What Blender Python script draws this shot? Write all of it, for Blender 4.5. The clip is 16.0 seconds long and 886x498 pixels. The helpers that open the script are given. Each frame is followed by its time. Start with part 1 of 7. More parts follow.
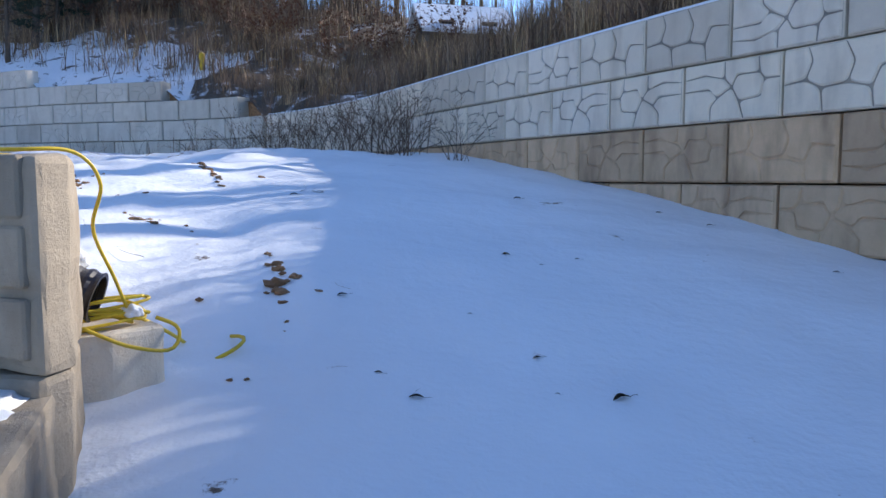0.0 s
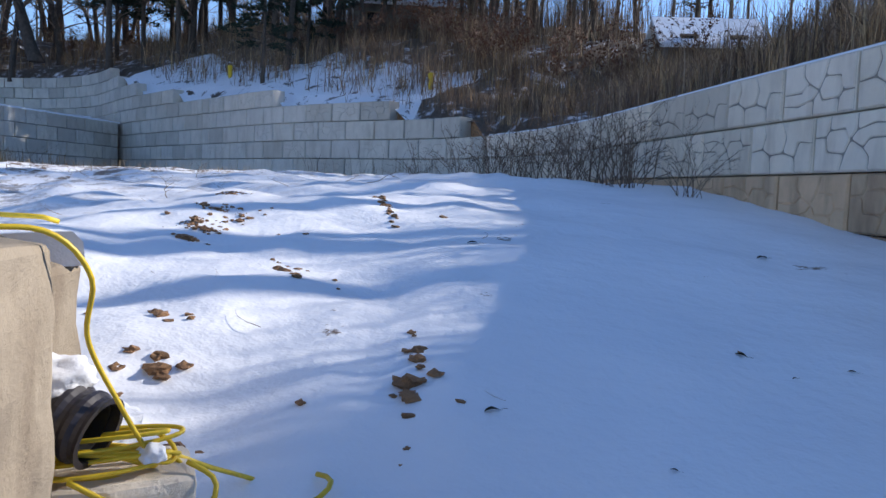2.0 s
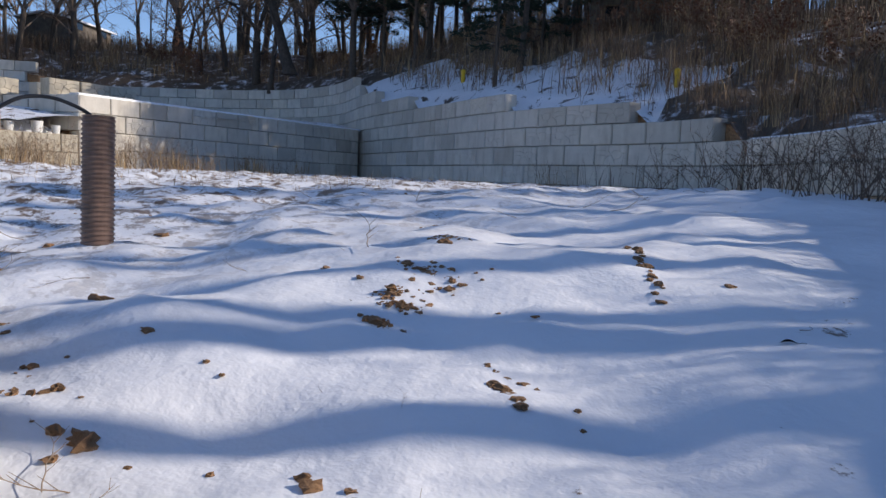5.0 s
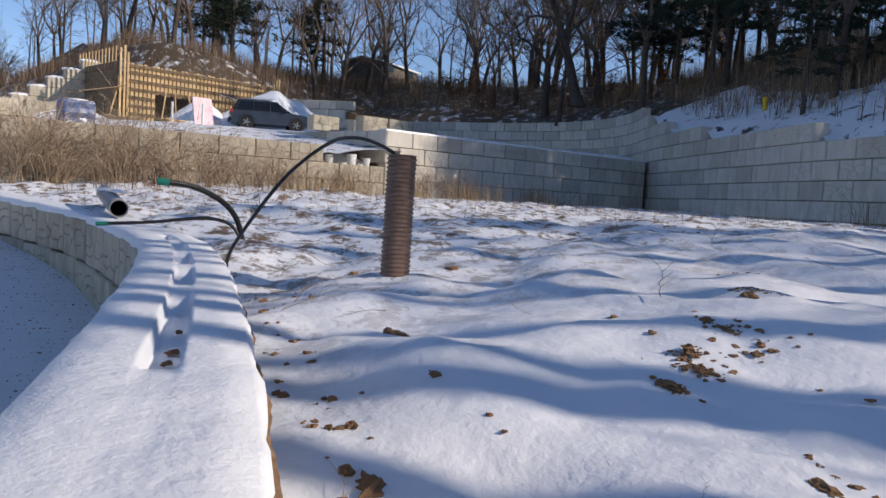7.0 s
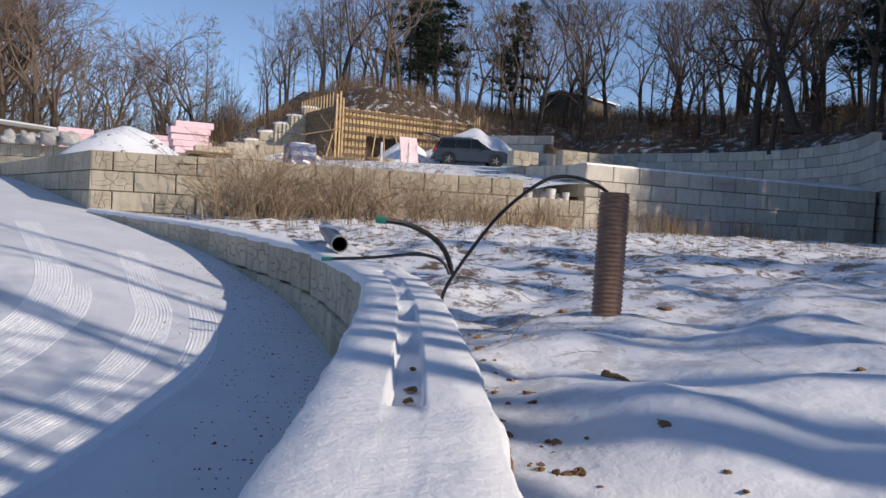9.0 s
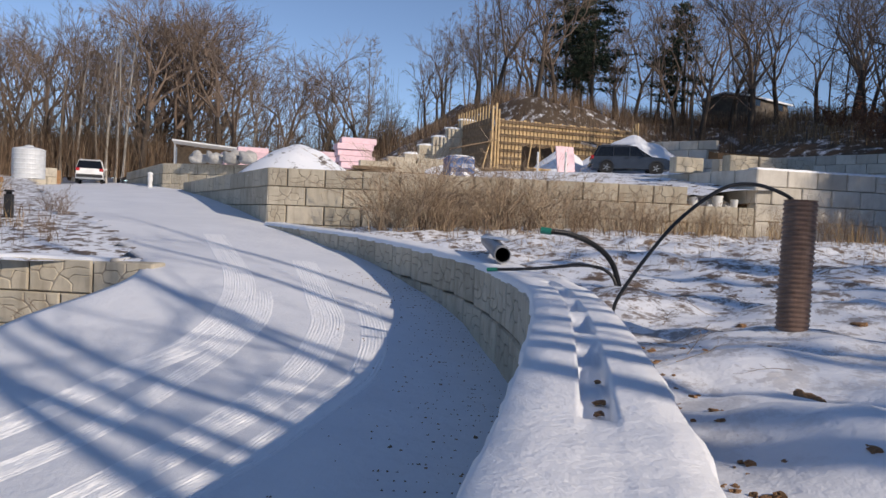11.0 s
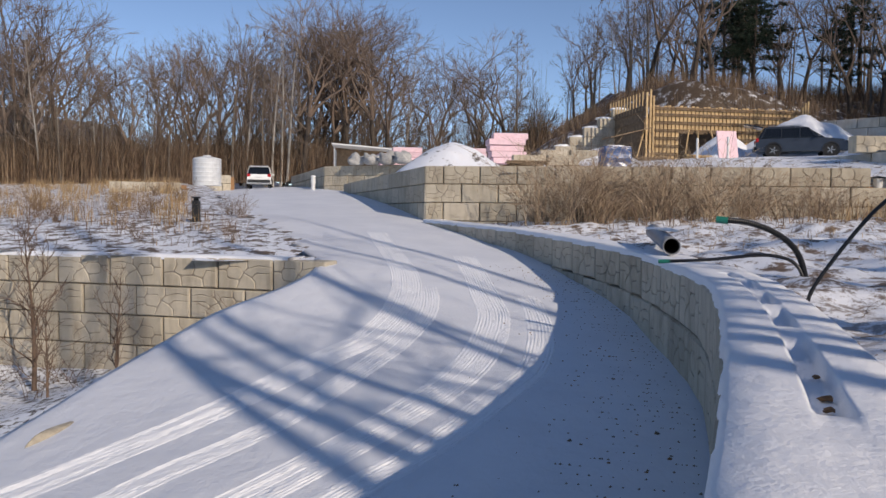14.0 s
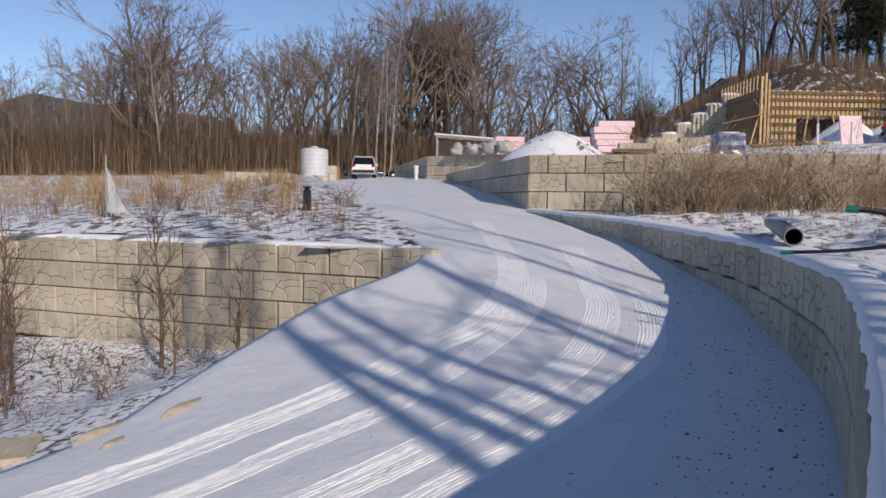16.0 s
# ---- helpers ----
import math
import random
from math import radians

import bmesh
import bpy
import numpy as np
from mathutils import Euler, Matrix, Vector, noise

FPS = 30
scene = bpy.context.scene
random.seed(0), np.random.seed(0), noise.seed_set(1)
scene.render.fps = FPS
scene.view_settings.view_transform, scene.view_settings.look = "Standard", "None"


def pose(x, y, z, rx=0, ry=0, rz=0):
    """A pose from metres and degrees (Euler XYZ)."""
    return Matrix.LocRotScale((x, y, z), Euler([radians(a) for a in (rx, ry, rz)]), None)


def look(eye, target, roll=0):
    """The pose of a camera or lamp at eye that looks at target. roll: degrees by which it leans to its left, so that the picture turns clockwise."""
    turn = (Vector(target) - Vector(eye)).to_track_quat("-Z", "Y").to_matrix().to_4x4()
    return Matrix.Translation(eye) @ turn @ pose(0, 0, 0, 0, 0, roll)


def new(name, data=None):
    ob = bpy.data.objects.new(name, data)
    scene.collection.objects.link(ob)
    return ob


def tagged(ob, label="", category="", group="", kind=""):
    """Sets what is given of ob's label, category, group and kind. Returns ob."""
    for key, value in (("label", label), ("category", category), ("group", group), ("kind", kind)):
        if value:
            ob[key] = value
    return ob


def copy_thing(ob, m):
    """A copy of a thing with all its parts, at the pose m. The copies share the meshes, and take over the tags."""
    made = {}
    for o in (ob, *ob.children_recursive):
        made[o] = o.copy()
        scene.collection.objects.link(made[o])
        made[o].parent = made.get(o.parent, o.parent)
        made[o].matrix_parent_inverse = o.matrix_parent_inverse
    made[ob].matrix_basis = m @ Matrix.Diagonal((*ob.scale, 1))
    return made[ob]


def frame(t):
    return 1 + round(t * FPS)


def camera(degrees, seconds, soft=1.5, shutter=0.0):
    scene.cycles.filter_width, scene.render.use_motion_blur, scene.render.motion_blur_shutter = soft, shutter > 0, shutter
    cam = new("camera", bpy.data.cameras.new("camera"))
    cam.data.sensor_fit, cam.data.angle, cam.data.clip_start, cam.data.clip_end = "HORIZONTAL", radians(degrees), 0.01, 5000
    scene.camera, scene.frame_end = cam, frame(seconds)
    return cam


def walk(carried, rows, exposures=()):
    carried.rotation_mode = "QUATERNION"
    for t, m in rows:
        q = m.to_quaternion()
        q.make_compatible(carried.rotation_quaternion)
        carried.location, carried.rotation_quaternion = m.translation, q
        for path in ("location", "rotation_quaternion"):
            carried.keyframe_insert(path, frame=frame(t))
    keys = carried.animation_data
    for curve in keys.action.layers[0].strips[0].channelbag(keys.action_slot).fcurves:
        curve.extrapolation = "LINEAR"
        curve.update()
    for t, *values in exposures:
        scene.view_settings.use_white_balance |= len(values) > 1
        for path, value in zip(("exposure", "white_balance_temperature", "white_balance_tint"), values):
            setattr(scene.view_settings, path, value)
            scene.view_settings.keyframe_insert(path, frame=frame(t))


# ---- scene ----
cam = camera(60.7, 16.0)
METRES, EYE, TILT, LEAN, TURN = 4.2, 1.35, -5.3, 0.0, 0.0
ROWS = [
    (0.0, 0.0, 0.0, 0.0, -0.0, 0.0, -0.0),
    (0.5, 0.0105, 0.0876, 0.0122, 3.73, 0.25, -0.31),
    (1.0, 0.005, 0.1835, 0.0438, 8.15, 0.64, -1.02),
    (1.5, 0.0195, 0.2611, 0.0657, 13.0, 0.91, -2.37),
    (2.0, 0.0246, 0.3188, 0.0856, 16.96, 0.73, -3.73),
    (2.5, -0.0071, 0.3837, 0.0937, 19.78, 0.52, -4.81),
    (3.0, -0.0381, 0.4499, 0.1217, 21.44, 0.14, -5.31),
    (5.5, -0.1892, 0.6959, 0.2089, 39.69, -0.84, -5.5),
    (6.0, -0.202, 0.7082, 0.2141, 45.84, -0.98, -6.34),
    (6.5, -0.2085, 0.7008, 0.219, 51.01, -1.03, -7.12),
    (7.0, -0.217, 0.6935, 0.2237, 55.26, -0.86, -7.6),
    (7.5, -0.2168, 0.6834, 0.2285, 59.04, -0.58, -7.82),
    (8.0, -0.22, 0.6739, 0.2314, 62.78, -0.29, -7.89),
    (8.5, -0.2243, 0.6683, 0.2309, 66.47, -0.24, -7.92),
    (9.0, -0.2286, 0.6586, 0.2301, 70.07, -0.38, -7.99),
    (9.5, -0.2294, 0.6495, 0.2289, 73.54, -0.62, -8.13),
    (10.0, -0.229, 0.6406, 0.2285, 76.82, -0.85, -8.18),
    (12.5, -0.2207, 0.5965, 0.2275, 87.13, -1.88, -6.52),
    (13.0, -0.2207, 0.5863, 0.224, 88.99, -2.21, -6.29),
    (13.5, -0.219, 0.5752, 0.2225, 91.02, -2.58, -6.14),
    (14.0, -0.2175, 0.5675, 0.2212, 93.08, -2.99, -6.02),
    (14.5, -0.2143, 0.5603, 0.221, 95.03, -3.35, -5.97),
    (15.0, -0.2156, 0.5537, 0.2188, 96.87, -3.71, -5.95),
    (15.5, -0.2117, 0.5462, 0.2151, 98.69, -4.09, -5.95),
    (16.0, -0.204, 0.5366, 0.214, 100.64, -4.55, -5.99),
]
walk(cam, [(t, pose(0, 0, EYE, TILT, LEAN, TURN) @ pose(METRES * x, METRES * y, METRES * z, 90 + pitch, roll, yaw)) for t, x, y, z, yaw, pitch, roll in ROWS],
     [(0.0, 0.95, 6300, 12), (1.5, 0.74, 6330, 12), (3.0, 0.45, 6380, 13), (5.5, 0.06, 6700, 14), (8.0, -0.04, 6930, 14), (12.0, -0.19, 7040, 15), (16.0, -0.25, 7050, 15)])

# ---- world and sun ----
SUN_AZ = math.atan2(0.64, 0.77)
SUN_EL = radians(26.5)
TO_SUN = Vector((math.cos(SUN_EL) * math.cos(SUN_AZ), math.cos(SUN_EL) * math.sin(SUN_AZ), math.sin(SUN_EL)))
world = bpy.data.worlds.new("winter_sky")
scene.world = world
world.use_nodes = True
wn = world.node_tree
sky = wn.nodes.new("ShaderNodeTexSky")
sky.sky_type = "NISHITA"
sky.sun_disc = False
sky.altitude = 2200
sky.sun_elevation = SUN_EL
sky.sun_rotation = math.pi / 2 - SUN_AZ
sky.air_density, sky.dust_density, sky.ozone_density = 0.92, 0.0, 3.2
wn.links.new(sky.outputs[0], wn.nodes["Background"].inputs[0])
wn.nodes["Background"].inputs[1].default_value = 0.15
sun = new("sun", bpy.data.lights.new("sun", "SUN"))
sun.data.energy = 4.0
sun.data.angle = radians(0.55)
sun.data.color = (1.0, 0.93, 0.82)
sun.matrix_world = look(TO_SUN * 100, (0, 0, 0))


# ---- materials ----
def material(name, colour, rough=0.8, metal=0.0):
    m = bpy.data.materials.new(name)
    m.use_nodes = True
    b = m.node_tree.nodes["Principled BSDF"]
    b.inputs["Base Color"].default_value = (*colour, 1)
    b.inputs["Roughness"].default_value = rough
    b.inputs["Metallic"].default_value = metal
    return m


def add(m, kind, **values):
    n = m.node_tree.nodes.new(kind)
    for k, v in values.items():
        n.inputs[k.replace("_", " ")].default_value = v
    return n


def noisy(m, scale, detail=5.0, rough=0.6, world_space=True):
    """A noise in metres; world_space: one field over all objects."""
    n = add(m, "ShaderNodeTexNoise", Scale=scale, Detail=detail, Roughness=rough)
    src = add(m, "ShaderNodeNewGeometry").outputs["Position"] if world_space else add(m, "ShaderNodeTexCoord").outputs["Object"]
    m.node_tree.links.new(src, n.inputs["Vector"])
    return n.outputs["Fac"]


def ramp(m, fac, stops):
    r = m.node_tree.nodes.new("ShaderNodeValToRGB")
    while len(r.color_ramp.elements) < len(stops):
        r.color_ramp.elements.new(0.5)
    for e, (p, c) in zip(r.color_ramp.elements, stops):
        e.position, e.color = p, (*c, 1)
    m.node_tree.links.new(fac, r.inputs[0])
    return r.outputs[0]


def mix(m, fac, a, b, mode="MIX"):
    n = m.node_tree.nodes.new("ShaderNodeMix")
    n.data_type, n.blend_type = "RGBA", mode
    for sock, v in ((0, fac), (6, a), (7, b)):
        if isinstance(v, tuple):
            n.inputs[sock].default_value = (*v, 1)
        elif isinstance(v, float):
            n.inputs[sock].default_value = v
        else:
            m.node_tree.links.new(v, n.inputs[sock])
    return n.outputs[2]


def paint(m, colour):
    m.node_tree.links.new(colour, m.node_tree.nodes["Principled BSDF"].inputs["Base Color"])


def relief(m, *layers):
    """Bump from (height, strength, distance) layers."""
    last = None
    for h, s, d in layers:
        b = add(m, "ShaderNodeBump", Strength=s, Distance=d)
        m.node_tree.links.new(h, b.inputs["Height"])
        if last:
            m.node_tree.links.new(last, b.inputs["Normal"])
        last = b.outputs[0]
    m.node_tree.links.new(last, m.node_tree.nodes["Principled BSDF"].inputs["Normal"])


def per_object(m):
    return add(m, "ShaderNodeObjectInfo").outputs["Random"]


def per_island(m):
    return add(m, "ShaderNodeNewGeometry").outputs["Random Per Island"]


def snow_material(name, dirt_low, dirt_high, dirt_scale, dirt_colour, grey=(0.82, 0.84, 0.88), clean=(0.90, 0.91, 0.94)):
    m = material(name, (0.86, 0.88, 0.92), 0.55)
    patches = noisy(m, dirt_scale, 8, 0.72)
    fac = ramp(m, patches, [(dirt_low, (0, 0, 0)), (dirt_high, (1, 1, 1))])
    soil = ramp(m, noisy(m, 9.0, 6), [(0.3, tuple(c * 0.5 for c in dirt_colour)), (0.7, dirt_colour)])
    white = ramp(m, noisy(m, 0.7, 4), [(0.3, grey), (0.7, clean)])
    paint(m, mix(m, fac, white, soil))
    relief(m, (noisy(m, 2.2, 5), 0.4, 0.09), (noisy(m, 14.0, 8, 0.7), 0.4, 0.025), (noisy(m, 100.0, 4), 0.35, 0.004))
    return m


def plot_snow_material():
    """Snow of the plot: clean beside the long wall, trodden and full of litter towards the terraces."""
    m = material("snow", (0.86, 0.88, 0.92), 0.55)
    soil = ramp(m, noisy(m, 11.0, 6), [(0.3, (0.10, 0.062, 0.036)), (0.7, (0.26, 0.175, 0.11))])
    white = ramp(m, noisy(m, 0.7, 4), [(0.3, (0.82, 0.84, 0.88)), (0.7, (0.90, 0.91, 0.94))])
    few = ramp(m, noisy(m, 1.1, 8, 0.72), [(0.67, (0, 0, 0)), (0.70, (1, 1, 1))])
    many = ramp(m, noisy(m, 3.2, 9, 0.78), [(0.50, (0, 0, 0)), (0.56, (1, 1, 1))])
    split = add(m, "ShaderNodeSeparateXYZ")
    m.node_tree.links.new(add(m, "ShaderNodeNewGeometry").outputs["Position"], split.inputs[0])
    span = add(m, "ShaderNodeMapRange", **{"From Min": -3.5, "From Max": -9.5, "To Min": 0.0, "To Max": 1.0})
    m.node_tree.links.new(split.outputs["X"], span.inputs["Value"])
    dirt = mix(m, 1.0, many, mix(m, span.outputs[0], (0, 0, 0), (1, 1, 1)), "MULTIPLY")
    base = mix(m, few, white, soil)
    paint(m, mix(m, dirt, base, soil))
    relief(m, (noisy(m, 2.2, 5), 0.4, 0.09), (noisy(m, 9.0, 6, 0.55), 0.24, 0.03), (noisy(m, 70.0, 3), 0.12, 0.004))
    return m


SNOW = plot_snow_material()
SNOW_CAP = snow_material("snow_cap", 0.80, 0.83, 2.0, (0.2, 0.16, 0.11))
ROAD_SNOW = snow_material("packed_road_snow", 0.70, 0.78, 0.8, (0.30, 0.27, 0.22), (0.70, 0.72, 0.765), (0.80, 0.815, 0.85))
TRACK_SNOW = snow_material("pressed_track_snow", 0.72, 0.80, 6.0, (0.45, 0.42, 0.38), (0.87, 0.88, 0.90), (0.93, 0.935, 0.95))
SNOW_THIN = snow_material("thin_snow_on_litter", 0.55, 0.60, 1.9, (0.13, 0.085, 0.05))
SNOW_FIELD = snow_material("snow_on_weeds", 0.50, 0.545, 2.8, (0.19, 0.125, 0.07))
SNOW_GARDEN = snow_material("snow_on_garden_litter", 0.525, 0.565, 6.5, (0.11, 0.075, 0.045))
SNOW_HILL = snow_material("snow_on_leaf_litter", 0.36, 0.47, 1.3, (0.125, 0.085, 0.052))
SNOW_BANK = snow_material("snow_on_bank", 0.57, 0.61, 1.4, (0.10, 0.07, 0.045))
LITTER = snow_material("leaf_litter", 0.34, 0.42, 1.3, (0.085, 0.055, 0.033))


def concrete_material(name, light, dark, stain, streaks=0.45):
    """Cast concrete: cloudy, each block of its own tone, with run-down stains and dark pits."""
    m = material(name, light, 0.9)
    base = ramp(m, noisy(m, 2.1, 9, 0.7), [(0.3, dark), (0.7, light)])
    each = ramp(m, per_object(m), [(0.0, (0.74, 0.73, 0.71)), (0.35, (0.92, 0.91, 0.88)), (0.7, (1.0, 1.0, 1.0)), (1.0, (1.06, 1.03, 0.97))])
    base = mix(m, 1.0, base, each, "MULTIPLY")
    streak = add(m, "ShaderNodeTexNoise", Scale=1.0, Detail=7.0)
    mp = add(m, "ShaderNodeMapping", Scale=(4.0, 4.0, 1.1))
    m.node_tree.links.new(add(m, "ShaderNodeNewGeometry").outputs["Position"], mp.inputs[0])
    m.node_tree.links.new(mp.outputs[0], streak.inputs["Vector"])
    f = ramp(m, streak.outputs["Fac"], [(0.50, (0, 0, 0)), (0.74, (streaks, streaks, streaks))])
    base = mix(m, f, base, stain)
    blotch = ramp(m, noisy(m, 7.0, 9, 0.8), [(0.60, (0, 0, 0)), (0.72, (0.3, 0.3, 0.3))])
    paint(m, mix(m, blotch, base, stain))
    relief(m, (noisy(m, 14.0, 8, 0.75), 0.6, 0.022), (noisy(m, 90.0, 4), 0.5, 0.006))
    return m


CONCRETE = concrete_material("cast_concrete", (0.87, 0.765, 0.62), (0.75, 0.655, 0.53), (0.44, 0.35, 0.25))
CONCRETE_GREY = concrete_material("grey_concrete", (0.69, 0.645, 0.57), (0.56, 0.52, 0.455), (0.36, 0.31, 0.24))
CONCRETE_DAMP = concrete_material("damp_stained_concrete", (0.75, 0.515, 0.32), (0.57, 0.385, 0.235), (0.26, 0.165, 0.10), 0.7)
CONCRETE_OLD = concrete_material("weathered_concrete", (0.42, 0.355, 0.275), (0.30, 0.25, 0.19), (0.17, 0.125, 0.085), 0.75)
GROOVE_DARK = concrete_material("dark_groove_concrete", (0.38, 0.335, 0.28), (0.27, 0.235, 0.195), (0.15, 0.125, 0.10))
CONCRETE_WARM = concrete_material("sandy_concrete", (0.60, 0.54, 0.435), (0.46, 0.41, 0.325), (0.26, 0.21, 0.15), 0.6)


def simple(name, colour, rough=0.7, scale=20.0, spread=0.35, bump=0.2, metal=0.0, own=True):
    m = material(name, colour, rough, metal)
    lo = tuple(c * (1 - spread) for c in colour)
    hi = tuple(min(1, c * (1 + spread * 0.6)) for c in colour)
    c = ramp(m, noisy(m, scale, 6, 0.6, False), [(0.3, lo), (0.7, hi)])
    if own:
        c = mix(m, 1.0, c, ramp(m, per_object(m), [(0, (0.8, 0.8, 0.8)), (1, (1.1, 1.1, 1.1))]), "MULTIPLY")
    paint(m, c)
    relief(m, (noisy(m, scale * 2.5, 5, 0.6, False), bump, 0.01))
    return m


BARK = simple("bark", (0.085, 0.065, 0.05), 0.95, 6.0, 0.4, 0.5)
BARK_PALE = simple("pale_birch_bark", (0.42, 0.39, 0.35), 0.9, 5.0, 0.4, 0.4)
SANDY_SOIL = simple("sandy_soil", (0.42, 0.37, 0.29), 0.95, 9.0, 0.4, 0.5)
DARK_LEAF = simple("dark_dead_leaf", (0.05, 0.038, 0.026), 0.85, 8.0, 0.4, 0.3)
BARK_GREY = simple("grey_bark", (0.20, 0.165, 0.13), 0.95, 6.0, 0.4, 0.4)
TWIGS_TAN = simple("tan_twigs", (0.20, 0.145, 0.11), 0.95, 6.0, 0.35, 0.2)
TWIGS_PALE = simple("pale_twigs", (0.34, 0.28, 0.235), 0.95, 6.0, 0.3, 0.2)
BARK_RED = simple("twigs", (0.165, 0.11, 0.078), 0.95, 6.0, 0.4, 0.3)
NEEDLES = simple("pine_needles", (0.022, 0.040, 0.022), 0.8, 3.0, 0.5, 0.2)
LEAVES = simple("withered_leaves", (0.16, 0.07, 0.035), 0.85, 3.0, 0.5, 0.2)
STRAW = material("dry_grass", (0.40, 0.29, 0.16), 0.85)
paint(STRAW, ramp(STRAW, per_island(STRAW), [(0.0, (0.15, 0.092, 0.045)), (0.5, (0.36, 0.235, 0.115)), (1.0, (0.58, 0.42, 0.23))]))
BRUSH = material("dead_brush", (0.2, 0.13, 0.08), 0.9)
paint(BRUSH, ramp(BRUSH, per_island(BRUSH), [(0.0, (0.08, 0.05, 0.033)), (0.6, (0.20, 0.128, 0.08)), (1.0, (0.36, 0.26, 0.17))]))
CANES = material("tan_canes", (0.3, 0.22, 0.15), 0.9)
paint(CANES, ramp(CANES, per_island(CANES), [(0.0, (0.11, 0.075, 0.05)), (0.5, (0.29, 0.205, 0.135)), (1.0, (0.50, 0.39, 0.27))]))
CLOD = simple("frozen_soil", (0.34, 0.19, 0.095), 0.95, 14.0, 0.5, 0.6)
TIMBER = simple("formwork_timber", (0.62, 0.43, 0.22), 0.75, 4.0, 0.3, 0.2)
TIMBER_DARK = simple("weathered_timber", (0.24, 0.165, 0.10), 0.85, 4.0, 0.4, 0.3)
PINK = simple("pink_foam_board", (0.86, 0.61, 0.65), 0.8, 6.0, 0.12, 0.1)
BROWN_PIPE = simple("brown_corrugated_plastic", (0.20, 0.125, 0.092), 0.42, 9.0, 0.35, 0.15)
DRAIN = simple("purple_black_plastic", (0.035, 0.03, 0.036), 0.4, 9.0, 0.3, 0.1)
BLACK = simple("black_plastic", (0.02, 0.02, 0.021), 0.45, 12.0, 0.3, 0.1)
GREY_PVC = simple("grey_plastic_pipe", (0.22, 0.23, 0.25), 0.4, 10.0, 0.2, 0.1)
YELLOW = simple("yellow_cable_sheath", (0.78, 0.55, 0.03), 0.45, 25.0, 0.2, 0.1)
GREEN = simple("green_tape", (0.02, 0.28, 0.19), 0.5, 20.0, 0.2, 0.1)
BLUE_FILM = simple("blue_wrapped_film", (0.10, 0.15, 0.30), 0.25, 7.0, 0.5, 0.5)
WHITE = simple("white_paint", (0.80, 0.80, 0.78), 0.4, 5.0, 0.08, 0.05)
TANK_WHITE = simple("white_polythene", (0.74, 0.76, 0.77), 0.45, 4.0, 0.12, 0.1)
YELLOW_POST = simple("yellow_marker_paint", (0.75, 0.50, 0.03), 0.6, 9.0, 0.2, 0.1)
CAR_GREY = simple("dark_grey_car_paint", (0.055, 0.065, 0.08), 0.25, 2.0, 0.15, 0.02, 0.4)
GLASS_DARK = simple("tinted_window_glass", (0.01, 0.012, 0.015), 0.08, 2.0, 0.1, 0.0)
RUBBER = simple("tyre_rubber", (0.018, 0.018, 0.018), 0.85, 20.0, 0.2, 0.2)
ALLOY = simple("alloy_rim", (0.55, 0.56, 0.58), 0.35, 5.0, 0.1, 0.05, 0.8)
LAMP_RED = simple("red_tail_lamp", (0.45, 0.02, 0.02), 0.25, 4.0, 0.1, 0.0)
CLOTH_GREY = simple("grey_woven_bag", (0.46, 0.45, 0.43), 0.85, 10.0, 0.3, 0.6)
CLOTH_WHITE = simple("white_plastic_sheet", (0.84, 0.84, 0.83), 0.85, 10.0, 0.2, 0.5)
PLASTER = simple("weathered_house_wall", (0.20, 0.17, 0.14), 0.9, 3.0, 0.4, 0.2)
STEEL = simple("galvanised_steel", (0.42, 0.43, 0.44), 0.5, 8.0, 0.2, 0.1, 0.6)


# ---- mesh helpers ----
def mesh_of(name, verts, faces, mat, smooth=False):
    me = bpy.data.meshes.new(name)
    me.from_pydata([tuple(v) for v in verts], [], faces)
    me.materials.append(mat)
    if smooth:
        me.shade_smooth()
    me.update()
    return me


def of_bm(name, bm, mat, smooth=False):
    me = bpy.data.meshes.new(name)
    bm.normal_update()
    bm.to_mesh(me)
    bm.free()
    me.materials.append(mat)
    if smooth:
        me.shade_smooth()
    return me


def part(name, bm, mat, parent, label="", at=None, smooth=False):
    """One mesh object under a thing; bm: a bmesh or a mesh that is shared."""
    me = bm if isinstance(bm, bpy.types.Mesh) else of_bm(name, bm, mat, smooth)
    ob = new(name, me)
    ob.parent = parent
    if at is not None:
        ob.matrix_local = at
    if label:
        ob["label"] = label
    return ob


def box(sx, sy, sz, bevel=0.0, m=None, bm=None, segments=1):
    """A box with its base's middle at the origin, moved by m."""
    own = bmesh.new()
    bmesh.ops.create_cube(own, size=1.0, matrix=Matrix.Translation((0, 0, sz / 2)) @ Matrix.Diagonal((sx, sy, sz, 1)))
    if bevel:
        bmesh.ops.bevel(own, geom=own.edges[:], offset=bevel, segments=segments, profile=0.6, affect="EDGES")
    return joined(own, m, bm)


def joined(own, m, bm):
    if m is not None:
        bmesh.ops.transform(own, matrix=m, verts=own.verts[:])
    if bm is None:
        return own
    me = bpy.data.meshes.new("piece")
    own.to_mesh(me)
    own.free()
    bm.from_mesh(me)
    bpy.data.meshes.remove(me)
    return bm


def lathe(rings, n=24, m=None, bm=None, caps=True):
    """Rings of (radius, z) turned about z."""
    own = bmesh.new()
    rows = [[own.verts.new((r * math.cos(2 * math.pi * i / n), r * math.sin(2 * math.pi * i / n), z)) for i in range(n)] for r, z in rings]
    for a, b in zip(rows, rows[1:]):
        for i in range(n):
            own.faces.new((a[i], a[(i + 1) % n], b[(i + 1) % n], b[i]))
    if caps:
        own.faces.new(rows[0][::-1])
        own.faces.new(rows[-1])
    return joined(own, m, bm)


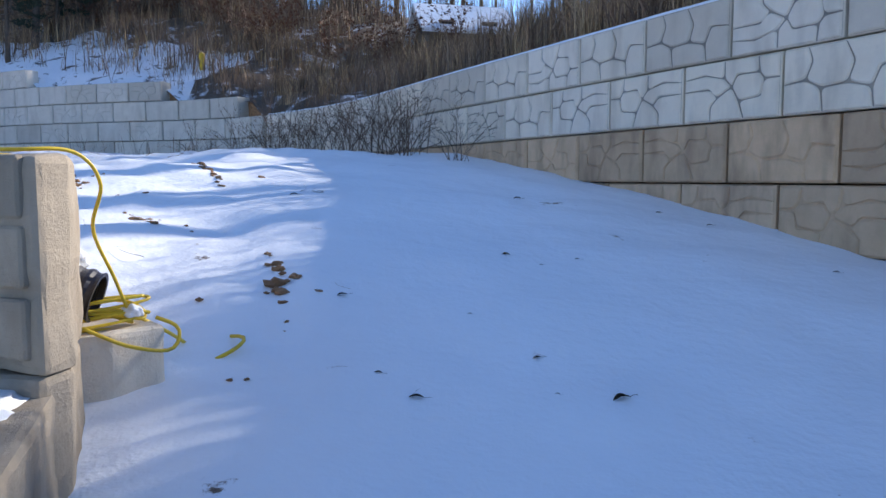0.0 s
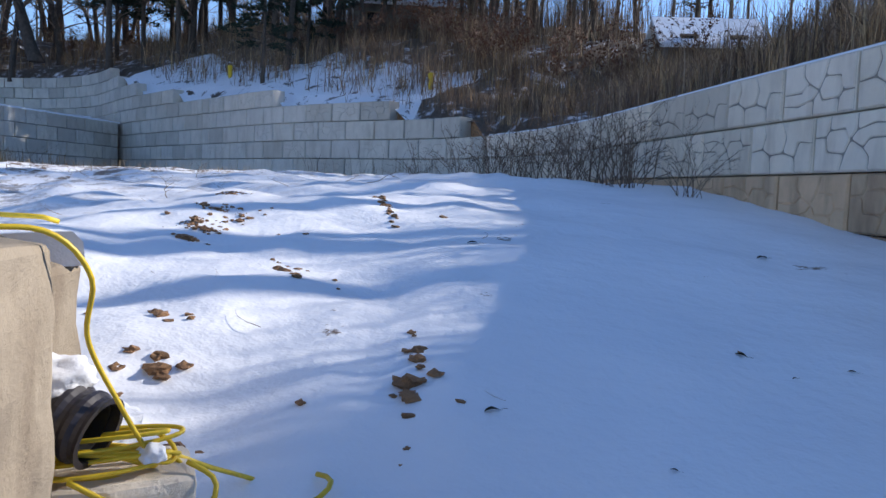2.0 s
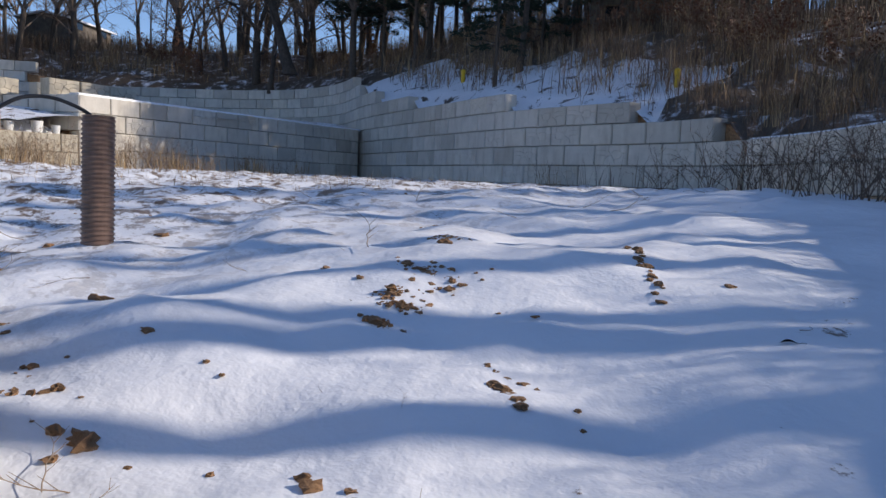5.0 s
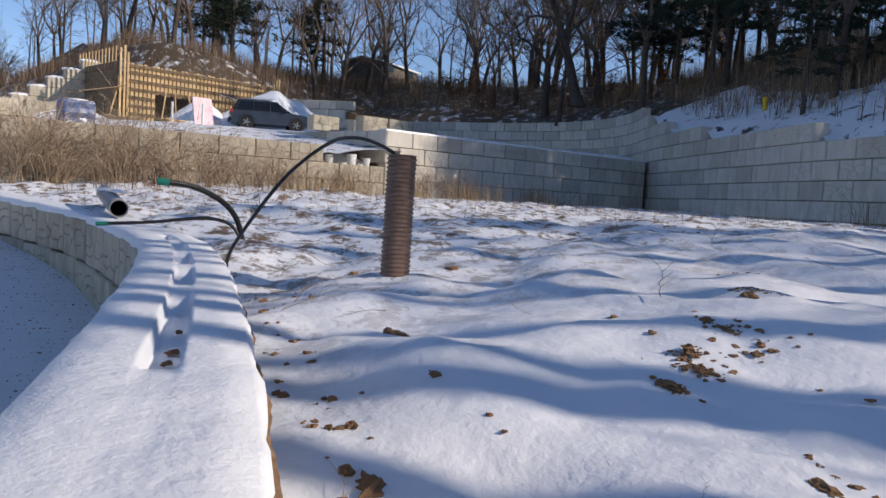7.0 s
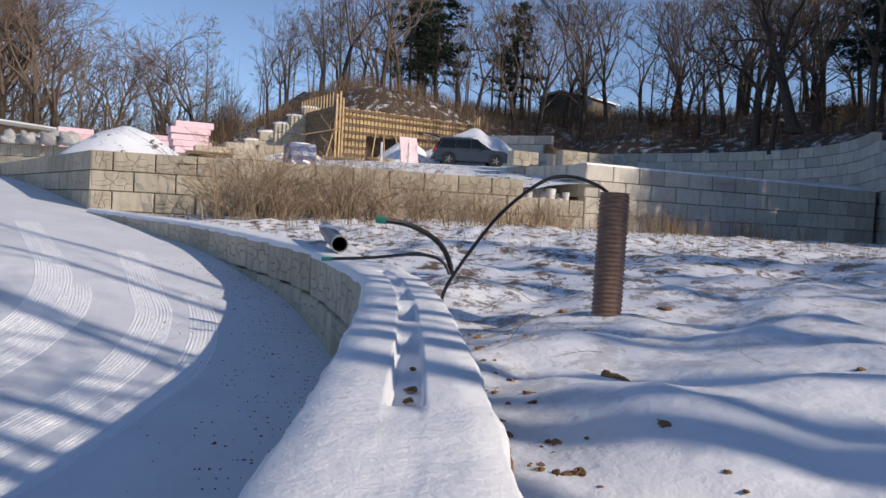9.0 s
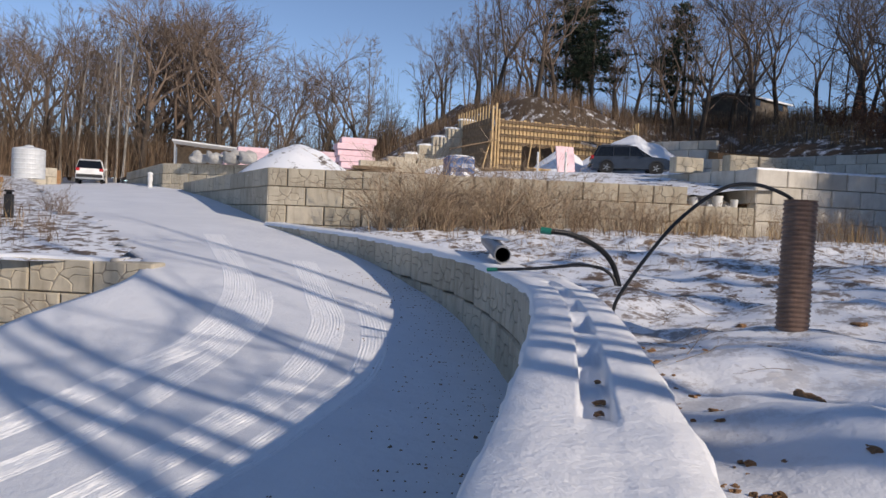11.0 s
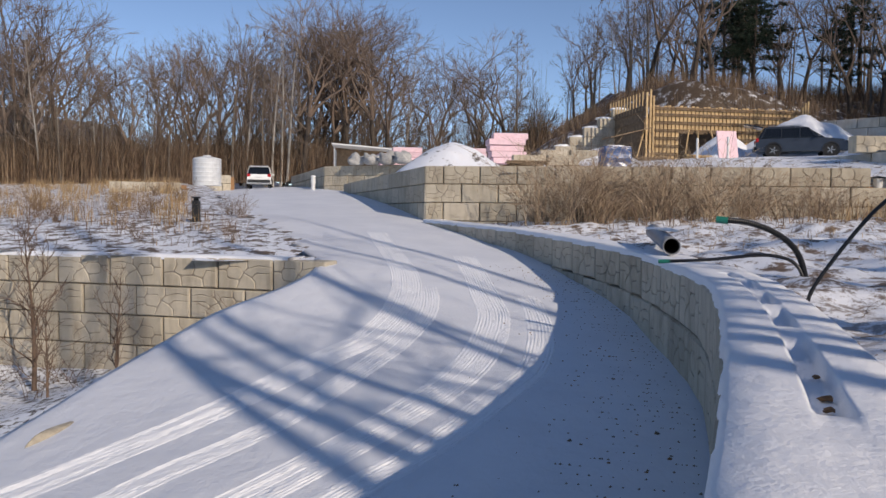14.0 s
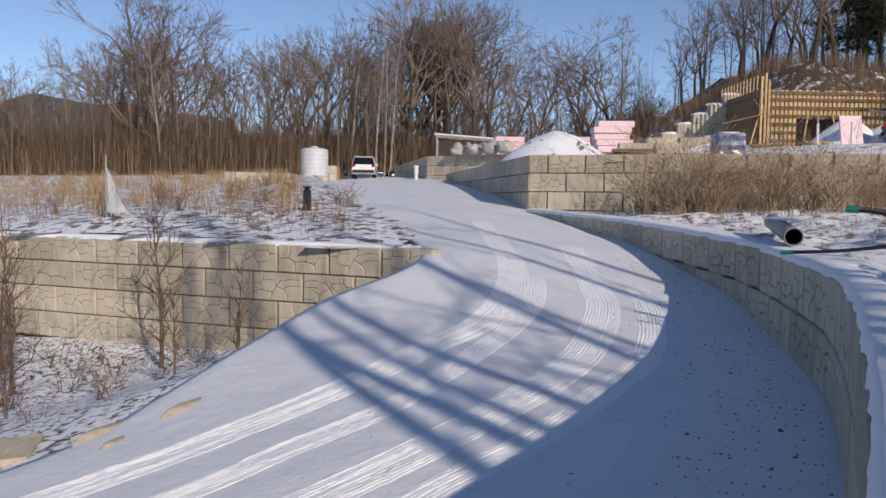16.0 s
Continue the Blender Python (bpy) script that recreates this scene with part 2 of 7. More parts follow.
def tube(points, radius, n=8, bm=None, wave=0.0, pitch=0.03):
    """A tube along points; wave: depth of its corrugation."""
    pts = [Vector(p) for p in points]
    own = bmesh.new()
    rows, run = [], 0.0
    side = None
    for i, p in enumerate(pts):
        d = (pts[min(i + 1, len(pts) - 1)] - pts[max(i - 1, 0)]).normalized()
        if side is None:
            side = d.orthogonal().normalized()
        side = (side - d * side.dot(d)).normalized()
        up = d.cross(side)
        if i:
            run += (p - pts[i - 1]).length
        r = radius(i / (len(pts) - 1)) if callable(radius) else radius
        r += wave * (1 if i % 2 else -1)
        rows.append([own.verts.new(p + (side * math.cos(2 * math.pi * k / n) + up * math.sin(2 * math.pi * k / n)) * r) for k in range(n)])
    for a, b in zip(rows, rows[1:]):
        for k in range(n):
            own.faces.new((a[k], a[(k + 1) % n], b[(k + 1) % n], b[k]))
    own.faces.new(rows[0][::-1])
    own.faces.new(rows[-1])
    return joined(own, None, bm)


def curve(points, step):
    """Catmull-Rom through points, resampled at even steps."""
    P = [Vector(p) for p in points]
    P = [2 * P[0] - P[1]] + P + [2 * P[-1] - P[-2]]
    fine = []
    for a, b, c, d in zip(P, P[1:], P[2:], P[3:]):
        for i in range(24):
            t = i / 24
            fine.append(0.5 * (2 * b + (c - a) * t + (2 * a - 5 * b + 4 * c - d) * t * t + (3 * b - a - 3 * c + d) * t ** 3))
    fine.append(P[-2])
    out, run, want = [fine[0]], 0.0, step
    for a, b in zip(fine, fine[1:]):
        length = (b - a).length
        while run + length >= want and length > 0:
            out.append(a.lerp(b, (want - run) / length))
            want += step
        run += length
    return out


def thing(name, label, category, group="", at=None, kind=""):
    ob = new(name)
    if at is not None:
        ob.matrix_world = at
    return tagged(ob, label, category, group, kind)


# ---- ground ----
class Field:
    """A smooth height over the plan through a few spot heights."""

    def __init__(self, spots):
        self.p = np.array([s[:2] for s in spots], float)
        z = np.array([s[2] for s in spots], float)
        n = len(spots)
        r = np.linalg.norm(self.p[:, None] - self.p[None], axis=2)
        a = np.zeros((n + 3, n + 3))
        a[:n, :n] = -r - 0.15 * np.eye(n) * -1
        a[:n, n], a[:n, n + 1:] = 1, self.p
        a[n, :n], a[n + 1:, :n] = 1, self.p.T
        self.w = np.linalg.solve(a, np.concatenate([z, np.zeros(3)]))

    def __call__(self, x, y):
        r = np.hypot(self.p[:, 0] - x, self.p[:, 1] - y)
        n = len(self.p)
        return float(-(r @ self.w[:n]) + self.w[n] + self.w[n + 1] * x + self.w[n + 2] * y)


def lump(x, y, size, seed=0.0):
    return noise.fractal(Vector((x / size + seed, y / size - seed, seed)), 1.0, 2.0, 4)


def inside(x, y, poly):
    hit = False
    for (x0, y0), (x1, y1) in zip(poly, poly[1:] + poly[:1]):
        if (y0 > y) != (y1 > y) and x < (x1 - x0) * (y - y0) / (y1 - y0) + x0:
            hit = not hit
    return hit


def sheet(name, poly, step, height, mat, label, category="ground"):
    """A ground sheet over the cells of a grid inside poly."""
    xs, ys = [p[0] for p in poly], [p[1] for p in poly]
    x0, y0 = min(xs), min(ys)
    nx, ny = int((max(xs) - x0) / step) + 2, int((max(ys) - y0) / step) + 2
    keep = {}
    verts, faces = [], []

    def corner(i, j):
        if (i, j) not in keep:
            x, y = x0 + i * step, y0 + j * step
            keep[i, j] = len(verts)
            verts.append((x, y, height(x, y)))
        return keep[i, j]

    for i in range(nx):
        for j in range(ny):
            if inside(x0 + (i + 0.5) * step, y0 + (j + 0.5) * step, poly):
                faces.append((corner(i, j), corner(i + 1, j), corner(i + 1, j + 1), corner(i, j + 1)))
    ob = new(name, mesh_of(name, verts, faces, mat, True))
    return tagged(ob, label, category, kind="structure")


EAST = [(8.0, -10), (7.0, -3), (5.4, 2.2), (3.75, 6.3), (2.5, 8.8), (0.3, 13.3), (-2.4, 18.8), (-5.0, 22.2), (-7.8, 24.3), (-13.6, 26.3), (-19.3, 29.4), (-27.1, 34.0), (-33.0, 38.2), (-38, 39.6), (-43.3, 38.4), (-49.5, 34.5), (-56, 31)]
NEAR = [(-1.22, 2.36), (-2.7, 2.98), (-3.5, 3.26), (-4.97, 3.73), (-7.3, 4.4), (-9.6, 4.87), (-13.1, 5.0), (-15.8, 4.6), (-20.6, 3.3), (-24.4, 1.5), (-26.6, 0.4)]
A, B, C = (-27.4, 0.4), (-26.6, 17.8), (-28.0, 34.6)

plot_base = Field([(0, 0, 0.0), (0, 2.64, 0.22), (1.6, 2.6, 0.2), (-1.37, 2.6, 0.36), (-1.07, 3.78, 0.53), (-0.95, 4.41, 0.67), (0.44, 5.4, 0.8), (-1.42, 4.53, 0.75),
                   (3.8, 6.6, 0.68), (2.3, 8.9, 1.16), (1.2, 11.2, 1.50), (0.2, 13.4, 1.78), (-2.81, 6.64, 1.32), (-2.16, 5.6, 0.99), (-4.1, 4.7, 1.02), (-4.3, 5.24, 1.25), (-7.6, 6.1, 1.10),
                   (-1.8, 7.5, 1.35), (-2.5, 18.6, 1.9), (-7.6, 24, 1.85), (-14, 26.5, 1.85), (-27, 34, 1.9), (-26.5, 20, 1.95), (-26.5, 8, 2.0), (-13.4, 6.5, 1.52), (-8, -8, 0.0), (7, -8, -0.3), (-22, 5, 1.75), (-13, 14, 1.75)])


def soft_start(x, y):
    """The snow lies smoother where nobody has dug."""
    return 0.35 + 0.65 * min(1, max(0, (-0.4 - x) / 2.5))


def plot_height(x, y):
    trail = 0.0
    if 3.8 < y < 6.0:
        way = -0.86 - 0.42 * (y - 3.9) + 0.06 * math.sin(y * 5.0)
        trail = 0.055 * math.exp(-((x - way) / 0.13) ** 2)
    return plot_base(x, y) - trail + soft_start(x, y) * (0.15 * lump(x, y, 1.4, 3.0) + 0.05 * lump(x, y, 0.5, 5.0))


road_base = Field([(-6.5, 4.1, 0.0), (-9.6, 4.9, 0.05), (-12.4, 5.1, 0.15), (-17, 4.2, 0.7), (-22, 2.6, 1.2), (-27.4, 0.3, 1.78), (-15.6, -0.85, 1.02), (-13, -1.9, 0.42), (-10.8, -2.6, -0.13),
                   (-8.9, 1.6, 0.03), (-10.6, 3.1, 0.12), (-8.15, -3.15, -0.7), (-3, 3.0, -0.25), (-2, -6, -1.6), (-6, -7, -1.5), (-43, -6, 3.05), (-24, -4.5, 1.75), (-57, -14, 3.75), (-40, -10, 2.9), (-80, -24, 4.3)])


def road_height(x, y):
    return road_base(x, y) + 0.003 * lump(x, y, 0.8, 1.0)


ROAD_LEFT = [(-80, -30), (-58, -19), (-44, -13), (-33, -8.6), (-24.3, -4.6), (-19.5, -2.2), (-15.6, -0.85), (-13, -1.9), (-10.8, -2.6), (-9.4, -2.9), (-8.15, -3.3), (-5.5, -5.5), (-2, -10)]
sheet("plot_snow", [(7.5, -9), (5.3, 2.2), (4.0, 6.3), (2.8, 8.8), (0.6, 13.3), (-2.1, 18.9), (-7.6, 24.6), (-13.5, 26.6), (-19.2, 29.7), (-27.2, 34.4), (-28.4, 35), (-26.9, 17.8), (-27.6, 0.6),
                    (-24.6, 2.0), (-20.8, 3.8), (-15.9, 5.1), (-13.0, 5.45), (-9.5, 5.25), (-7.2, 4.9), (-4.9, 4.3), (-3.3, 3.75), (-1.75, 2.95), (-1.2, 2.2), (-1.9, -9)], 0.16, plot_height, SNOW,
      "rolling snow over frozen earth, brown clods showing through", "snowy ground")
ROAD_RIGHT = [(-80, -19), (-65, -13.5), (-50, -7.8), (-45, -5.6), (-27.5, 0.5), (-24.4, 1.7), (-20.6, 3.5), (-15.8, 4.85), (-13.1, 5.25), (-9.6, 5.1), (-7.3, 4.6), (-4.9, 3.95), (-2.7, 3.2), (-1.45, 2.5), (-1.5, -6)]


def road_sheet():
    """The road between its two edges, with its left edge dropping off."""
    left, right = curve([(x, y, 0) for x, y in ROAD_LEFT], 0.15), curve([(x, y, 0) for x, y in ROAD_RIGHT], 0.15)
    n, m = 420, 40
    verts, faces = [], []
    for i in range(n + 1):
        u = i / n
        a, b = left[int(u * (len(left) - 1))], right[int(u * (len(right) - 1))]
        for k in range(-1, m + 1):
            p = a.lerp(b, max(0, k) / m)
            wob = 0.06 * noise.noise(Vector((p.x * 0.9, p.y * 0.9, 3))) if k <= 0 else 0.0
            verts.append((p.x - wob, p.y - wob, road_height(p.x, p.y) - (0.45 if k < 0 else 0.04 if k == 0 else 0)))
    w = m + 2
    for i in range(n):
        for k in range(w - 1):
            faces.append((i * w + k, i * w + k + 1, (i + 1) * w + k + 1, (i + 1) * w + k))
    ob = new("road", mesh_of("road", verts, faces, ROAD_SNOW, True))
    tagged(ob, "concrete road under packed snow with tyre tracks", "road", kind="structure")


road_sheet()

pad_base = Field([(-27.5, 1, 3.45), (-27, 15, 3.4), (-33, 3, 4.0), (-36, 12, 4.7), (-30, 20, 4.5), (-44, 20, 5.32), (-50, 14, 5.25), (-52, 24, 5.5), (-45, -5, 3.35), (-49, -5, 3.5), (-56, 5, 5.8), (-46, 31, 6.0), (-29, 33, 4.5), (-62, 0, 4.6), (-70, -14, 4.5)])
sheet("terrace", [(-27.4, 0.7), (-26.6, 17.6), (-27.0, 22), (-28.2, 34.4), (-33.3, 38.5), (-38, 39.8), (-43.3, 38.7), (-49.5, 34.8), (-60, 30), (-72, 10), (-72, -15), (-50, -7.6), (-45, -5.4)], 0.6,
      lambda x, y: pad_base(x, y) + 0.1 * lump(x, y, 2.0, 7.0), SNOW_THIN, "snow-dusted building terrace with bare soil patches", "ground")

sheet("upper_terrace", [(-50.2, -7.9), (-44.4, 4.0), (-52, 9), (-62, 2), (-66, -13.8)], 0.5, lambda x, y: 4.93 + 0.05 * lump(x, y, 1.5, 5.0), SNOW_CAP, "snowy upper terrace for stored materials", "ground")
field_base = Field([(-15.6, -0.95, 1.0), (-17.4, -10, 1.05), (-22, -5.7, 1.7), (-24.3, -4.3, 1.9), (-19, -10, 1.5), (-44, -15, 3.2), (-51, -17, 3.75), (-60, -20, 4.0), (-19, -30, 0.6), (-40, -40, 1.5), (-80, -30, 5), (-80, -80, 6)])
sheet("field", [(-15.75, -0.9), (-19.5, -2.3), (-24.3, -4.7), (-33, -8.7), (-44, -13.1), (-58, -19.1), (-80, -30.1), (-95, -90), (-22, -90), (-17.7, -11)], 0.5,
      lambda x, y: field_base(x, y) + 0.05 * lump(x, y, 1.4, 2.0), SNOW_FIELD, "snow-dusted field of dead grass and weeds", "ground")
garden_base = Field([(-16.4, -4, -1.35), (-17.2, -10, -1.45), (-15.5, -1, 0.2), (-13.2, -2.1, 0.0), (-10.8, -3.2, -0.6), (-8.3, -3.6, -1.0), (-13, -6, -1.5), (-8, -12, -2.2), (-20, -40, -3), (-2, -11, -1.9)])
sheet("garden", [(-15.9, -0.8), (-13, -1.8), (-10.8, -2.5), (-9.4, -2.8), (-8.15, -3.2), (-5.5, -5.4), (-2, -9.9), (0, -60), (-30, -60), (-17.7, -11)], 0.3,
      lambda x, y: min(garden_base(x, y), road_base(x, y) - 0.05) + 0.05 * lump(x, y, 0.8, 4.0), SNOW_GARDEN, "thin snow over leaf litter and saplings' roots", "ground")

EAST_LINE = [(p.x, p.y) for p in curve([(x, y, 0) for x, y in EAST], 0.6)]
EAST_XY = np.array(EAST_LINE)
EAST_RUN = np.concatenate([[0], np.cumsum(np.hypot(*np.diff(EAST_XY, axis=0).T))])


def run_at(x, y):
    """Metres along the long wall nearest to a place."""
    d = np.hypot(EAST_XY[:, 0] - x, EAST_XY[:, 1] - y)
    i = int(d.argmin())
    return float(EAST_RUN[i]), float(d[i])


COURSE, LENGTH = 0.64, 1.28
STEPS = [(run_at(-6.4, 23.1)[0], 3.86), (run_at(-9.2, 24.8)[0], 4.50), (run_at(-14.6, 26.8)[0], 5.14), (run_at(-22.0, 31.0)[0], 5.78), (run_at(-26.0, 33.4)[0], 6.42), (run_at(-28.5, 35.0)[0], 7.06), (run_at(-30.5, 36.5)[0], 7.70)]


def east_top(run):
    z = 3.22
    for s, top in STEPS:
        if run >= s:
            z = top
    return z


def east_top_smooth(run):
    z = 3.22
    for s, top in STEPS:
        z += 0.64 * min(1, max(0, (run - s + 3.0) / 6.0))
    return z


def hill_height(x, y):
    run, d = run_at(x, y)
    bank = east_top_smooth(run) - 0.02
    rise = (0.42 if run > 38 else 0.30) * min(d, 9) + 0.16 * max(0, min(d - 9, 30)) + 0.05 * max(0, d - 39)
    west = min(1, max(0, (-46 - x) / 6))
    front = min(1, max(0, (-53.5 - x) / 4)) if y < 30 and x < -46 else 1.0
    if x < -46 and y < 30:
        front = min(front, max(0, min(1, ((x + 55) * -16 + (y - 15) * 11) / 19.4 / 4)))
    keep = 1 - west + west * min(1, max(0, (y - 1) / 16)) ** 1.3 * front
    rise = rise * keep
    bank = bank * keep + (1 - keep) * (field_base(x, y) if y < -14 else 5.0)
    return bank + rise + min(1, d / 3) * 0.5 * lump(x, y, 5.0, 9.0) + 0.1 * lump(x, y, 1.0, 8.0)


def beside(line, off):
    """A plan line moved sideways, to the right of its direction."""
    out = []
    for i in range(0, len(line), 3):
        a, b = line[max(i - 1, 0)], line[min(i + 1, len(line) - 1)]
        n = math.hypot(b[0] - a[0], b[1] - a[1])
        out.append((line[i][0] + (b[1] - a[1]) / n * off, line[i][1] - (b[0] - a[0]) / n * off))
    return out


HILL_POLY = beside(EAST_LINE, 1.5) + [(-54.5, 25), (-55, 15), (-58, 7), (-66, -1), (-66, -14), (-80, -19), (-80, -31), (-92, -88), (-170, -110), (-170, 130), (110, 130), (110, -60), (12, -60)]
sheet("hillside", HILL_POLY, 1.0, lambda x, y: hill_height(x, y) - 0.35 * max(0, 1 - run_at(x, y)[1] / 6), SNOW_HILL, "wooded bank of leaf litter with patches of snow", "hillside")


def bank_strip(name, label, mat, lo, hi):
    """The bank close behind the long wall, between two runs along it."""
    verts, faces = [], []
    across = [0.3, 0.6, 1.1, 1.7, 2.4, 3.2, 4.1, 5.2]
    P = EAST_LINE
    for i, (x, y) in enumerate(P):
        dx, dy = P[min(i + 1, len(P) - 1)][0] - P[max(i - 1, 0)][0], P[min(i + 1, len(P) - 1)][1] - P[max(i - 1, 0)][1]
        n = math.hypot(dx, dy)
        for a in across:
            q = (x + dy / n * a, y - dx / n * a)
            z = hill_height(*q)
            if a < 0.7:
                z = min(z, east_top(float(EAST_RUN[i])) - 0.03)
            verts.append((*q, z))
    k = len(across)
    for i in range(len(P) - 1):
        if lo <= EAST_RUN[i] < hi:
            for j in range(k - 1):
                faces.append((i * k + j, i * k + j + 1, (i + 1) * k + j + 1, (i + 1) * k + j))
    ob = new(name, mesh_of(name, verts, faces, mat, True))
    tagged(ob, label, "hillside", kind="structure")


SNOWY_FROM, SNOWY_TO = run_at(-8.5, 24.6)[0], run_at(-29.5, 35.5)[0]
bank_strip("bank", "bank of dead grass and leaf litter behind the wall", SNOW_HILL, 0, SNOWY_FROM)
bank_strip("snowy_bank", "snow-covered strip of bank behind the stepped wall", SNOW_BANK, SNOWY_FROM, SNOWY_TO)
bank_strip("far_bank", "leaf-covered bank behind the far wall", SNOW_HILL, SNOWY_TO, 1000)


def far_height(x, y):
    d = math.hypot(x, y)
    return -4.0 + 0.035 * max(0, d - 60) + 6.0 * lump(x, y, 90, 6.0) * min(1, max(0, (d - 80) / 100))


def horizon_sheet():
    verts, faces = [], []
    rings = [0.0, 30, 60, 90, 130, 180, 250, 350, 500, 800, 1500, 3000]
    n = 180
    for r in rings:
        for k in range(n):
            a = 2 * math.pi * k / n
            x, y = -20 + r * math.cos(a), r * math.sin(a)
            z = -4.5 if r < 60 else (far_height(x, y) if r < 600 else -5.0)
            west = math.exp(-((math.degrees(a) - 216) / 15) ** 2)
            if 300 <= r <= 520:
                z += (24 if r < 400 else 52) * west * (0.95 + 0.07 * math.sin(a * 23) + 0.05 * math.sin(a * 61))
            verts.append((x, y, z))
    for i in range(len(rings) - 1):
        for k in range(n):
            faces.append((i * n + k, i * n + (k + 1) % n, (i + 1) * n + (k + 1) % n, (i + 1) * n + k))
    ob = new("ground", mesh_of("ground", verts, faces, LITTER, True))
    tagged(ob, "wooded winter country reaching to the horizon", "ground", kind="structure")


horizon_sheet()


# ---- block walls ----
def on_rim(p):
    return p[0] < 0.05 or p[0] > 1.95 or p[1] < 0.05 or p[1] > 0.95


def wavy(cell):
    """A cell's outline with its inner corners rounded; corners on the block's rim stay."""
    n = len(cell)
    out = []
    for i, p in enumerate(cell):
        a, b = cell[i - 1], cell[(i + 1) % n]
        if on_rim(p):
            out.append(p)
            continue
        for q, k in ((a, 0.26), (a, 0.09), (b, 0.09), (b, 0.26)):
            pull = 0.05 if k < 0.2 else 0.0
            x, y = p[0] + (q[0] - p[0]) * k, p[1] + (q[1] - p[1]) * k
            mx, my = (a[0] + b[0]) / 2, (a[1] + b[1]) / 2
            out.append((x + (mx - p[0]) * pull, y + (my - p[1]) * pull))
    return out


def block_mesh(name, pattern, length, height, depth, mat):
    """A cast block whose face carries raised cobble shapes; face at y = 0 towards -y, from x = 0, z = 0."""
    bm = bmesh.new()
    g = 0.010
    box(length - 3.2 * g, depth, height - 2 * g, 0.012, Matrix.Translation((length / 2, depth / 2 + 0.012, g)), bm)
    # the face behind the cobbles takes the second material slot
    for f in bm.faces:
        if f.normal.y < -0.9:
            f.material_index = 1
    for cell in pattern:
        cx, cy = sum(p[0] for p in cell) / len(cell), sum(p[1] for p in cell) / len(cell)
        pts = wavy(cell)
        rings = []
        for inset, out in ((0.006, 0.020), (0.013, 0.005), (0.030, -0.005)):
            ring = []
            for u, v in pts:
                x, z = g * 1.6 + u / 2 * (length - 3.2 * g), g + v * (height - 2 * g)
                px, pz = cx / 2 * length, cy * height
                d = math.hypot(x - px, z - pz)
                k = max(0.2, 1 - inset / max(d, 0.05))
                ring.append(bm.verts.new((px + (x - px) * k, out, pz + (z - pz) * k)))
            rings.append(ring)
        n = len(pts)
        for a, b in zip(rings, rings[1:]):
            for i in range(n):
                bm.faces.new((a[i], a[(i + 1) % n], b[(i + 1) % n], b[i]))
        bm.faces.new(rings[-1])
    me = of_bm(name, bm, mat)
    # grooves are darker than the cobbles on the pale and sandy blocks
    me.materials.append(GROOVE_DARK if mat in (CONCRETE, CONCRETE_WARM) else mat)
    return me


COBBLES = [[(0.012, 0.62), (0.30, 0.62), (0.40, 0.74), (0.42, 0.988), (0.012, 0.988)],
           [(0.42, 0.988), (0.40, 0.74), (0.85, 0.74), (0.95, 0.55), (1.1, 0.70), (1.1, 0.988)],
           [(0.30, 0.62), (0.35, 0.35), (0.8, 0.30), (0.95, 0.55), (0.85, 0.74), (0.40, 0.74)],
           [(0.012, 0.012), (0.70, 0.012), (0.8, 0.30), (0.35, 0.35), (0.30, 0.62), (0.012, 0.62)],
           [(0.70, 0.012), (1.4, 0.012), (1.4, 0.25), (1.25, 0.40), (0.95, 0.55), (0.8, 0.30)],
           [(0.95, 0.55), (1.25, 0.40), (1.4, 0.55), (1.988, 0.55), (1.988, 0.75), (1.5, 0.80), (1.1, 0.70)],
           [(1.4, 0.012), (1.988, 0.012), (1.988, 0.55), (1.4, 0.55), (1.25, 0.40), (1.4, 0.25)],
           [(1.1, 0.988), (1.1, 0.70), (1.5, 0.80), (1.988, 0.75), (1.988, 0.988)]]
MIRRORED = [[(2 - u, v) for u, v in cell][::-1] for cell in COBBLES]
FLIPPED = [[(2 - u, 1 - v) for u, v in cell] for cell in COBBLES]
WAVY = [[(0.012, 0.012), (0.7, 0.012), (0.66, 0.36), (0.4, 0.5), (0.012, 0.46)], [(0.7, 0.012), (1.5, 0.012), (1.46, 0.3), (1.1, 0.4), (0.66, 0.36)], [(1.5, 0.012), (1.988, 0.012), (1.988, 0.55), (1.6, 0.6), (1.46, 0.3)],
        [(0.012, 0.46), (0.4, 0.5), (0.52, 0.78), (0.44, 0.988), (0.012, 0.988)], [(0.4, 0.5), (0.66, 0.36), (1.1, 0.4), (1.2, 0.7), (1.05, 0.988), (0.44, 0.988), (0.52, 0.78)],
        [(1.1, 0.4), (1.46, 0.3), (1.6, 0.6), (1.988, 0.55), (1.988, 0.988), (1.05, 0.988), (1.2, 0.7)]]
PATTERNS = [COBBLES, MIRRORED, FLIPPED, WAVY]
PLAIN = [[(0.012, 0.012), (1.0, 0.012), (1.988, 0.012), (1.988, 0.5), (1.988, 0.988), (1.0, 0.988), (0.012, 0.988), (0.012, 0.5)]]


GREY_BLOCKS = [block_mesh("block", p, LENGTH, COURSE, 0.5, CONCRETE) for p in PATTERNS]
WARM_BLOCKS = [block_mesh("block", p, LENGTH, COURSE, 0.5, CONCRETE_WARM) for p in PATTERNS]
DAMP_BLOCKS = [block_mesh("block", p, LENGTH, COURSE, 0.5, CONCRETE_DAMP) for p in PATTERNS]
PLAIN_BLOCKS = [block_mesh("block", PLAIN, LENGTH, COURSE, 0.5, CONCRETE_GREY)]
PLAIN_HALF = block_mesh("block", PLAIN, LENGTH / 2, COURSE, 0.5, CONCRETE_GREY)
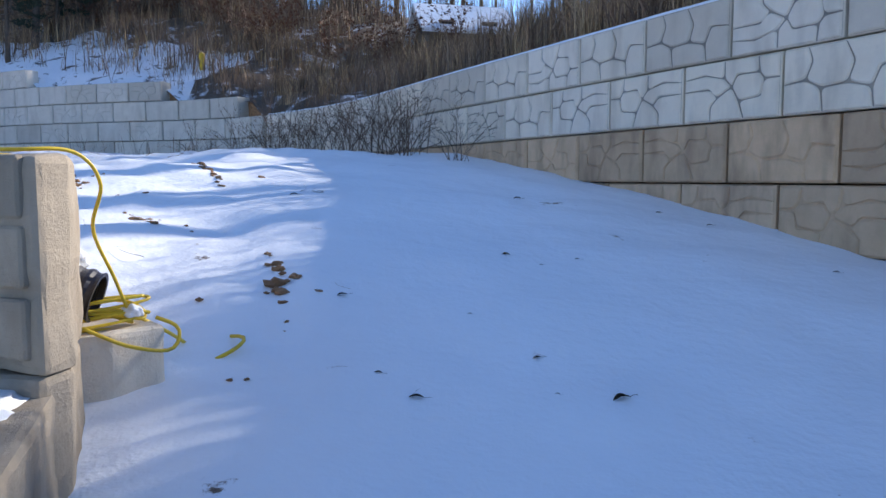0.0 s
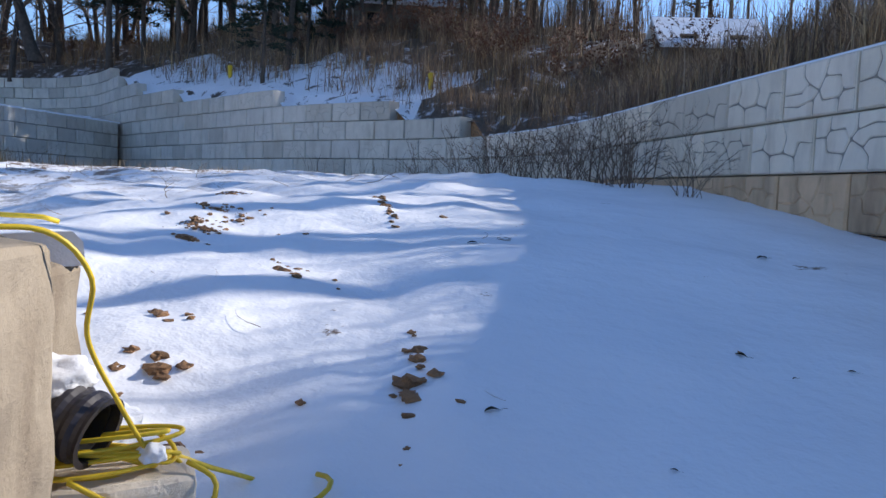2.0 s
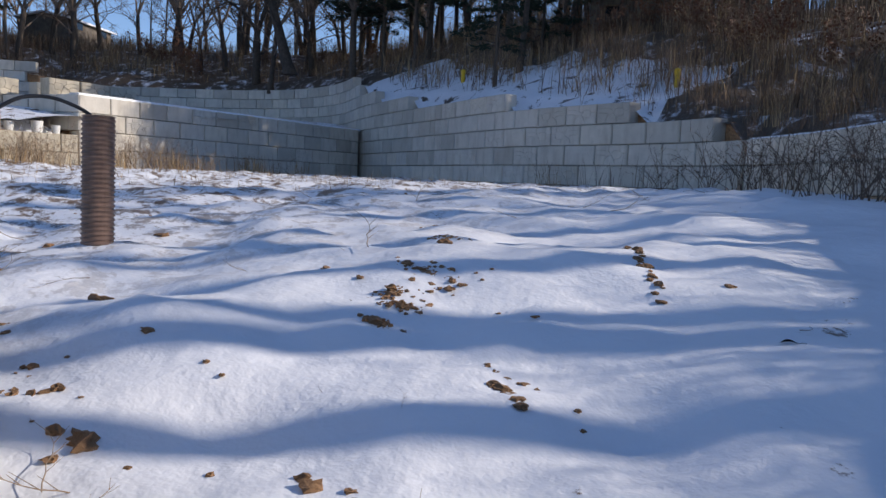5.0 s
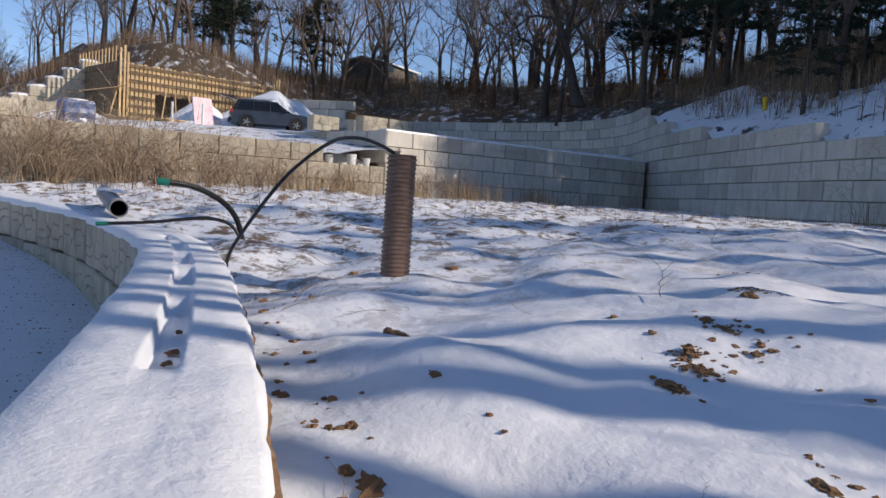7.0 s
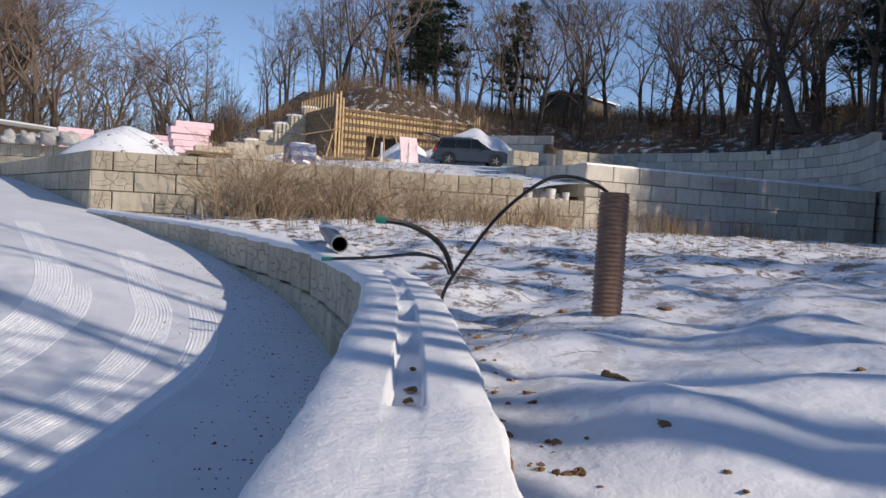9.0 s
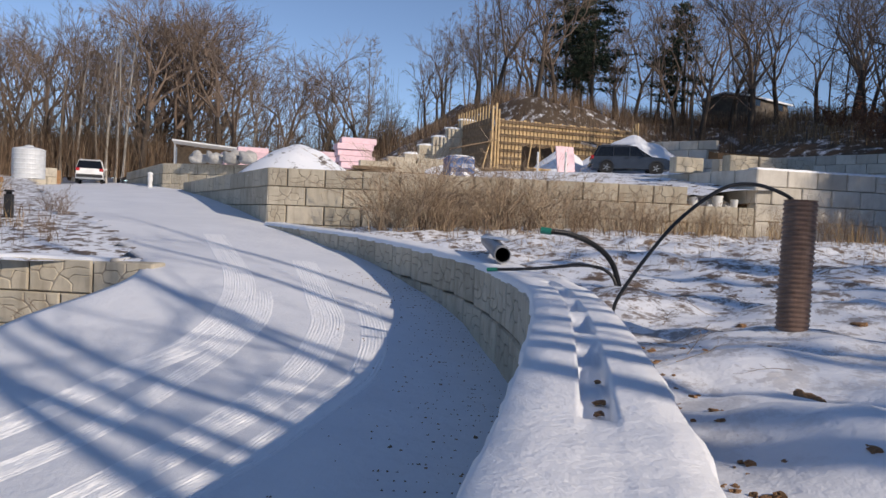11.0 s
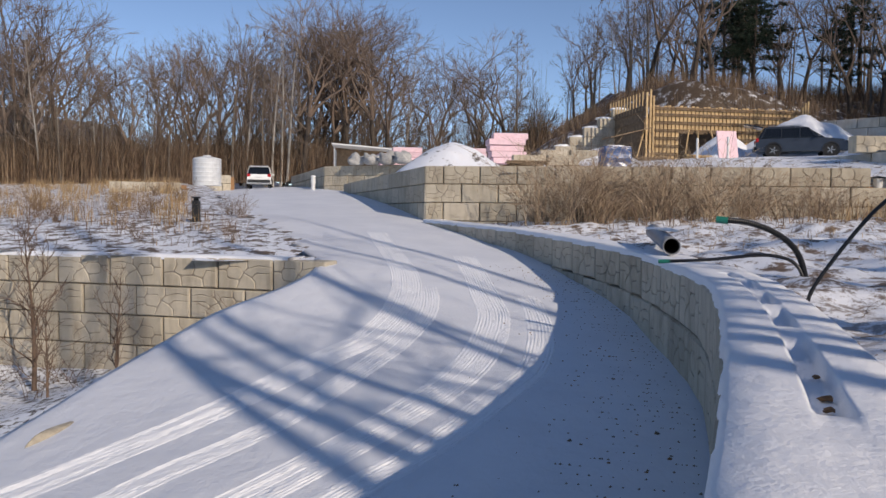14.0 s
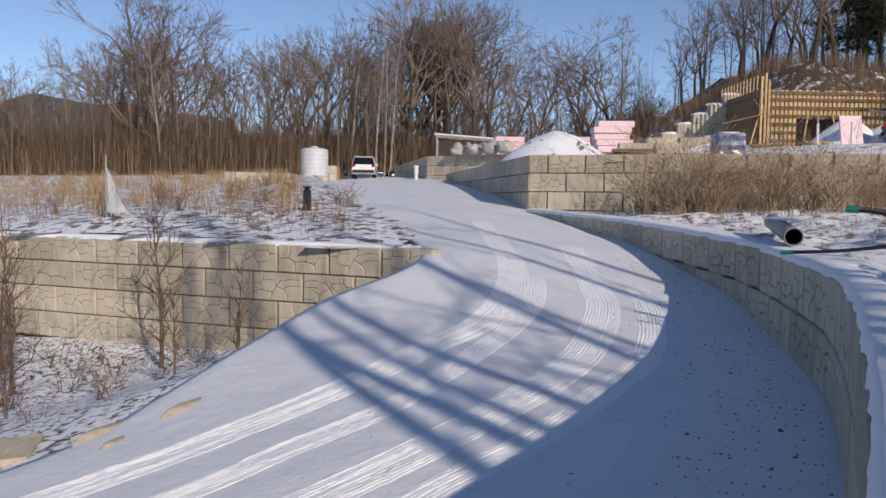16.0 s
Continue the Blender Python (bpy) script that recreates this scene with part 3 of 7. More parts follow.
MIXED_BLOCKS = PLAIN_BLOCKS * 3 + [block_mesh("block", p, LENGTH, COURSE, 0.5, CONCRETE_GREY) for p in PATTERNS[:2]]
SANDY_BLOCKS = [block_mesh("block", PLAIN, LENGTH, COURSE, 0.5, CONCRETE_WARM)] * 2 + WARM_BLOCKS[2:]
GREY_HALF = block_mesh("block", COBBLES, LENGTH / 2, COURSE, 0.5, CONCRETE)
WARM_HALF = block_mesh("block", COBBLES, LENGTH / 2, COURSE, 0.5, CONCRETE_WARM)


def no_trough(run):
    return 0.0


def block_wall(name, label, path, base, top, meshes, half, flip=False, low_meshes=None, low_to=0.0, lift=no_trough, seed=1):
    """Lays courses of blocks along a plan path, each an object; face to the left of the path, or to its right if flip.
    base, top: heights along the path as functions of the run."""
    rng = random.Random(seed)
    wall = thing(name, label, "retaining wall", kind="structure")
    pts = [Vector((x, y, 0)) for x, y in path]
    if flip:
        pts = pts[::-1]
    runs = [0.0]
    for a, b in zip(pts, pts[1:]):
        runs.append(runs[-1] + (b - a).length)
    total = runs[-1]

    def at(s):
        s = min(max(s, 0), total)
        for i in range(len(runs) - 1):
            if s <= runs[i + 1]:
                return pts[i].lerp(pts[i + 1], (s - runs[i]) / max(1e-6, runs[i + 1] - runs[i]))
        return pts[-1]

    low = min(base(r * total / 60) for r in range(61))
    high = max(top(r * total / 60) for r in range(61))
    low = high - math.ceil((high - low) / COURSE - 0.05) * COURSE
    for c in range(int(round((high - low) / COURSE)) + 1):
        z = low + c * COURSE
        s = -0.0
        first = c % 2 == 1
        while s < total - 0.3:
            length = LENGTH / 2 if first or total - s < LENGTH * 0.75 else LENGTH
            mid = s + length / 2
            run = total - mid if flip else mid
            if z + COURSE <= top(run) + 0.05 and z + COURSE > base(run) - 0.02:
                a, b = at(s), at(min(s + length, total))
                d = (b - a).normalized()
                turn = math.atan2(d.y, d.x)
                inward = Vector((-d.y, d.x, 0))
                me = half if length < LENGTH else rng.choice(low_meshes if low_meshes and z + COURSE < low_to else meshes)
                m = Matrix.Translation(a + inward * rng.uniform(-0.006, 0.006) + Vector((0, 0, z + lift(run)))) @ Matrix.Rotation(turn, 4, "Z")
                scale = (b - a).length / length
                part("block", me, None, wall, at=m @ Matrix.Diagonal((scale, 1, 1, 1)))
            s += length
            first = False
    # sheet added behind the blocks, so that no sky light leaks through joints
    verts, faces = [], []
    for i, p in enumerate(pts):
        d = (pts[min(i + 1, len(pts) - 1)] - pts[max(i - 1, 0)]).normalized()
        b = p + Vector((-d.y, d.x, 0)) * 0.44
        run = total - runs[i] if flip else runs[i]
        verts += [(b.x, b.y, low - 0.5), (b.x, b.y, top(run) - 0.12 + lift(run))]
        if i:
            faces.append((2 * i - 2, 2 * i, 2 * i + 1, 2 * i - 1))
    part("backfill", mesh_of("backfill", verts, faces, CLOD), None, wall, "brown sheet added behind the joints to block sky light")
    return wall


def snow_strip(name, path, top, width, label, thick=0.06, shift=0.0, step=0.16, trough=no_trough):
    """A bed of snow on a wall's top, rounded at its edges. The wall's body lies to the left of the path."""
    pts = curve([(x, y, 0) for x, y in path], step)
    run = 0.0
    rows, verts, faces = [], [], []
    prof = [(0.0, -0.3), (0.012, 0.55), (0.05, 0.92), (0.25, 1.0), (0.40, 1.0), (0.425, 0.98), (0.442, 0.95), (0.5, 0.95), (0.55, 0.95), (0.608, 0.95), (0.62, 0.98), (0.65, 1.0), (0.78, 1.0), (0.95, 0.92), (0.988, 0.55), (1.0, -0.3)]
    for i, p in enumerate(pts):
        d = (pts[min(i + 1, len(pts) - 1)] - pts[max(i - 1, 0)]).normalized()
        n = Vector((-d.y, d.x, 0))
        if i:
            run += (p - pts[i - 1]).length
        row = []
        for u, h in prof:
            wob = 0.025 * noise.noise(Vector((run * 2.2, u * 5, 4.0))) + 0.012 * noise.noise(Vector((run * 7, u * 9, 9.0)))
            q = p + n * (shift + width * u + (wob if u < 0.02 or u > 0.98 else 0))
            row.append(len(verts))
            verts.append((q.x, q.y, top(run) + thick * h * (1 + 5 * wob) - (trough(run) if 0.44 < u < 0.61 else 0)))
        rows.append(row)
    for a, b in zip(rows, rows[1:]):
        for k in range(len(prof) - 1):
            faces.append((a[k], b[k], b[k + 1], a[k + 1]))
    faces += [tuple(rows[0][::-1]), tuple(rows[-1])]
    ob = new(name, mesh_of(name, verts, faces, SNOW_CAP, True))
    return tagged(ob, label, "snow", kind="stuff")


def east_base(run):
    p = EAST_XY[int(np.abs(EAST_RUN - run).argmin())]
    return plot_base(p[0] - 0.3, p[1] - 0.3) - 0.5


cut1, cut2, cut3 = (run_at(-5.0, 22.2)[0], run_at(-19.3, 29.4)[0], float(EAST_RUN[-1]))


def stretch(a, b):
    return [p for p, r in zip(EAST_LINE, EAST_RUN) if a - 0.3 <= r <= b + 0.3]


LOW = 3.22 - 6 * COURSE
first, second, third = stretch(0, cut1), stretch(cut1, cut2), stretch(cut2, cut3)
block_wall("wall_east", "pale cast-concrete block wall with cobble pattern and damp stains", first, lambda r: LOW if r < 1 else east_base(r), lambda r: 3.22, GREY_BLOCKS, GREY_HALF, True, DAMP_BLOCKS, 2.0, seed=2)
block_wall("wall_north", "grey concrete block wall stepping up the bank", second, lambda r: 1.30, lambda r: east_top(r + cut1), MIXED_BLOCKS, PLAIN_HALF, True, seed=3)
block_wall("wall_back", "long grey concrete block wall below the wooded bank", third, lambda r: 1.30 if r < 14 else 4.5, lambda r: east_top(r + cut2), PLAIN_BLOCKS, PLAIN_HALF, True, seed=4)
block_wall("wall_terrace", "grey block wall of the upper terrace, partly in shade", [B, (-26.95, 22), C], lambda r: 1.30, lambda r: 4.52, MIXED_BLOCKS, PLAIN_HALF, False, seed=5)
block_wall("wall_return", "shaded block wall returning behind the terrace corner", [(-37, 15.2), B], lambda r: 3.24, lambda r: 4.52, PLAIN_BLOCKS, PLAIN_HALF, False, seed=6)
block_wall("wall_sunlit", "sunlit sandy concrete block wall of the lower terrace", [A, (-26.6, 8), (-26.3, 17.6)], lambda r: 1.79 - COURSE, lambda r: 3.71 if r < 14.8 else 3.07, SANDY_BLOCKS, WARM_HALF, False, seed=7)
block_wall("wall_roadside", "shaded block wall rising beside the road", [(-45.3, -5.8), A], lambda r: 1.79, lambda r: 3.71, SANDY_BLOCKS, WARM_HALF, False, seed=8)
block_wall("wall_upper", "pale block wall above the road", [(-65, -14), (-50.1, -8.0)], lambda r: 3.1, lambda r: 5.02, WARM_BLOCKS, WARM_HALF, False, seed=9)
block_wall("wall_upper_front", "pale block wall carrying bags and foam boards", [(-50.1, -8.0), (-44.2, 4.0)], lambda r: 3.1, lambda r: 5.02, WARM_BLOCKS, WARM_HALF, False, seed=10)
block_wall("wall_field", "sandy block wall with cobble pattern below the field", [(-19.3, -20), (-17.45, -10.2), (-16.25, -3.2), (-15.6, -0.6)], lambda r: 1.06 - 4 * COURSE, lambda r: 1.08, WARM_BLOCKS, WARM_HALF, False, seed=11)
block_wall("wall_tank", "low pale block wall at the field's upper end", [(-42.3, -18.5), (-43.6, -14.6)], lambda r: 2.7, lambda r: 3.62, SANDY_BLOCKS, WARM_HALF, False, seed=18)
block_wall("wall_tank_rear", "low pale block wall behind the white tank", [(-57.2, -18.6), (-58.1, -16.6)], lambda r: 4.0, lambda r: 4.75, SANDY_BLOCKS, WARM_HALF, False, seed=19)
NEAR_LINE = [(p.x, p.y) for p in curve([(x, y, 0) for x, y in NEAR], 0.4)]


block_wall("wall_near", "concrete block wall with cobble pattern beside the road", NEAR_LINE[2:], lambda r: -0.55, lambda r: 1.34, WARM_BLOCKS, WARM_HALF, True, lift=lambda r: 0.028 * max(0, r - 10.2), seed=12)
NEAR_BACK = NEAR[::-1]
NEAR_TOTAL = sum(math.dist(a, b) for a, b in zip(NEAR, NEAR[1:]))


def slot_depth(run):
    """Depth of the trough in the snow over the blocks' hollow cores, by metres from the wall's far end."""
    r = NEAR_TOTAL - run
    if r < 2.55 or r > 9:
        return 0.0
    if r < 3.75:
        return 0.072
    return max(0.0, 0.035 + 0.035 * math.sin(r * 5.1 + 0.6))


snow_strip("wall_snow", NEAR_BACK[:-1] + [(-1.95, 2.68)], lambda r: 1.33 + 0.028 * max(0, NEAR_TOTAL - r - 11), 0.70, "smooth snow with a sunken slot along the wall's top", 0.085, step=0.08, trough=slot_depth)
snow_strip("terrace_snow", [B, (-26.95, 22), C], lambda r: 4.5, 0.55, "snow lying along the terrace wall's top", 0.07)
snow_strip("coping_snow", first[::-1], lambda r: 3.205, 0.42, "thin line of snow on the wall's top", 0.05, 0.06)
snow_strip("field_edge_snow", [(-19.3, -20), (-17.45, -10.2), (-16.25, -3.2), (-15.8, -1.3)], lambda r: 1.04, 0.75, "snow along the field wall's top", 0.09)
block_wall("wall_edge", "low block wall between the plot and the road", [(-1.25, 1.7), (-1.65, -9)], lambda r: -1.9, lambda r: -0.02, GREY_BLOCKS, GREY_HALF, False, seed=17)


def seam():
    """The line of bare soil where the plot's snow has shrunk from the wall's back."""
    pts = curve([(x, y, 0) for x, y in NEAR_BACK[:-1] + [(-1.95, 2.68)]], 0.06)
    verts, faces = [], []
    for i, p in enumerate(pts):
        d = (pts[min(i + 1, len(pts) - 1)] - pts[max(i - 1, 0)]).normalized()
        n = Vector((-d.y, d.x, 0))
        a, b = 0.690, 0.722 + 0.018 * noise.noise(p * 3.0) + 0.008 * noise.noise(p * 19.0)
        for off in (a, b):
            q = p + n * off
            verts.append((q.x, q.y, max(1.30, min(plot_height(q.x, q.y) + 0.012, 1.385)) + 0.006 * noise.noise(q * 23.0)))
        if i:
            k = 2 * i
            faces.append((k - 2, k, k + 1, k - 1))
    tagged(new("soil_seam", mesh_of("soil_seam", verts, faces, CLOD, True)), "line of bare brown soil along the wall's back", "soil", kind="stuff")


seam()


# ---- trees, brush and grass ----
def limb(verts, faces, a, b, ra, rb, n):
    d = (b - a).normalized()
    s = d.orthogonal().normalized()
    u = d.cross(s)
    i = len(verts)
    for p, r in ((a, ra), (b, rb)):
        for k in range(n):
            t = 2 * math.pi * k / n
            verts.append(p + (s * math.cos(t) + u * math.sin(t)) * r)
    for k in range(n):
        faces.append((i + k, i + (k + 1) % n, i + n + (k + 1) % n, i + n + k))


def grow(rng, verts, faces, p, d, length, radius, level, spread, lift, kids, segs):
    """A limb that bends and sends out smaller ones."""
    n = 7 if level == 0 else 4 if level == 1 else 3
    step = length / segs
    r = radius
    for i in range(segs):
        bend = 0.10 if level == 0 else 0.28
        d = (d + Vector((rng.gauss(0, bend), rng.gauss(0, bend), rng.gauss(lift, bend * 0.6)))).normalized()
        q = p + d * step
        r2 = radius * (1 - (i + 1) / segs * (0.72 if level == 0 else 0.85))
        if level > 1 and i == segs - 1:
            side = d.orthogonal().normalized()
            k = len(verts)
            verts += [p + side * r, p + (d.cross(side) * 0.87 - side * 0.5) * r, p - (d.cross(side) * 0.87 + side * 0.5) * r, q]
            faces += [(k, k + 1, k + 3), (k + 1, k + 2, k + 3), (k + 2, k, k + 3)]
        else:
            limb(verts, faces, p, q, r, max(r2, 0.004), n)
        start = 0.3 if level == 0 else 0.15
        if level < len(kids) and (i + 1) / segs > start:
            for _ in range(kids[level]):
                a = rng.uniform(0, 2 * math.pi)
                side = d.orthogonal().normalized()
                side = (side * math.cos(a) + d.cross(side) * math.sin(a)).normalized()
                out = (d * (1 - spread) + side * spread + Vector((0, 0, 0.12))).normalized()
                size = length * rng.uniform(0.32, 0.55) * (1.0 - 0.35 * i / segs)
                grow(rng, verts, faces, q, out, size, max(r2 * rng.uniform(0.42, 0.62), min(0.013, radius * 0.5)), level + 1, spread, lift * 0.7, kids, max(1 if level > 1 else 3, segs - 2))
        p, r = q, r2


def split_tree(name, label, seed, height, girth, spread, kids, mat, group, lift=0.03, segs=7):
    """One bare tree as a thing with a trunk and a crown of limbs."""
    rng = random.Random(seed)
    tv, tf, cv, cf = [], [], [], []
    p, d = Vector((0, 0, -0.4)), Vector((rng.gauss(0, 0.06), rng.gauss(0, 0.06), 1)).normalized()
    step, r = height / segs, girth
    tv += [p + Vector((math.cos(k * 0.8976), math.sin(k * 0.8976), 0)) * girth for k in range(7)]
    for i in range(segs):
        d = (d + Vector((rng.gauss(0, 0.07), rng.gauss(0, 0.07), rng.gauss(lift, 0.05)))).normalized()
        q = p + d * step
        r2 = girth * (1 - (i + 1) / segs * 0.85)
        n0 = len(tv)
        tv += [q + Vector((math.cos(k * 0.8976), math.sin(k * 0.8976), 0)) * max(r2, 0.008) for k in range(7)]
        tf += [(n0 - 7 + k, n0 - 7 + (k + 1) % 7, n0 + (k + 1) % 7, n0 + k) for k in range(7)]
        if (i + 1) / segs > 0.25:
            for _ in range(kids[0]):
                a = rng.uniform(0, 2 * math.pi)
                out = (d * (1 - spread) + Vector((math.cos(a), math.sin(a), 0.15)) * spread).normalized()
                size = height * rng.uniform(0.28, 0.46) * (1.0 - 0.4 * i / segs)
                grow(rng, cv, cf, q, out, size, max(r2 * rng.uniform(0.35, 0.6), 0.012), 1, spread, lift, kids, max(4, segs - 2))
        p, r = q, r2
    t = thing(name, label, "tree", group)
    part("trunk", mesh_of("trunk", tv, tf, mat, True), None, t)
    part("crown", mesh_of("crown", cv, cf, mat), None, t)
    return t


def pine_tree(seed, height):
    rng = random.Random(seed)
    t = thing("pine_tree", "dark green pine with drooping needle-covered limbs", "pine tree", "pines in the woods")
    tv, tf, nv, nf = [], [], [], []
    limb(tv, tf, Vector((0, 0, -0.4)), Vector((rng.gauss(0, 0.2), rng.gauss(0, 0.2), height)), 0.17, 0.03, 7)
    z = height * 0.28
    while z < height:
        reach = (height - z) * 0.36 + 0.5
        for _ in range(4):
            a = rng.uniform(0, 2 * math.pi)
            ln = reach * rng.uniform(0.6, 1.1)
            base = Vector((0, 0, z + rng.uniform(-0.2, 0.2)))
            tip = base + Vector((math.cos(a) * ln, math.sin(a) * ln, rng.uniform(-0.1, 0.25) * ln))
            limb(tv, tf, base, tip, 0.035, 0.01, 3)
            for k in range(int(10 + ln * 8)):
                c = base.lerp(tip, rng.uniform(0.3, 1.02)) + Vector((rng.gauss(0, 0.14), rng.gauss(0, 0.14), rng.gauss(0, 0.1)))
                for _ in range(5):
                    v = Vector((rng.gauss(0, 1), rng.gauss(0, 1), rng.gauss(0.2, 0.7))).normalized() * rng.uniform(0.18, 0.36)
                    w = v.orthogonal().normalized() * 0.045
                    i = len(nv)
                    nv.extend((c - w, c + w, c + v))
                    nf.append((i, i + 1, i + 2))
        z += rng.uniform(0.45, 0.75)
    part("trunk", mesh_of("trunk", tv, tf, BARK, True), None, t)
    part("crown", mesh_of("crown", nv, nf, NEEDLES), None, t)
    return t


def place(x, y, z, turn, size, lean=0.0):
    return Matrix.Translation((x, y, z)) @ Matrix.Rotation(turn, 4, "Z") @ Matrix.Rotation(lean, 4, "X") @ Matrix.Scale(size, 4)


def copy_at(ob, m):
    """A scaled copy of a thing at m."""
    c = copy_thing(ob, Matrix())
    c.matrix_basis = m
    return c


def shoot(rng, verts, faces, p, d, length, radius):
    """A twig: a three-sided spike."""
    side = d.orthogonal().normalized() * radius
    up = d.cross(side)
    k = len(verts)
    verts += [p + side, p - side * 0.5 + up * 0.87, p - side * 0.5 - up * 0.87, p + d * length]
    faces += [(k, k + 1, k + 3), (k + 1, k + 2, k + 3), (k + 2, k, k + 3)]


def fork(rng, verts, faces, p, d, length, radius, level, last, lift, wide, fine):
    """A limb that bends, forks at its end and carries twigs once it is thin."""
    segs = 3 if level < last - 1 else 2 if level < last else 1
    for i in range(segs):
        d = (d + Vector((rng.gauss(0, 0.15), rng.gauss(0, 0.15), rng.gauss(lift, 0.10)))).normalized()
        q = p + d * length / segs
        r0, r1 = radius * (1 - 0.42 * i / segs), radius * (1 - 0.42 * (i + 1) / segs)
        limb(verts, faces, p, q, r0, r1, 5 if level < 2 else 3)
        if level >= last - 2:
            for _ in range(fine if level == last else 1):
                e = (d + Vector((rng.gauss(0, 0.55), rng.gauss(0, 0.55), rng.gauss(0.12, 0.4)))).normalized()
                shoot(rng, verts, faces, p.lerp(q, rng.random()), e, length * rng.uniform(0.45, 0.95), 0.011)
        p = q
    if level < last:
        for _ in range(3 if rng.random() < 0.38 else 2):
            a = rng.uniform(0, 6.28)
            s = d.orthogonal().normalized()
            s = s * math.cos(a) + d.cross(s) * math.sin(a)
            fork(rng, verts, faces, p, (d + s * wide * rng.uniform(0.6, 1.25)).normalized(), length * rng.uniform(0.62, 0.86), max(radius * 0.56, 0.012), level + 1, last, lift, wide, fine)


def round_column(points, radii, n=8):
    """A trunk through points with a radius at each."""
    tv, tf = [], []
    for j, (p, r) in enumerate(zip(points, radii)):
        tv += [p + Vector((math.cos(6.2832 * k / n), math.sin(6.2832 * k / n), 0)) * r * (1 + 0.12 * noise.noise(Vector((k * 1.3, j, r * 40)))) for k in range(n)]
        if j:
            b = (j - 1) * n
            tf += [(b + k, b + (k + 1) % n, b + n + (k + 1) % n, b + n + k) for k in range(n)]
    return tv, tf


def broad_tree(name, label, seed, height, girth, mat, twig_mat, group, lean=0.0, levels=4):
    """A leafless broad tree: a short trunk that divides into limbs, a wide rounded crown of fine twigs."""
    rng = random.Random(seed)
    pts, p, d = [Vector((0, 0, -0.5))], Vector((0, 0, -0.5)), Vector((lean, rng.gauss(0, 0.05), 1)).normalized()
    tall = height * rng.uniform(0.26, 0.38)
    for i in range(5):
        d = (d + Vector((rng.gauss(0, 0.06), rng.gauss(0, 0.06), 0.02))).normalized()
        p = p + d * (tall + 0.5) / 5
        pts.append(p)
    radii = [girth * 1.35] + [girth * (1 - 0.07 * i) for i in range(5)]
    cv, cf = [], []
    limbs = rng.randrange(3, 5)
    for k in range(limbs):
        a = 6.283 * k / limbs + rng.uniform(-0.5, 0.5)
        out = (d + Vector((math.cos(a), math.sin(a), 0)) * rng.uniform(0.35, 0.75)).normalized()
        fork(rng, cv, cf, pts[-1] - d * 0.1, out, height * rng.uniform(0.21, 0.27), girth * 0.52, 0, levels, 0.035, 0.62, 5)
    for k in range(3):
        a = rng.uniform(0, 6.28)
        fork(rng, cv, cf, pts[3 + k % 2], (d * 0.5 + Vector((math.cos(a), math.sin(a), 0.2))).normalized(), height * rng.uniform(0.12, 0.18), girth * 0.26, 1, levels, 0.05, 0.6, 5)
    t = thing(name, label, "tree", group)
    part("trunk", mesh_of("trunk", *round_column(pts, radii), mat, True), None, t)
    part("crown", mesh_of("crown", cv, cf, twig_mat), None, t)
    return t


def upright_tree(name, label, seed, height, girth, mat, twig_mat, group, reach=0.2, rise=0.9, boughs=24):
    """A leafless tree with one straight trunk and steep boughs all the way up."""
    rng = random.Random(seed)
    pts, p, d = [Vector((0, 0, -0.5))], Vector((0, 0, -0.5)), Vector((rng.gauss(0, 0.04), rng.gauss(0, 0.04), 1)).normalized()
    for i in range(8):
        d = (d + Vector((rng.gauss(0, 0.035), rng.gauss(0, 0.035), 0.01))).normalized()
        p = p + d * (height + 0.5) / 8
        pts.append(p)
    cv, cf = [], []
    for k in range(boughs):
        u = 0.24 + 0.74 * (k + rng.random()) / boughs
        i = min(7, int(u * 8))
        q = pts[i].lerp(pts[i + 1], u * 8 - i)
        a = rng.uniform(0, 6.28)
        out = Vector((math.cos(a), math.sin(a), rise * rng.uniform(0.7, 1.5))).normalized()
        size = height * reach * (1.15 - 0.75 * u) * rng.uniform(0.6, 1.1)
        fork(rng, cv, cf, q, out, size * 0.6, max(girth * 0.33 * (1 - u), 0.016), 0, 2, 0.06, 0.5, 4)
    t = thing(name, label, "tree", group)
    part("trunk", mesh_of("trunk", *round_column(pts, [girth * 1.2] + [max(0.015, girth * (1 - i / 8.3)) for i in range(1, 9)], 7), mat, True), None, t)
    part("crown", mesh_of("crown", cv, cf, twig_mat), None, t)
    return t


rng = random.Random(11)
OAKS = [split_tree("bare_tree", "leafless dark-barked tree on the wooded bank", 20 + i, 9.5 + i * 0.7, 0.24 + 0.02 * i, 0.62, (2, 2, 1), BARK, "trees of the wooded bank", 0.02, 6) for i in range(4)]
BROAD = [broad_tree("broad_tree", "leafless broad-crowned tree with fine brown twigs", 120 + i, 14.0, 0.26, BARK, TWIGS_TAN, "broad trees of the woods") for i in range(4)]
SLENDER = [upright_tree("slender_tree", "tall slender leafless tree in the winter woods", 40 + i, 13.0, 0.13, BARK_GREY, TWIGS_TAN, "slender trees of the woods") for i in range(4)]
BIRCH = [upright_tree("birch_tree", "pale-barked leafless birch among the woods", 60 + i, 14.0, 0.12, BARK_PALE, TWIGS_PALE, "birches of the woods", 0.17, 1.3, 26) for i in range(2)]
GNARLED = broad_tree("gnarled_tree", "dark gnarled tree leaning over the bank", 141, 11.0, 0.36, BARK, BARK, "gnarled trees on the bank", -0.35)
PINES = [pine_tree(80 + i, 10.0 + 1.5 * i) for i in range(3)]

TALL = [split_tree("tall_tree", "tall stout leafless tree above the stained wall", 70 + i, 15.0 + i, 0.17, 0.45, (1, 1, 1), BARK, "tall trees above the wall", 0.03, 7) for i in range(2)]

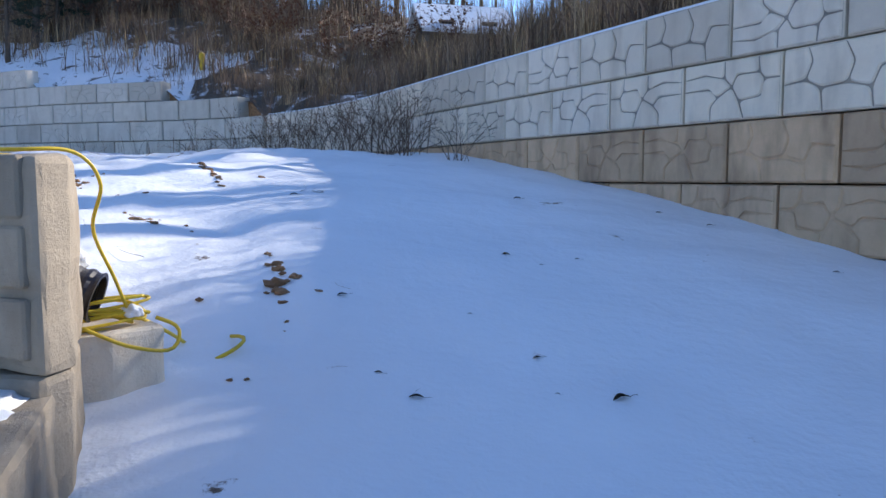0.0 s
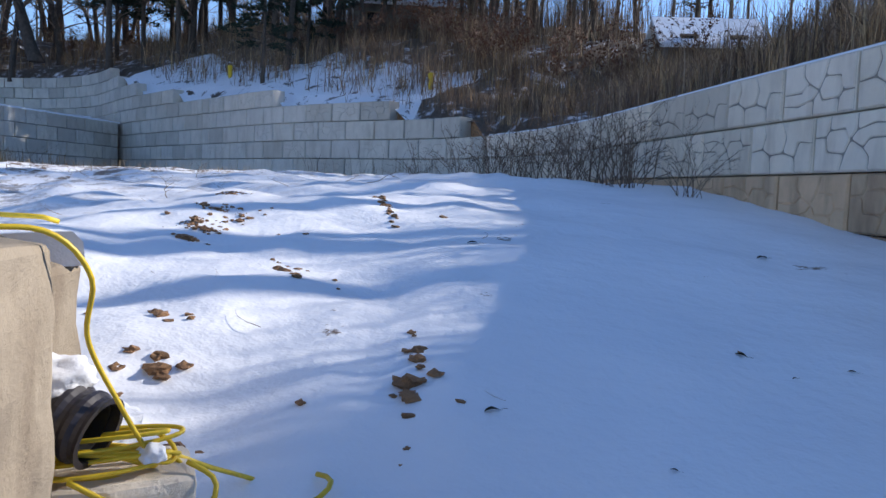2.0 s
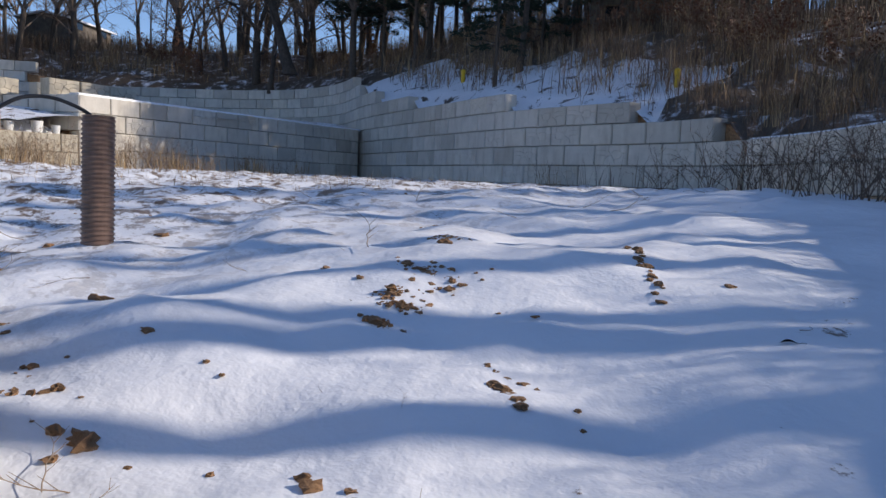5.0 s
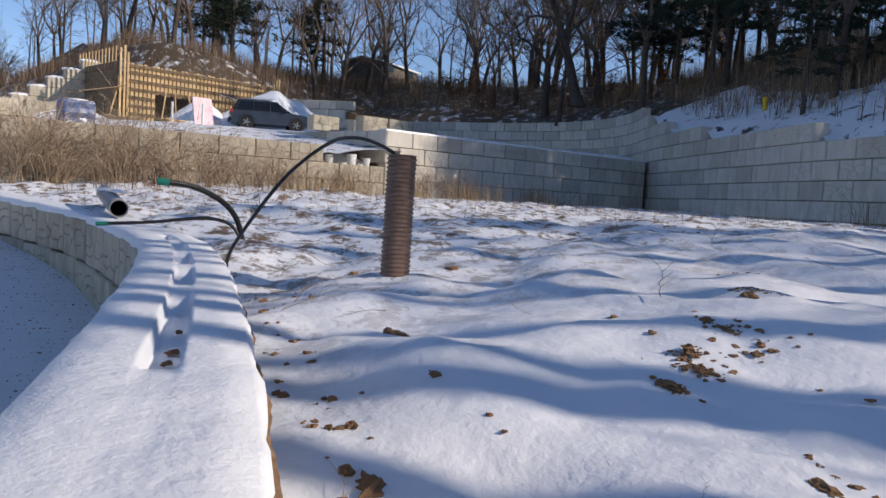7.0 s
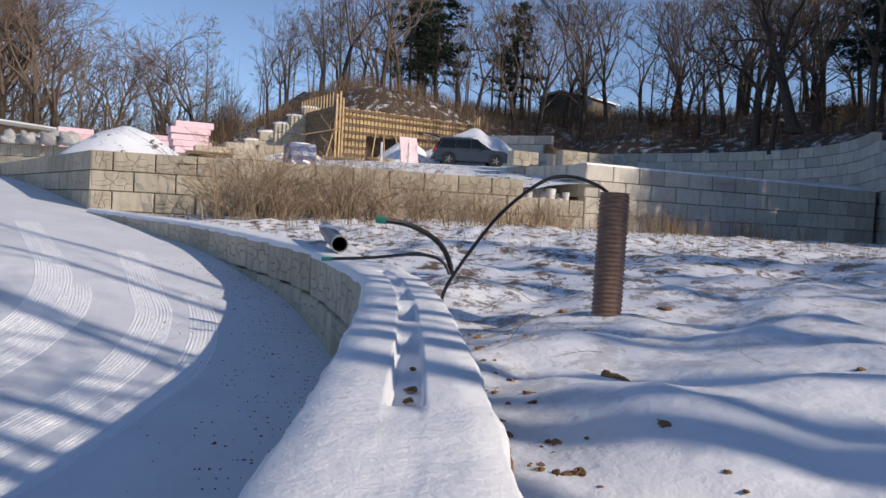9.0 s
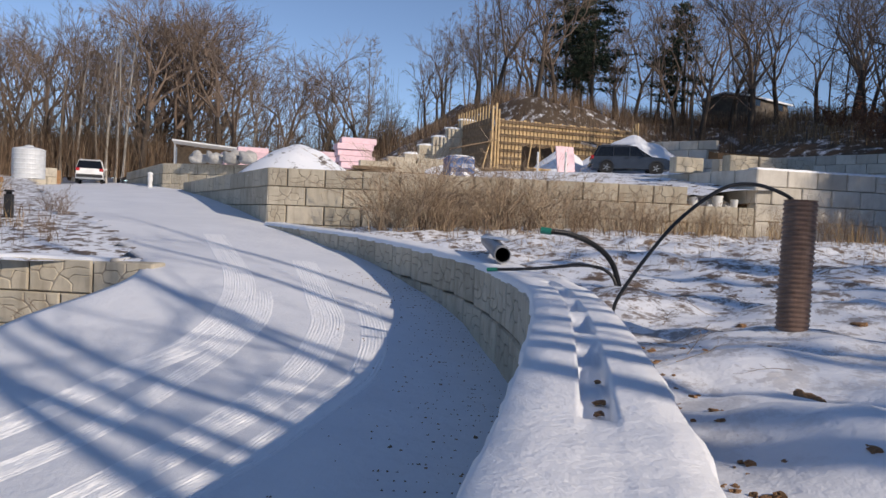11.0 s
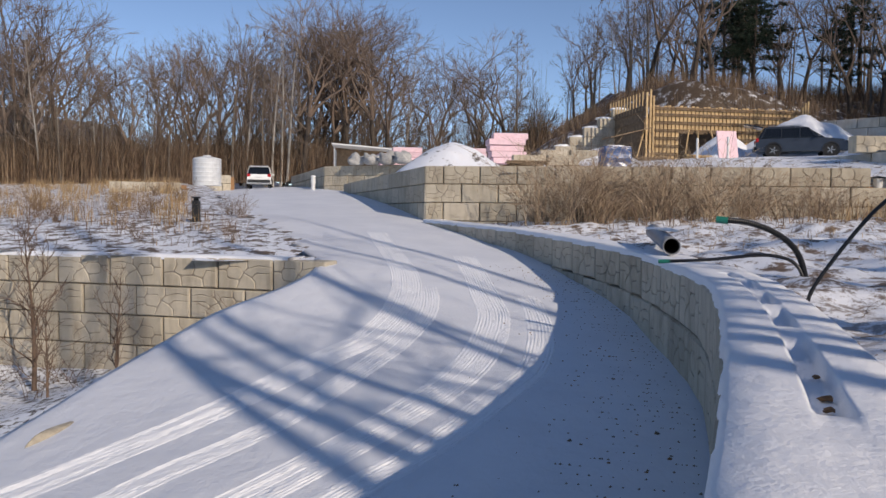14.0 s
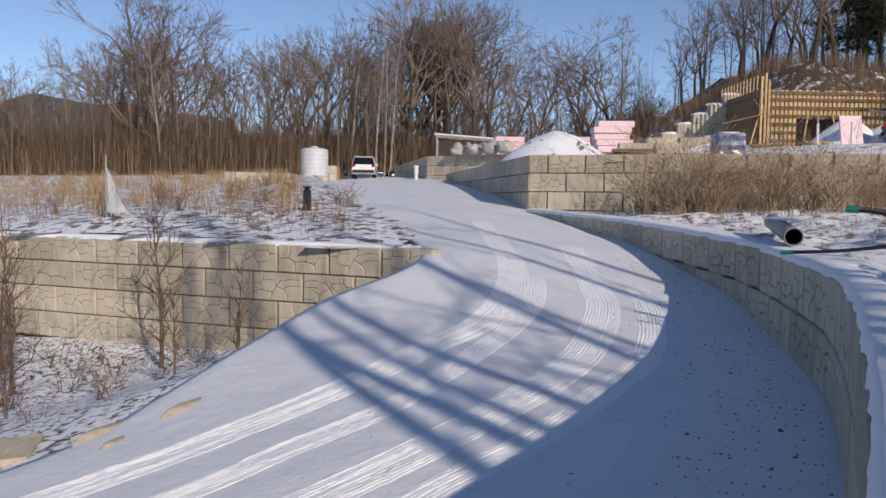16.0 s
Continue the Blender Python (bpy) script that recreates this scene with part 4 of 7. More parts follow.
# wooded bank behind the long wall
used = {}


def put(kinds, x, y, z, size, skip=False):
    """Sets one tree of a kind, or leaves its place open."""
    base = kinds[rng.randrange(len(kinds))]
    m = place(x, y, z, rng.uniform(0, 6.28), size)
    if skip:
        return
    if base in used:
        copy_at(base, m)
    else:
        used[base] = True
        base.matrix_basis = m


spots = []
tries = 0
while len(spots) < 120 and tries < 6000:
    tries += 1
    x, y = rng.uniform(-58, 26), rng.uniform(-2, 72)
    if not inside(x, y, HILL_POLY):
        continue
    run, d = run_at(x, y)
    if x > -4 and y < 34 and rng.random() < 0.2:
        continue
    if d < 7.5 or d > 30 or (x < -46 and y < 24):
        continue
    if any((x - a) ** 2 + (y - b) ** 2 < 5.5 for a, b in spots):
        continue
    if 1.2 < 0.77 * y - 0.64 * x < 4.2 and x > 0:
        continue
    if abs(x + 14) < 4 and abs(y - 39) < 4:
        continue
    spots.append((x, y))
    z = hill_height(x, y)
    pick = rng.random()
    sunward = 0.77 * y - 0.64 * x < 33
    if sunward and pick > 0.52:
        continue
    thin = sunward and not 0.08 < pick < 0.46
    size = rng.uniform(0.75, 1.1) * (1.0 if sunward else 0.85)
    put(PINES if pick < 0.14 else (OAKS if sunward else BROAD) if pick < 0.62 else SLENDER, x, y, z, size, thin)

# stout trees sunward of the plot, by metres across and along the sun's bearing
for across, along in ((7.15, 13.2), (6.05, 12.0), (6.6, 16.5), (5.45, 14.0), (9.75, 16.0), (11.0, 13.5), (8.6, 15.0), (12.6, 14.5)):
    x, y = -0.64 * across + 0.77 * along, 0.77 * across + 0.64 * along
    put(TALL, x, y, hill_height(x, y), rng.uniform(0.9, 1.1))

# woods to the west: their height by the bearing from the road's bend
SKYLINE = ((-1.2, 10), (-0.75, 11), (-0.66, 15), (-0.61, 18), (-0.55, 15), (-0.48, 13.5), (-0.35, 15), (-0.28, 17), (-0.18, 17.5), (-0.10, 16.5), (-0.085, 9), (-0.07, 9), (-0.056, 14.5), (0.02, 14), (0.06, 14), (0.075, 5), (0.095, 5), (0.12, 12), (0.2, 13), (0.3, 13), (0.5, 12))


def skyline(x, y):
    return float(np.interp((y - 2.3) / -x, [b for b, h in SKYLINE], [h for b, h in SKYLINE]))


def woods_ground(x, y):
    return hill_height(x, y) if inside(x, y, HILL_POLY) else field_base(x, y)


wrng = random.Random(19)
spots = []
tries = 0
while len(spots) < 235 and tries < 14000:
    tries += 1
    y = wrng.uniform(-70, 44) if wrng.random() < 0.72 else wrng.uniform(-66, -24)
    x = -75 + max(0, -22 - y) * 0.35 + max(0, y - 8) * 0.6 - 34 * wrng.random() ** 1.4
    if y > 5 and not inside(x, y, HILL_POLY) or any((x - a) ** 2 + (y - b) ** 2 < 3.2 for a, b in spots):
        continue
    spots.append((x, y))
    bearing = (y - 2.3) / -x
    tall = skyline(x, y) * wrng.uniform(0.72, 1.0)
    pick = wrng.random()
    oaks = 0.75 if -0.24 < bearing < -0.09 else 0.28
    if pick < oaks:
        put(BROAD, x, y, woods_ground(x, y), tall / 13.5)
    elif pick < oaks + 0.08:
        put(BIRCH, x, y, woods_ground(x, y), tall / 14.0)
    else:
        put(SLENDER, x, y, woods_ground(x, y), tall / 13.0)
for x, y, tall in ((-73.5, -43.0, 19.0), (-75.0, -40.5, 16.5), (-86, -16, 17.5), (-84.5, -12.5, 18.0), (-87, -10, 17.0), (-83, -2.6, 14.5), (-84, 5.0, 14.5), (-86, 1.8, 13.0), (-85, -13.8, 17)):
    put(BROAD, x, y, woods_ground(x, y), tall / 13.5)
for x, y, tall in ((-76.5, -21.8, 15.0), (-75.5, -18.6, 16.5), (-75.8, -17.2, 17.5), (-76.0, -17.9, 15.5), (-75, -38, 13.0), (-74, -52, 14.0)):
    put(BIRCH, x, y, woods_ground(x, y), tall / 14.0)


def blades(name, label, category, count, where, tall, width, mat, seed, droop=0.35, top_heavy=0.0):
    """Dry stalks and blades as one mesh. where(rng) gives a foot, or None."""
    r = random.Random(seed)
    verts, faces = [], []
    made = 0
    while made < count:
        foot = where(r)
        made += 1
        if foot is None:
            continue
        p = Vector(foot)
        h = tall * r.uniform(0.35, 1.0)
        a = r.uniform(0, 6.28)
        lean = Vector((math.cos(a), math.sin(a), 0)) * h * abs(r.gauss(0, droop))
        s = Vector((math.cos(a + 1.57), math.sin(a + 1.57), 0)) * width * r.uniform(0.6, 1.3)
        i = len(verts)
        m = p + Vector((0, 0, h * 0.6)) + lean * 0.35
        t = p + Vector((0, 0, h)) + lean
        verts += [p - s, p + s, m - s * 0.8, m + s * 0.8, t]
        faces += [(i, i + 1, i + 3, i + 2), (i + 2, i + 3, i + 4)]
        if r.random() < 0.6:
            b = m + Vector((r.gauss(0, 0.18), r.gauss(0, 0.18), r.uniform(0.1, 0.3))) * h
            i = len(verts)
            verts += [m - s * 0.5, m + s * 0.5, b]
            faces.append((i, i + 1, i + 2))
    ob = new(name, mesh_of(name, verts, faces, mat))
    return tagged(ob, label, category, kind="stuff")


def on_bank(lo, hi, a, b, clump=0.45):
    line = [(p, q) for p, q, r in zip(EAST_LINE, EAST_LINE[1:], EAST_RUN) if a <= r <= b]

    def where(r):
        p, q = r.choice(line)
        t, d = r.random(), r.uniform(lo, hi)
        n = math.hypot(q[0] - p[0], q[1] - p[1])
        x, y = p[0] + (q[0] - p[0]) * t + (q[1] - p[1]) / n * d, p[1] + (q[1] - p[1]) * t - (q[0] - p[0]) / n * d
        if lump(x, y, 1.6, 12.0) < clump - 0.5:
            return None
        return (x, y, hill_height(x, y) - 0.05)
    return where


blades("bank_grass", "tall dry tan grass on the bank", "dry grass", 6500, on_bank(1.6, 8, 8, 40, 0.45), 1.3, 0.010, STRAW, 1)
blades("bank_grass", "dry grass and stalks along the bank", "dry grass", 9000, on_bank(2.0, 13, 30, 100, 0.52), 1.5, 0.013, STRAW, 2)
blades("bank_brush", "dark brush hanging over the stained wall", "brush", 5000, on_bank(0.5, 6, 17, 42, 0.3), 1.0, 0.010, BRUSH, 16, 0.8)
blades("bank_brush", "dark tangled brush on the bank", "brush", 12000, on_bank(1.5, 15, 22, 100, 0.42), 1.5, 0.014, BRUSH, 3, 0.6)


def tufts(where, per, spread, share=1.0):
    """Feet in clumps: per of them round each place that where gives."""
    state = {"left": 0, "at": None}

    def foot(r):
        if state["left"] <= 0:
            state["at"] = where(r)
            state["left"] = int(per * r.uniform(0.4, 1.5))
        state["left"] -= 1
        p = state["at"]
        return (p[0] + r.gauss(0, spread), p[1] + r.gauss(0, spread), p[2]) if p else None
    return foot


blades("bank_grass", "tall golden dry grass in tufts above the stained wall", "dry grass", 9000, tufts(on_bank(0.5, 4.5, 11, 18.6, 0.2), 60, 0.13), 1.4, 0.006, STRAW, 31, 0.32)
blades("bank_grass", "golden dry grass in tufts on the bank's edge", "dry grass", 3600, tufts(on_bank(0.6, 3.0, 18.4, 36, 0.45), 40, 0.12), 0.85, 0.005, STRAW, 32, 0.32)
blades("bank_grass", "tufts of dry grass and reeds along the wooded bank", "dry grass", 14000, tufts(on_bank(4.2, 12, 34, 75, 0.42), 30, 0.28), 1.3, 0.009, BRUSH, 33, 0.6)
blades("bank_brush", "brown tangled stems hanging over the stained wall", "brush", 3600, tufts(on_bank(0.4, 4.0, 24, 38, 0.3), 30, 0.3), 1.0, 0.006, BRUSH, 34, 0.75)


blades("hill_undergrowth", "dark saplings and brush under the bank's trees", "undergrowth", 12000, tufts(on_bank(11, 25, 14, 75, 0.3), 14, 0.5), 3.6, 0.016, BRUSH, 35, 0.3)


def in_poly(poly, height, clump=-1.0, size=1.5, seed=3.0):
    xs, ys = [p[0] for p in poly], [p[1] for p in poly]

    def where(r):
        x, y = r.uniform(min(xs), max(xs)), r.uniform(min(ys), max(ys))
        if not inside(x, y, poly) or lump(x, y, size, seed) < clump:
            return None
        return (x, y, height(x, y) - 0.04)
    return where


blades("plot_weeds", "thicket of dry tan stalks at the sunlit wall's foot", "weeds", 2200, in_poly([(-26.2, 2.4), (-25.9, 17), (-26.4, 27), (-23.6, 26), (-21.0, 15), (-19.5, 6.5), (-22, 4.2)], plot_height, 0.1, 2.4), 1.1, 0.008, BRUSH, 4, 1.2)
blades("plot_grass", "dry tan grass before the terrace walls", "dry grass", 2600, in_poly([(-26.2, 12.5), (-26.7, 27), (-24, 27), (-21.5, 15), (-22.5, 11.5)], plot_height, 0.08, 1.6), 0.95, 0.008, STRAW, 5, 0.6)
blades("wall_foot_weeds", "dark dead stalks along the foot of the stained wall", "weeds", 2600, in_poly([(0.1, 12.8), (-2.7, 18.2), (-7.5, 23.6), (-12, 25.2), (-12, 24), (-6, 21.4), (-2.8, 16.5), (-0.9, 12.9)], plot_height, 0.0, 1.0), 1.2, 0.007, BRUSH, 6, 0.45)
blades("field_grass", "tan dead grass over the field", "dry grass", 62000, tufts(in_poly([(-20, -4.5), (-30, -9), (-58, -21), (-78, -33), (-70, -60), (-40, -45), (-22, -22), (-18.5, -10)], lambda x, y: field_base(x, y), 0.0, 1.9), 36, 0.22), 0.85, 0.008, STRAW, 7, 0.6)
blades("field_weeds", "low dark weeds along the field's edge", "weeds", 3500, in_poly([(-17.2, -2.4), (-24.5, -5.5), (-30, -10), (-24, -22), (-18.5, -14), (-17.9, -9)], lambda x, y: field_base(x, y), 0.0, 0.8), 0.45, 0.008, BRUSH, 8, 0.6)


def woods_edge(r):
    y = r.uniform(-80, 9) if r.random() < 0.6 else r.uniform(-75, -18)
    x = -75 + max(0, -22 - y) * 0.35 - r.uniform(0, 20)
    return (x, y, woods_ground(x, y) - 0.1)


blades("woods_undergrowth", "tangle of brown saplings under the winter woods", "undergrowth", 56000, woods_edge, 5.4, 0.022, BRUSH, 9, 0.75)


def mound_brush(r):
    x, y = r.uniform(-75, -54), r.uniform(8, 44)
    return (x, y, hill_height(x, y) - 0.05) if inside(x, y, HILL_POLY) else None


blades("mound_brush", "brown brush over the mound behind the formwork", "brush", 14000, tufts(mound_brush, 16, 0.4), 1.9, 0.013, BRUSH, 10, 0.6)
blades("woods_stems", "dense thin stems filling the winter woods", "woods", 4200, woods_edge, 10.5, 0.016, BARK_GREY, 12, 0.10)
blades("plot_litter", "sparse dead grass poking through the snow", "dead grass", 7500, in_poly([(-25.8, 3.4), (-26.0, 17), (-27.2, 33), (-14, 25.6), (-8, 22), (-10, 12), (-12, 6.4), (-20, 4.6)], plot_height, 0.06, 0.8, 6.0), 0.26, 0.005, STRAW, 13, 0.7)
for x, y, size in ((-36, 43.6, 1.0), (-33, 45.4, 1.05), (-29, 43.4, 0.9), (-25, 44.4, 1.0), (-31, 48, 1.1), (-20, 42, 0.9), (-72, 25.5, 1.35), (-74, 27.5, 1.3), (-69, 34, 1.25), (-9, 38, 1.15)):
    put(PINES, x, y, hill_height(x, y), size)
for x, y, size in ((-40, 43, 1.25), (-42.5, 45, 1.2), (-22, 40, 1.2), (-17, 37.5, 1.1), (-28, 40.5, 1.0), (-46, 44, 1.2), (-62, 36, 1.2), (-60, 30, 1.1), (-44, 47, 1.35), (-48, 50, 1.3), (-50, 45, 1.3), (-38, 47, 1.3), (-53, 48, 1.25), (-56, 43, 1.2), (-47, 41, 1.15), (-34, 50, 1.3)):
    put(BROAD, x, y, hill_height(x, y), size * 0.72)


for k in range(30):
    x, y = rng.uniform(-32, 10), rng.uniform(40, 62)
    put(SLENDER if k % 3 else PINES, x, y, hill_height(x, y), rng.uniform(0.9, 1.2))


# trees that stand out on the hill
for x, y, size in ((-58.2, 35.7, 1.0), (-60.5, 32.6, 0.95), (-66, 21.5, 0.95), (-64.5, 19.5, 0.85), (-70, 17, 0.95), (-52, 41, 0.8), (-48, 39.5, 0.6), (-40.5, 39.5, 0.75), (-32, 38.2, 0.8)):
    put(BROAD, x, y, hill_height(x, y), size)
for x, y, size in ((-69.9, 23.6, 1.05), (-67.4, 25.2, 0.95), (-64.9, 31.3, 0.55), (-33.6, 40.2, 0.95), (-30.5, 39.4, 0.9), (-27.6, 38.8, 0.95)):
    put(PINES, x, y, hill_height(x, y), size)
for k in range(17):
    x, y = -26.9 + 0.77 * (13 + 4 * (k % 3)), 21.6 + 0.66 * k + 0.64 * (13 + 4 * (k % 3))
    if math.hypot(x + 14.8, y - 41) > 3.6:
        put(PINES if k % 5 < 3 else BROAD, x, y, hill_height(x, y), 0.60 + 0.11 * (k % 3))
GNARLED.matrix_basis = place(-36.4, 37.4, hill_height(-36.4, 37.4), 0.9, 1.0)
copy_at(GNARLED, place(-43.2, 40.6, hill_height(-43.2, 40.6), 2.6, 0.85))


# ---- tyre tracks on the road ----
def tyre_track(points, width, ribs, seed):
    """A wheel's path as a bed of squeezed snow: ribs along it, broken and uneven, lugs across, edges sunk into the road."""
    line = curve([(x, y, 0) for x, y in points], 0.055)
    n = int(width / 0.0125)
    verts, faces = [], []
    for i, p in enumerate(line):
        d = (line[min(i + 2, len(line) - 1)] - line[max(i - 2, 0)]).normalized()
        side = Vector((-d.y, d.x, 0))
        s = i * 0.055
        for k in range(n + 1):
            u = k / n
            rim = min(u, 1 - u) * width
            q = p + side * ((u - 0.5) * width + 0.012 * noise.noise(Vector((s * 0.8, u * 2, seed))))
            rib = math.cos(6.2832 * (u * ribs + 0.25 * noise.noise(Vector((s * 0.5, u * 3, seed + 5)))))
            alive = max(0.0, min(1.0, 0.55 + 1.6 * noise.noise(Vector((s * 0.55, u * ribs * 0.7, seed * 2.0)))))
            lug = noise.noise(Vector((s * 16.0, u * width * 30, seed))) + 0.6 * noise.noise(Vector((s * 7.0, u * width * 16, seed + 3)))
            h = 0.0050 + 0.0055 * rib * alive + 0.0060 * lug
            if rim < 0.03:
                h = h * rim / 0.03 - 0.010 * (1 - rim / 0.03)
            ends = min(1.0, min(i, len(line) - 1 - i) * 0.055 / 1.5)
            verts.append((q.x, q.y, road_height(q.x, q.y) + h * ends - 0.012 * (1 - ends)))
    w = n + 1
    for i in range(len(line) - 1):
        faces += [(i * w + k, (i + 1) * w + k, (i + 1) * w + k + 1, i * w + k + 1) for k in range(n)]
    ob = new("tyre_track", mesh_of("tyre_track", verts, [f[::-1] for f in faces], TRACK_SNOW))
    return tagged(ob, "pressed tyre track in the road's packed snow", "tyre track", kind="stuff")


tyre_track([(-24, -0.9), (-18.57, 0.33), (-15.61, 0.95), (-13.58, 1.1), (-11.78, 0.87), (-10.66, 0.34), (-9.17, -0.43), (-8.08, -1.29), (-7.2, -2.12), (-5.5, -4)], 0.62, 13, 1)
tyre_track([(-15.78, 1.32), (-13.35, 1.54), (-11.56, 1.31), (-10.37, 0.99), (-8.61, 0.39), (-7.53, -0.44), (-6.81, -0.98), (-5.2, -2.6)], 0.46, 9, 2)
tyre_track([(-20, 1.9), (-14.96, 2.47), (-13.04, 2.64), (-10.73, 2.38), (-9.0, 1.87), (-7.74, 1.16), (-6.78, 0.47), (-5, -1)], 0.60, 12, 3)
tyre_track([(-15.81, 3.22), (-12.97, 3.37), (-10.67, 3.15), (-9.15, 2.65), (-7.69, 2.0), (-6.74, 1.33), (-5, 0.1)], 0.46, 9, 4)


def road_grit():
    """Small dark grit and crumbs of frozen snow on the shaded side of the road, along the wall."""
    r = random.Random(77)
    line = curve([(x, y, 0) for x, y in NEAR], 0.2)
    verts, faces = [], []
    for k in range(800):
        i = r.randrange(20, 90)
        p, q = line[i], line[i + 1]
        d = (q - p).normalized()
        c = p + Vector((d.y, -d.x, 0)) * -(0.06 + abs(r.gauss(0, 0.75)))
        c = Vector((c.x, c.y, 0))
        if not (-18 < c.x < -3):
            continue
        size = r.uniform(0.006, 0.02) * (1.6 if r.random() < 0.05 else 1)
        z = road_height(c.x, c.y)
        n0 = len(verts)
        a = r.uniform(0, 6.28)
        for j in range(4):
            w = a + j * 1.571 + r.uniform(-0.4, 0.4)
            verts.append((c.x + math.cos(w) * size, c.y + math.sin(w) * size, z - 0.004))
        verts.append((c.x + r.gauss(0, size * 0.3), c.y + r.gauss(0, size * 0.3), z + size * r.uniform(0.5, 0.9)))
        faces += [(n0 + j, n0 + (j + 1) % 4, n0 + 4) for j in range(4)]
    tagged(new("road_grit", mesh_of("road_grit", verts, faces, TIMBER_DARK)), "dark grit scattered on the road along the wall", "grit", kind="stuff")


road_grit()


# ---- the wall's near end, cables and pipes ----
def rough_block(name, label, corners, low, high, mat, category="concrete block"):
    """A cast block on a four-cornered plan, with chipped edges."""
    bm = bmesh.new()
    lo = [bm.verts.new((x, y, low)) for x, y in corners]
    hi = [bm.verts.new((x, y, high)) for x, y in corners]
    bm.faces.new(lo[::-1])
    bm.faces.new(hi)
    n = len(corners)
    for i in range(n):
        bm.faces.new((lo[i], lo[(i + 1) % n], hi[(i + 1) % n], hi[i]))
    bmesh.ops.recalc_face_normals(bm, faces=bm.faces[:])
    bmesh.ops.bevel(bm, geom=bm.edges[:], offset=0.028, segments=2, profile=0.6, affect="EDGES")
    bmesh.ops.subdivide_edges(bm, edges=[e for e in bm.edges if e.calc_length() > 0.12], cuts=7, use_grid_fill=True)
    for v in bm.verts:
        v.co += v.normal * (0.013 * noise.noise(v.co * 9.0) + 0.016 * noise.noise(v.co * 3.0) - 0.02 * max(0, noise.noise(v.co * 14.0) - 0.25))
    ob = new(name, of_bm(name, bm, mat))
    return tagged(ob, label, category)


end_block = rough_block("concrete_block", "cast concrete block at the wall's broken end, side face in sun", [(-1.95, 2.60), (-1.245, 2.325), (-1.225, 2.47), (-1.40, 2.90), (-2.1, 3.17)], 0.73, 1.425, CONCRETE_OLD)
along = Vector((-1.95 + 1.245, 2.60 - 2.325, 0)).normalized()
for k, (z, wide) in enumerate(((0.775, 0.36), (1.005, 0.40), (1.225, 0.38))):
    m = Matrix.Translation(Vector((-1.245, 2.325, z)) + along * (0.055 + wide / 2)) @ Matrix.Rotation(math.atan2(along.y, along.x), 4, "Z")
    part("raised_panel", box(wide, 0.05, 0.20, 0.024, m, segments=3), CONCRETE_OLD, end_block)
rough_block("concrete_block", "shaded concrete block set back behind the wall's end", [(-2.4, 3.3), (-1.62, 2.98), (-1.76, 3.38), (-2.5, 3.66)], 0.55, 1.31, CONCRETE_OLD)
rough_block("concrete_block", "lower concrete block with snow on its top", [(-1.9, 1.55), (-1.0, 1.62), (-1.30, 2.52), (-2.1, 2.3)], -0.3, 0.66, CONCRETE_OLD)
rough_block("concrete_block", "concrete footing under the wall's end", [(-2.1, 2.5), (-1.27, 2.33), (-1.24, 2.47), (-1.42, 2.92), (-2.2, 3.1)], -0.2, 0.72, CONCRETE_OLD)
rough_block("small_concrete_block", "small chamfered concrete block carrying a coil of cable", [(-1.72, 3.20), (-1.50, 2.98), (-1.36, 3.06), (-1.20, 3.24), (-1.40, 3.48)], 0.1, 0.715, CONCRETE)


def snow_lump(name, label, at, size, seed, mat=None, detail=4):
    bm = bmesh.new()
    bmesh.ops.create_icosphere(bm, subdivisions=detail, radius=1.0)
    for v in bm.verts:
        k = 1 + 0.35 * noise.noise(v.co * 1.7 + Vector((seed, seed, 0))) + 0.12 * noise.noise(v.co * 5 + Vector((0, seed, 0)))
        v.co = Vector((v.co.x * size[0] * k, v.co.y * size[1] * k, max(v.co.z, -0.4) * size[2] * k))
    ob = new(name, of_bm(name, bm, mat or SNOW_CAP, True))
    ob.location = at
    return tagged(ob, label, "snow")


snow_lump("snow_patch", "snow lying on the lower concrete block", (-1.64, 1.99, 0.685), (0.33, 0.30, 0.06), 7.0)
snow_lump("snow_patch", "snow lying on the lower block beside the wall's end", (-1.42, 2.05, 0.655), (0.17, 0.36, 0.035), 3.0)
snow_lump("snow_lump", "lump of snow on the dark drain pipe", (-1.60, 3.10, 1.0), (0.13, 0.10, 0.07), 5.0)
snow_lump("snow_lump", "small lump of snow on the cable coil", (-1.33, 3.2, 0.78), (0.045, 0.035, 0.035), 6.0)
snow_lump("snow_lump", "snow drifted against the concrete block", (-1.72, 3.42, 0.74), (0.15, 0.13, 0.10), 8.0)


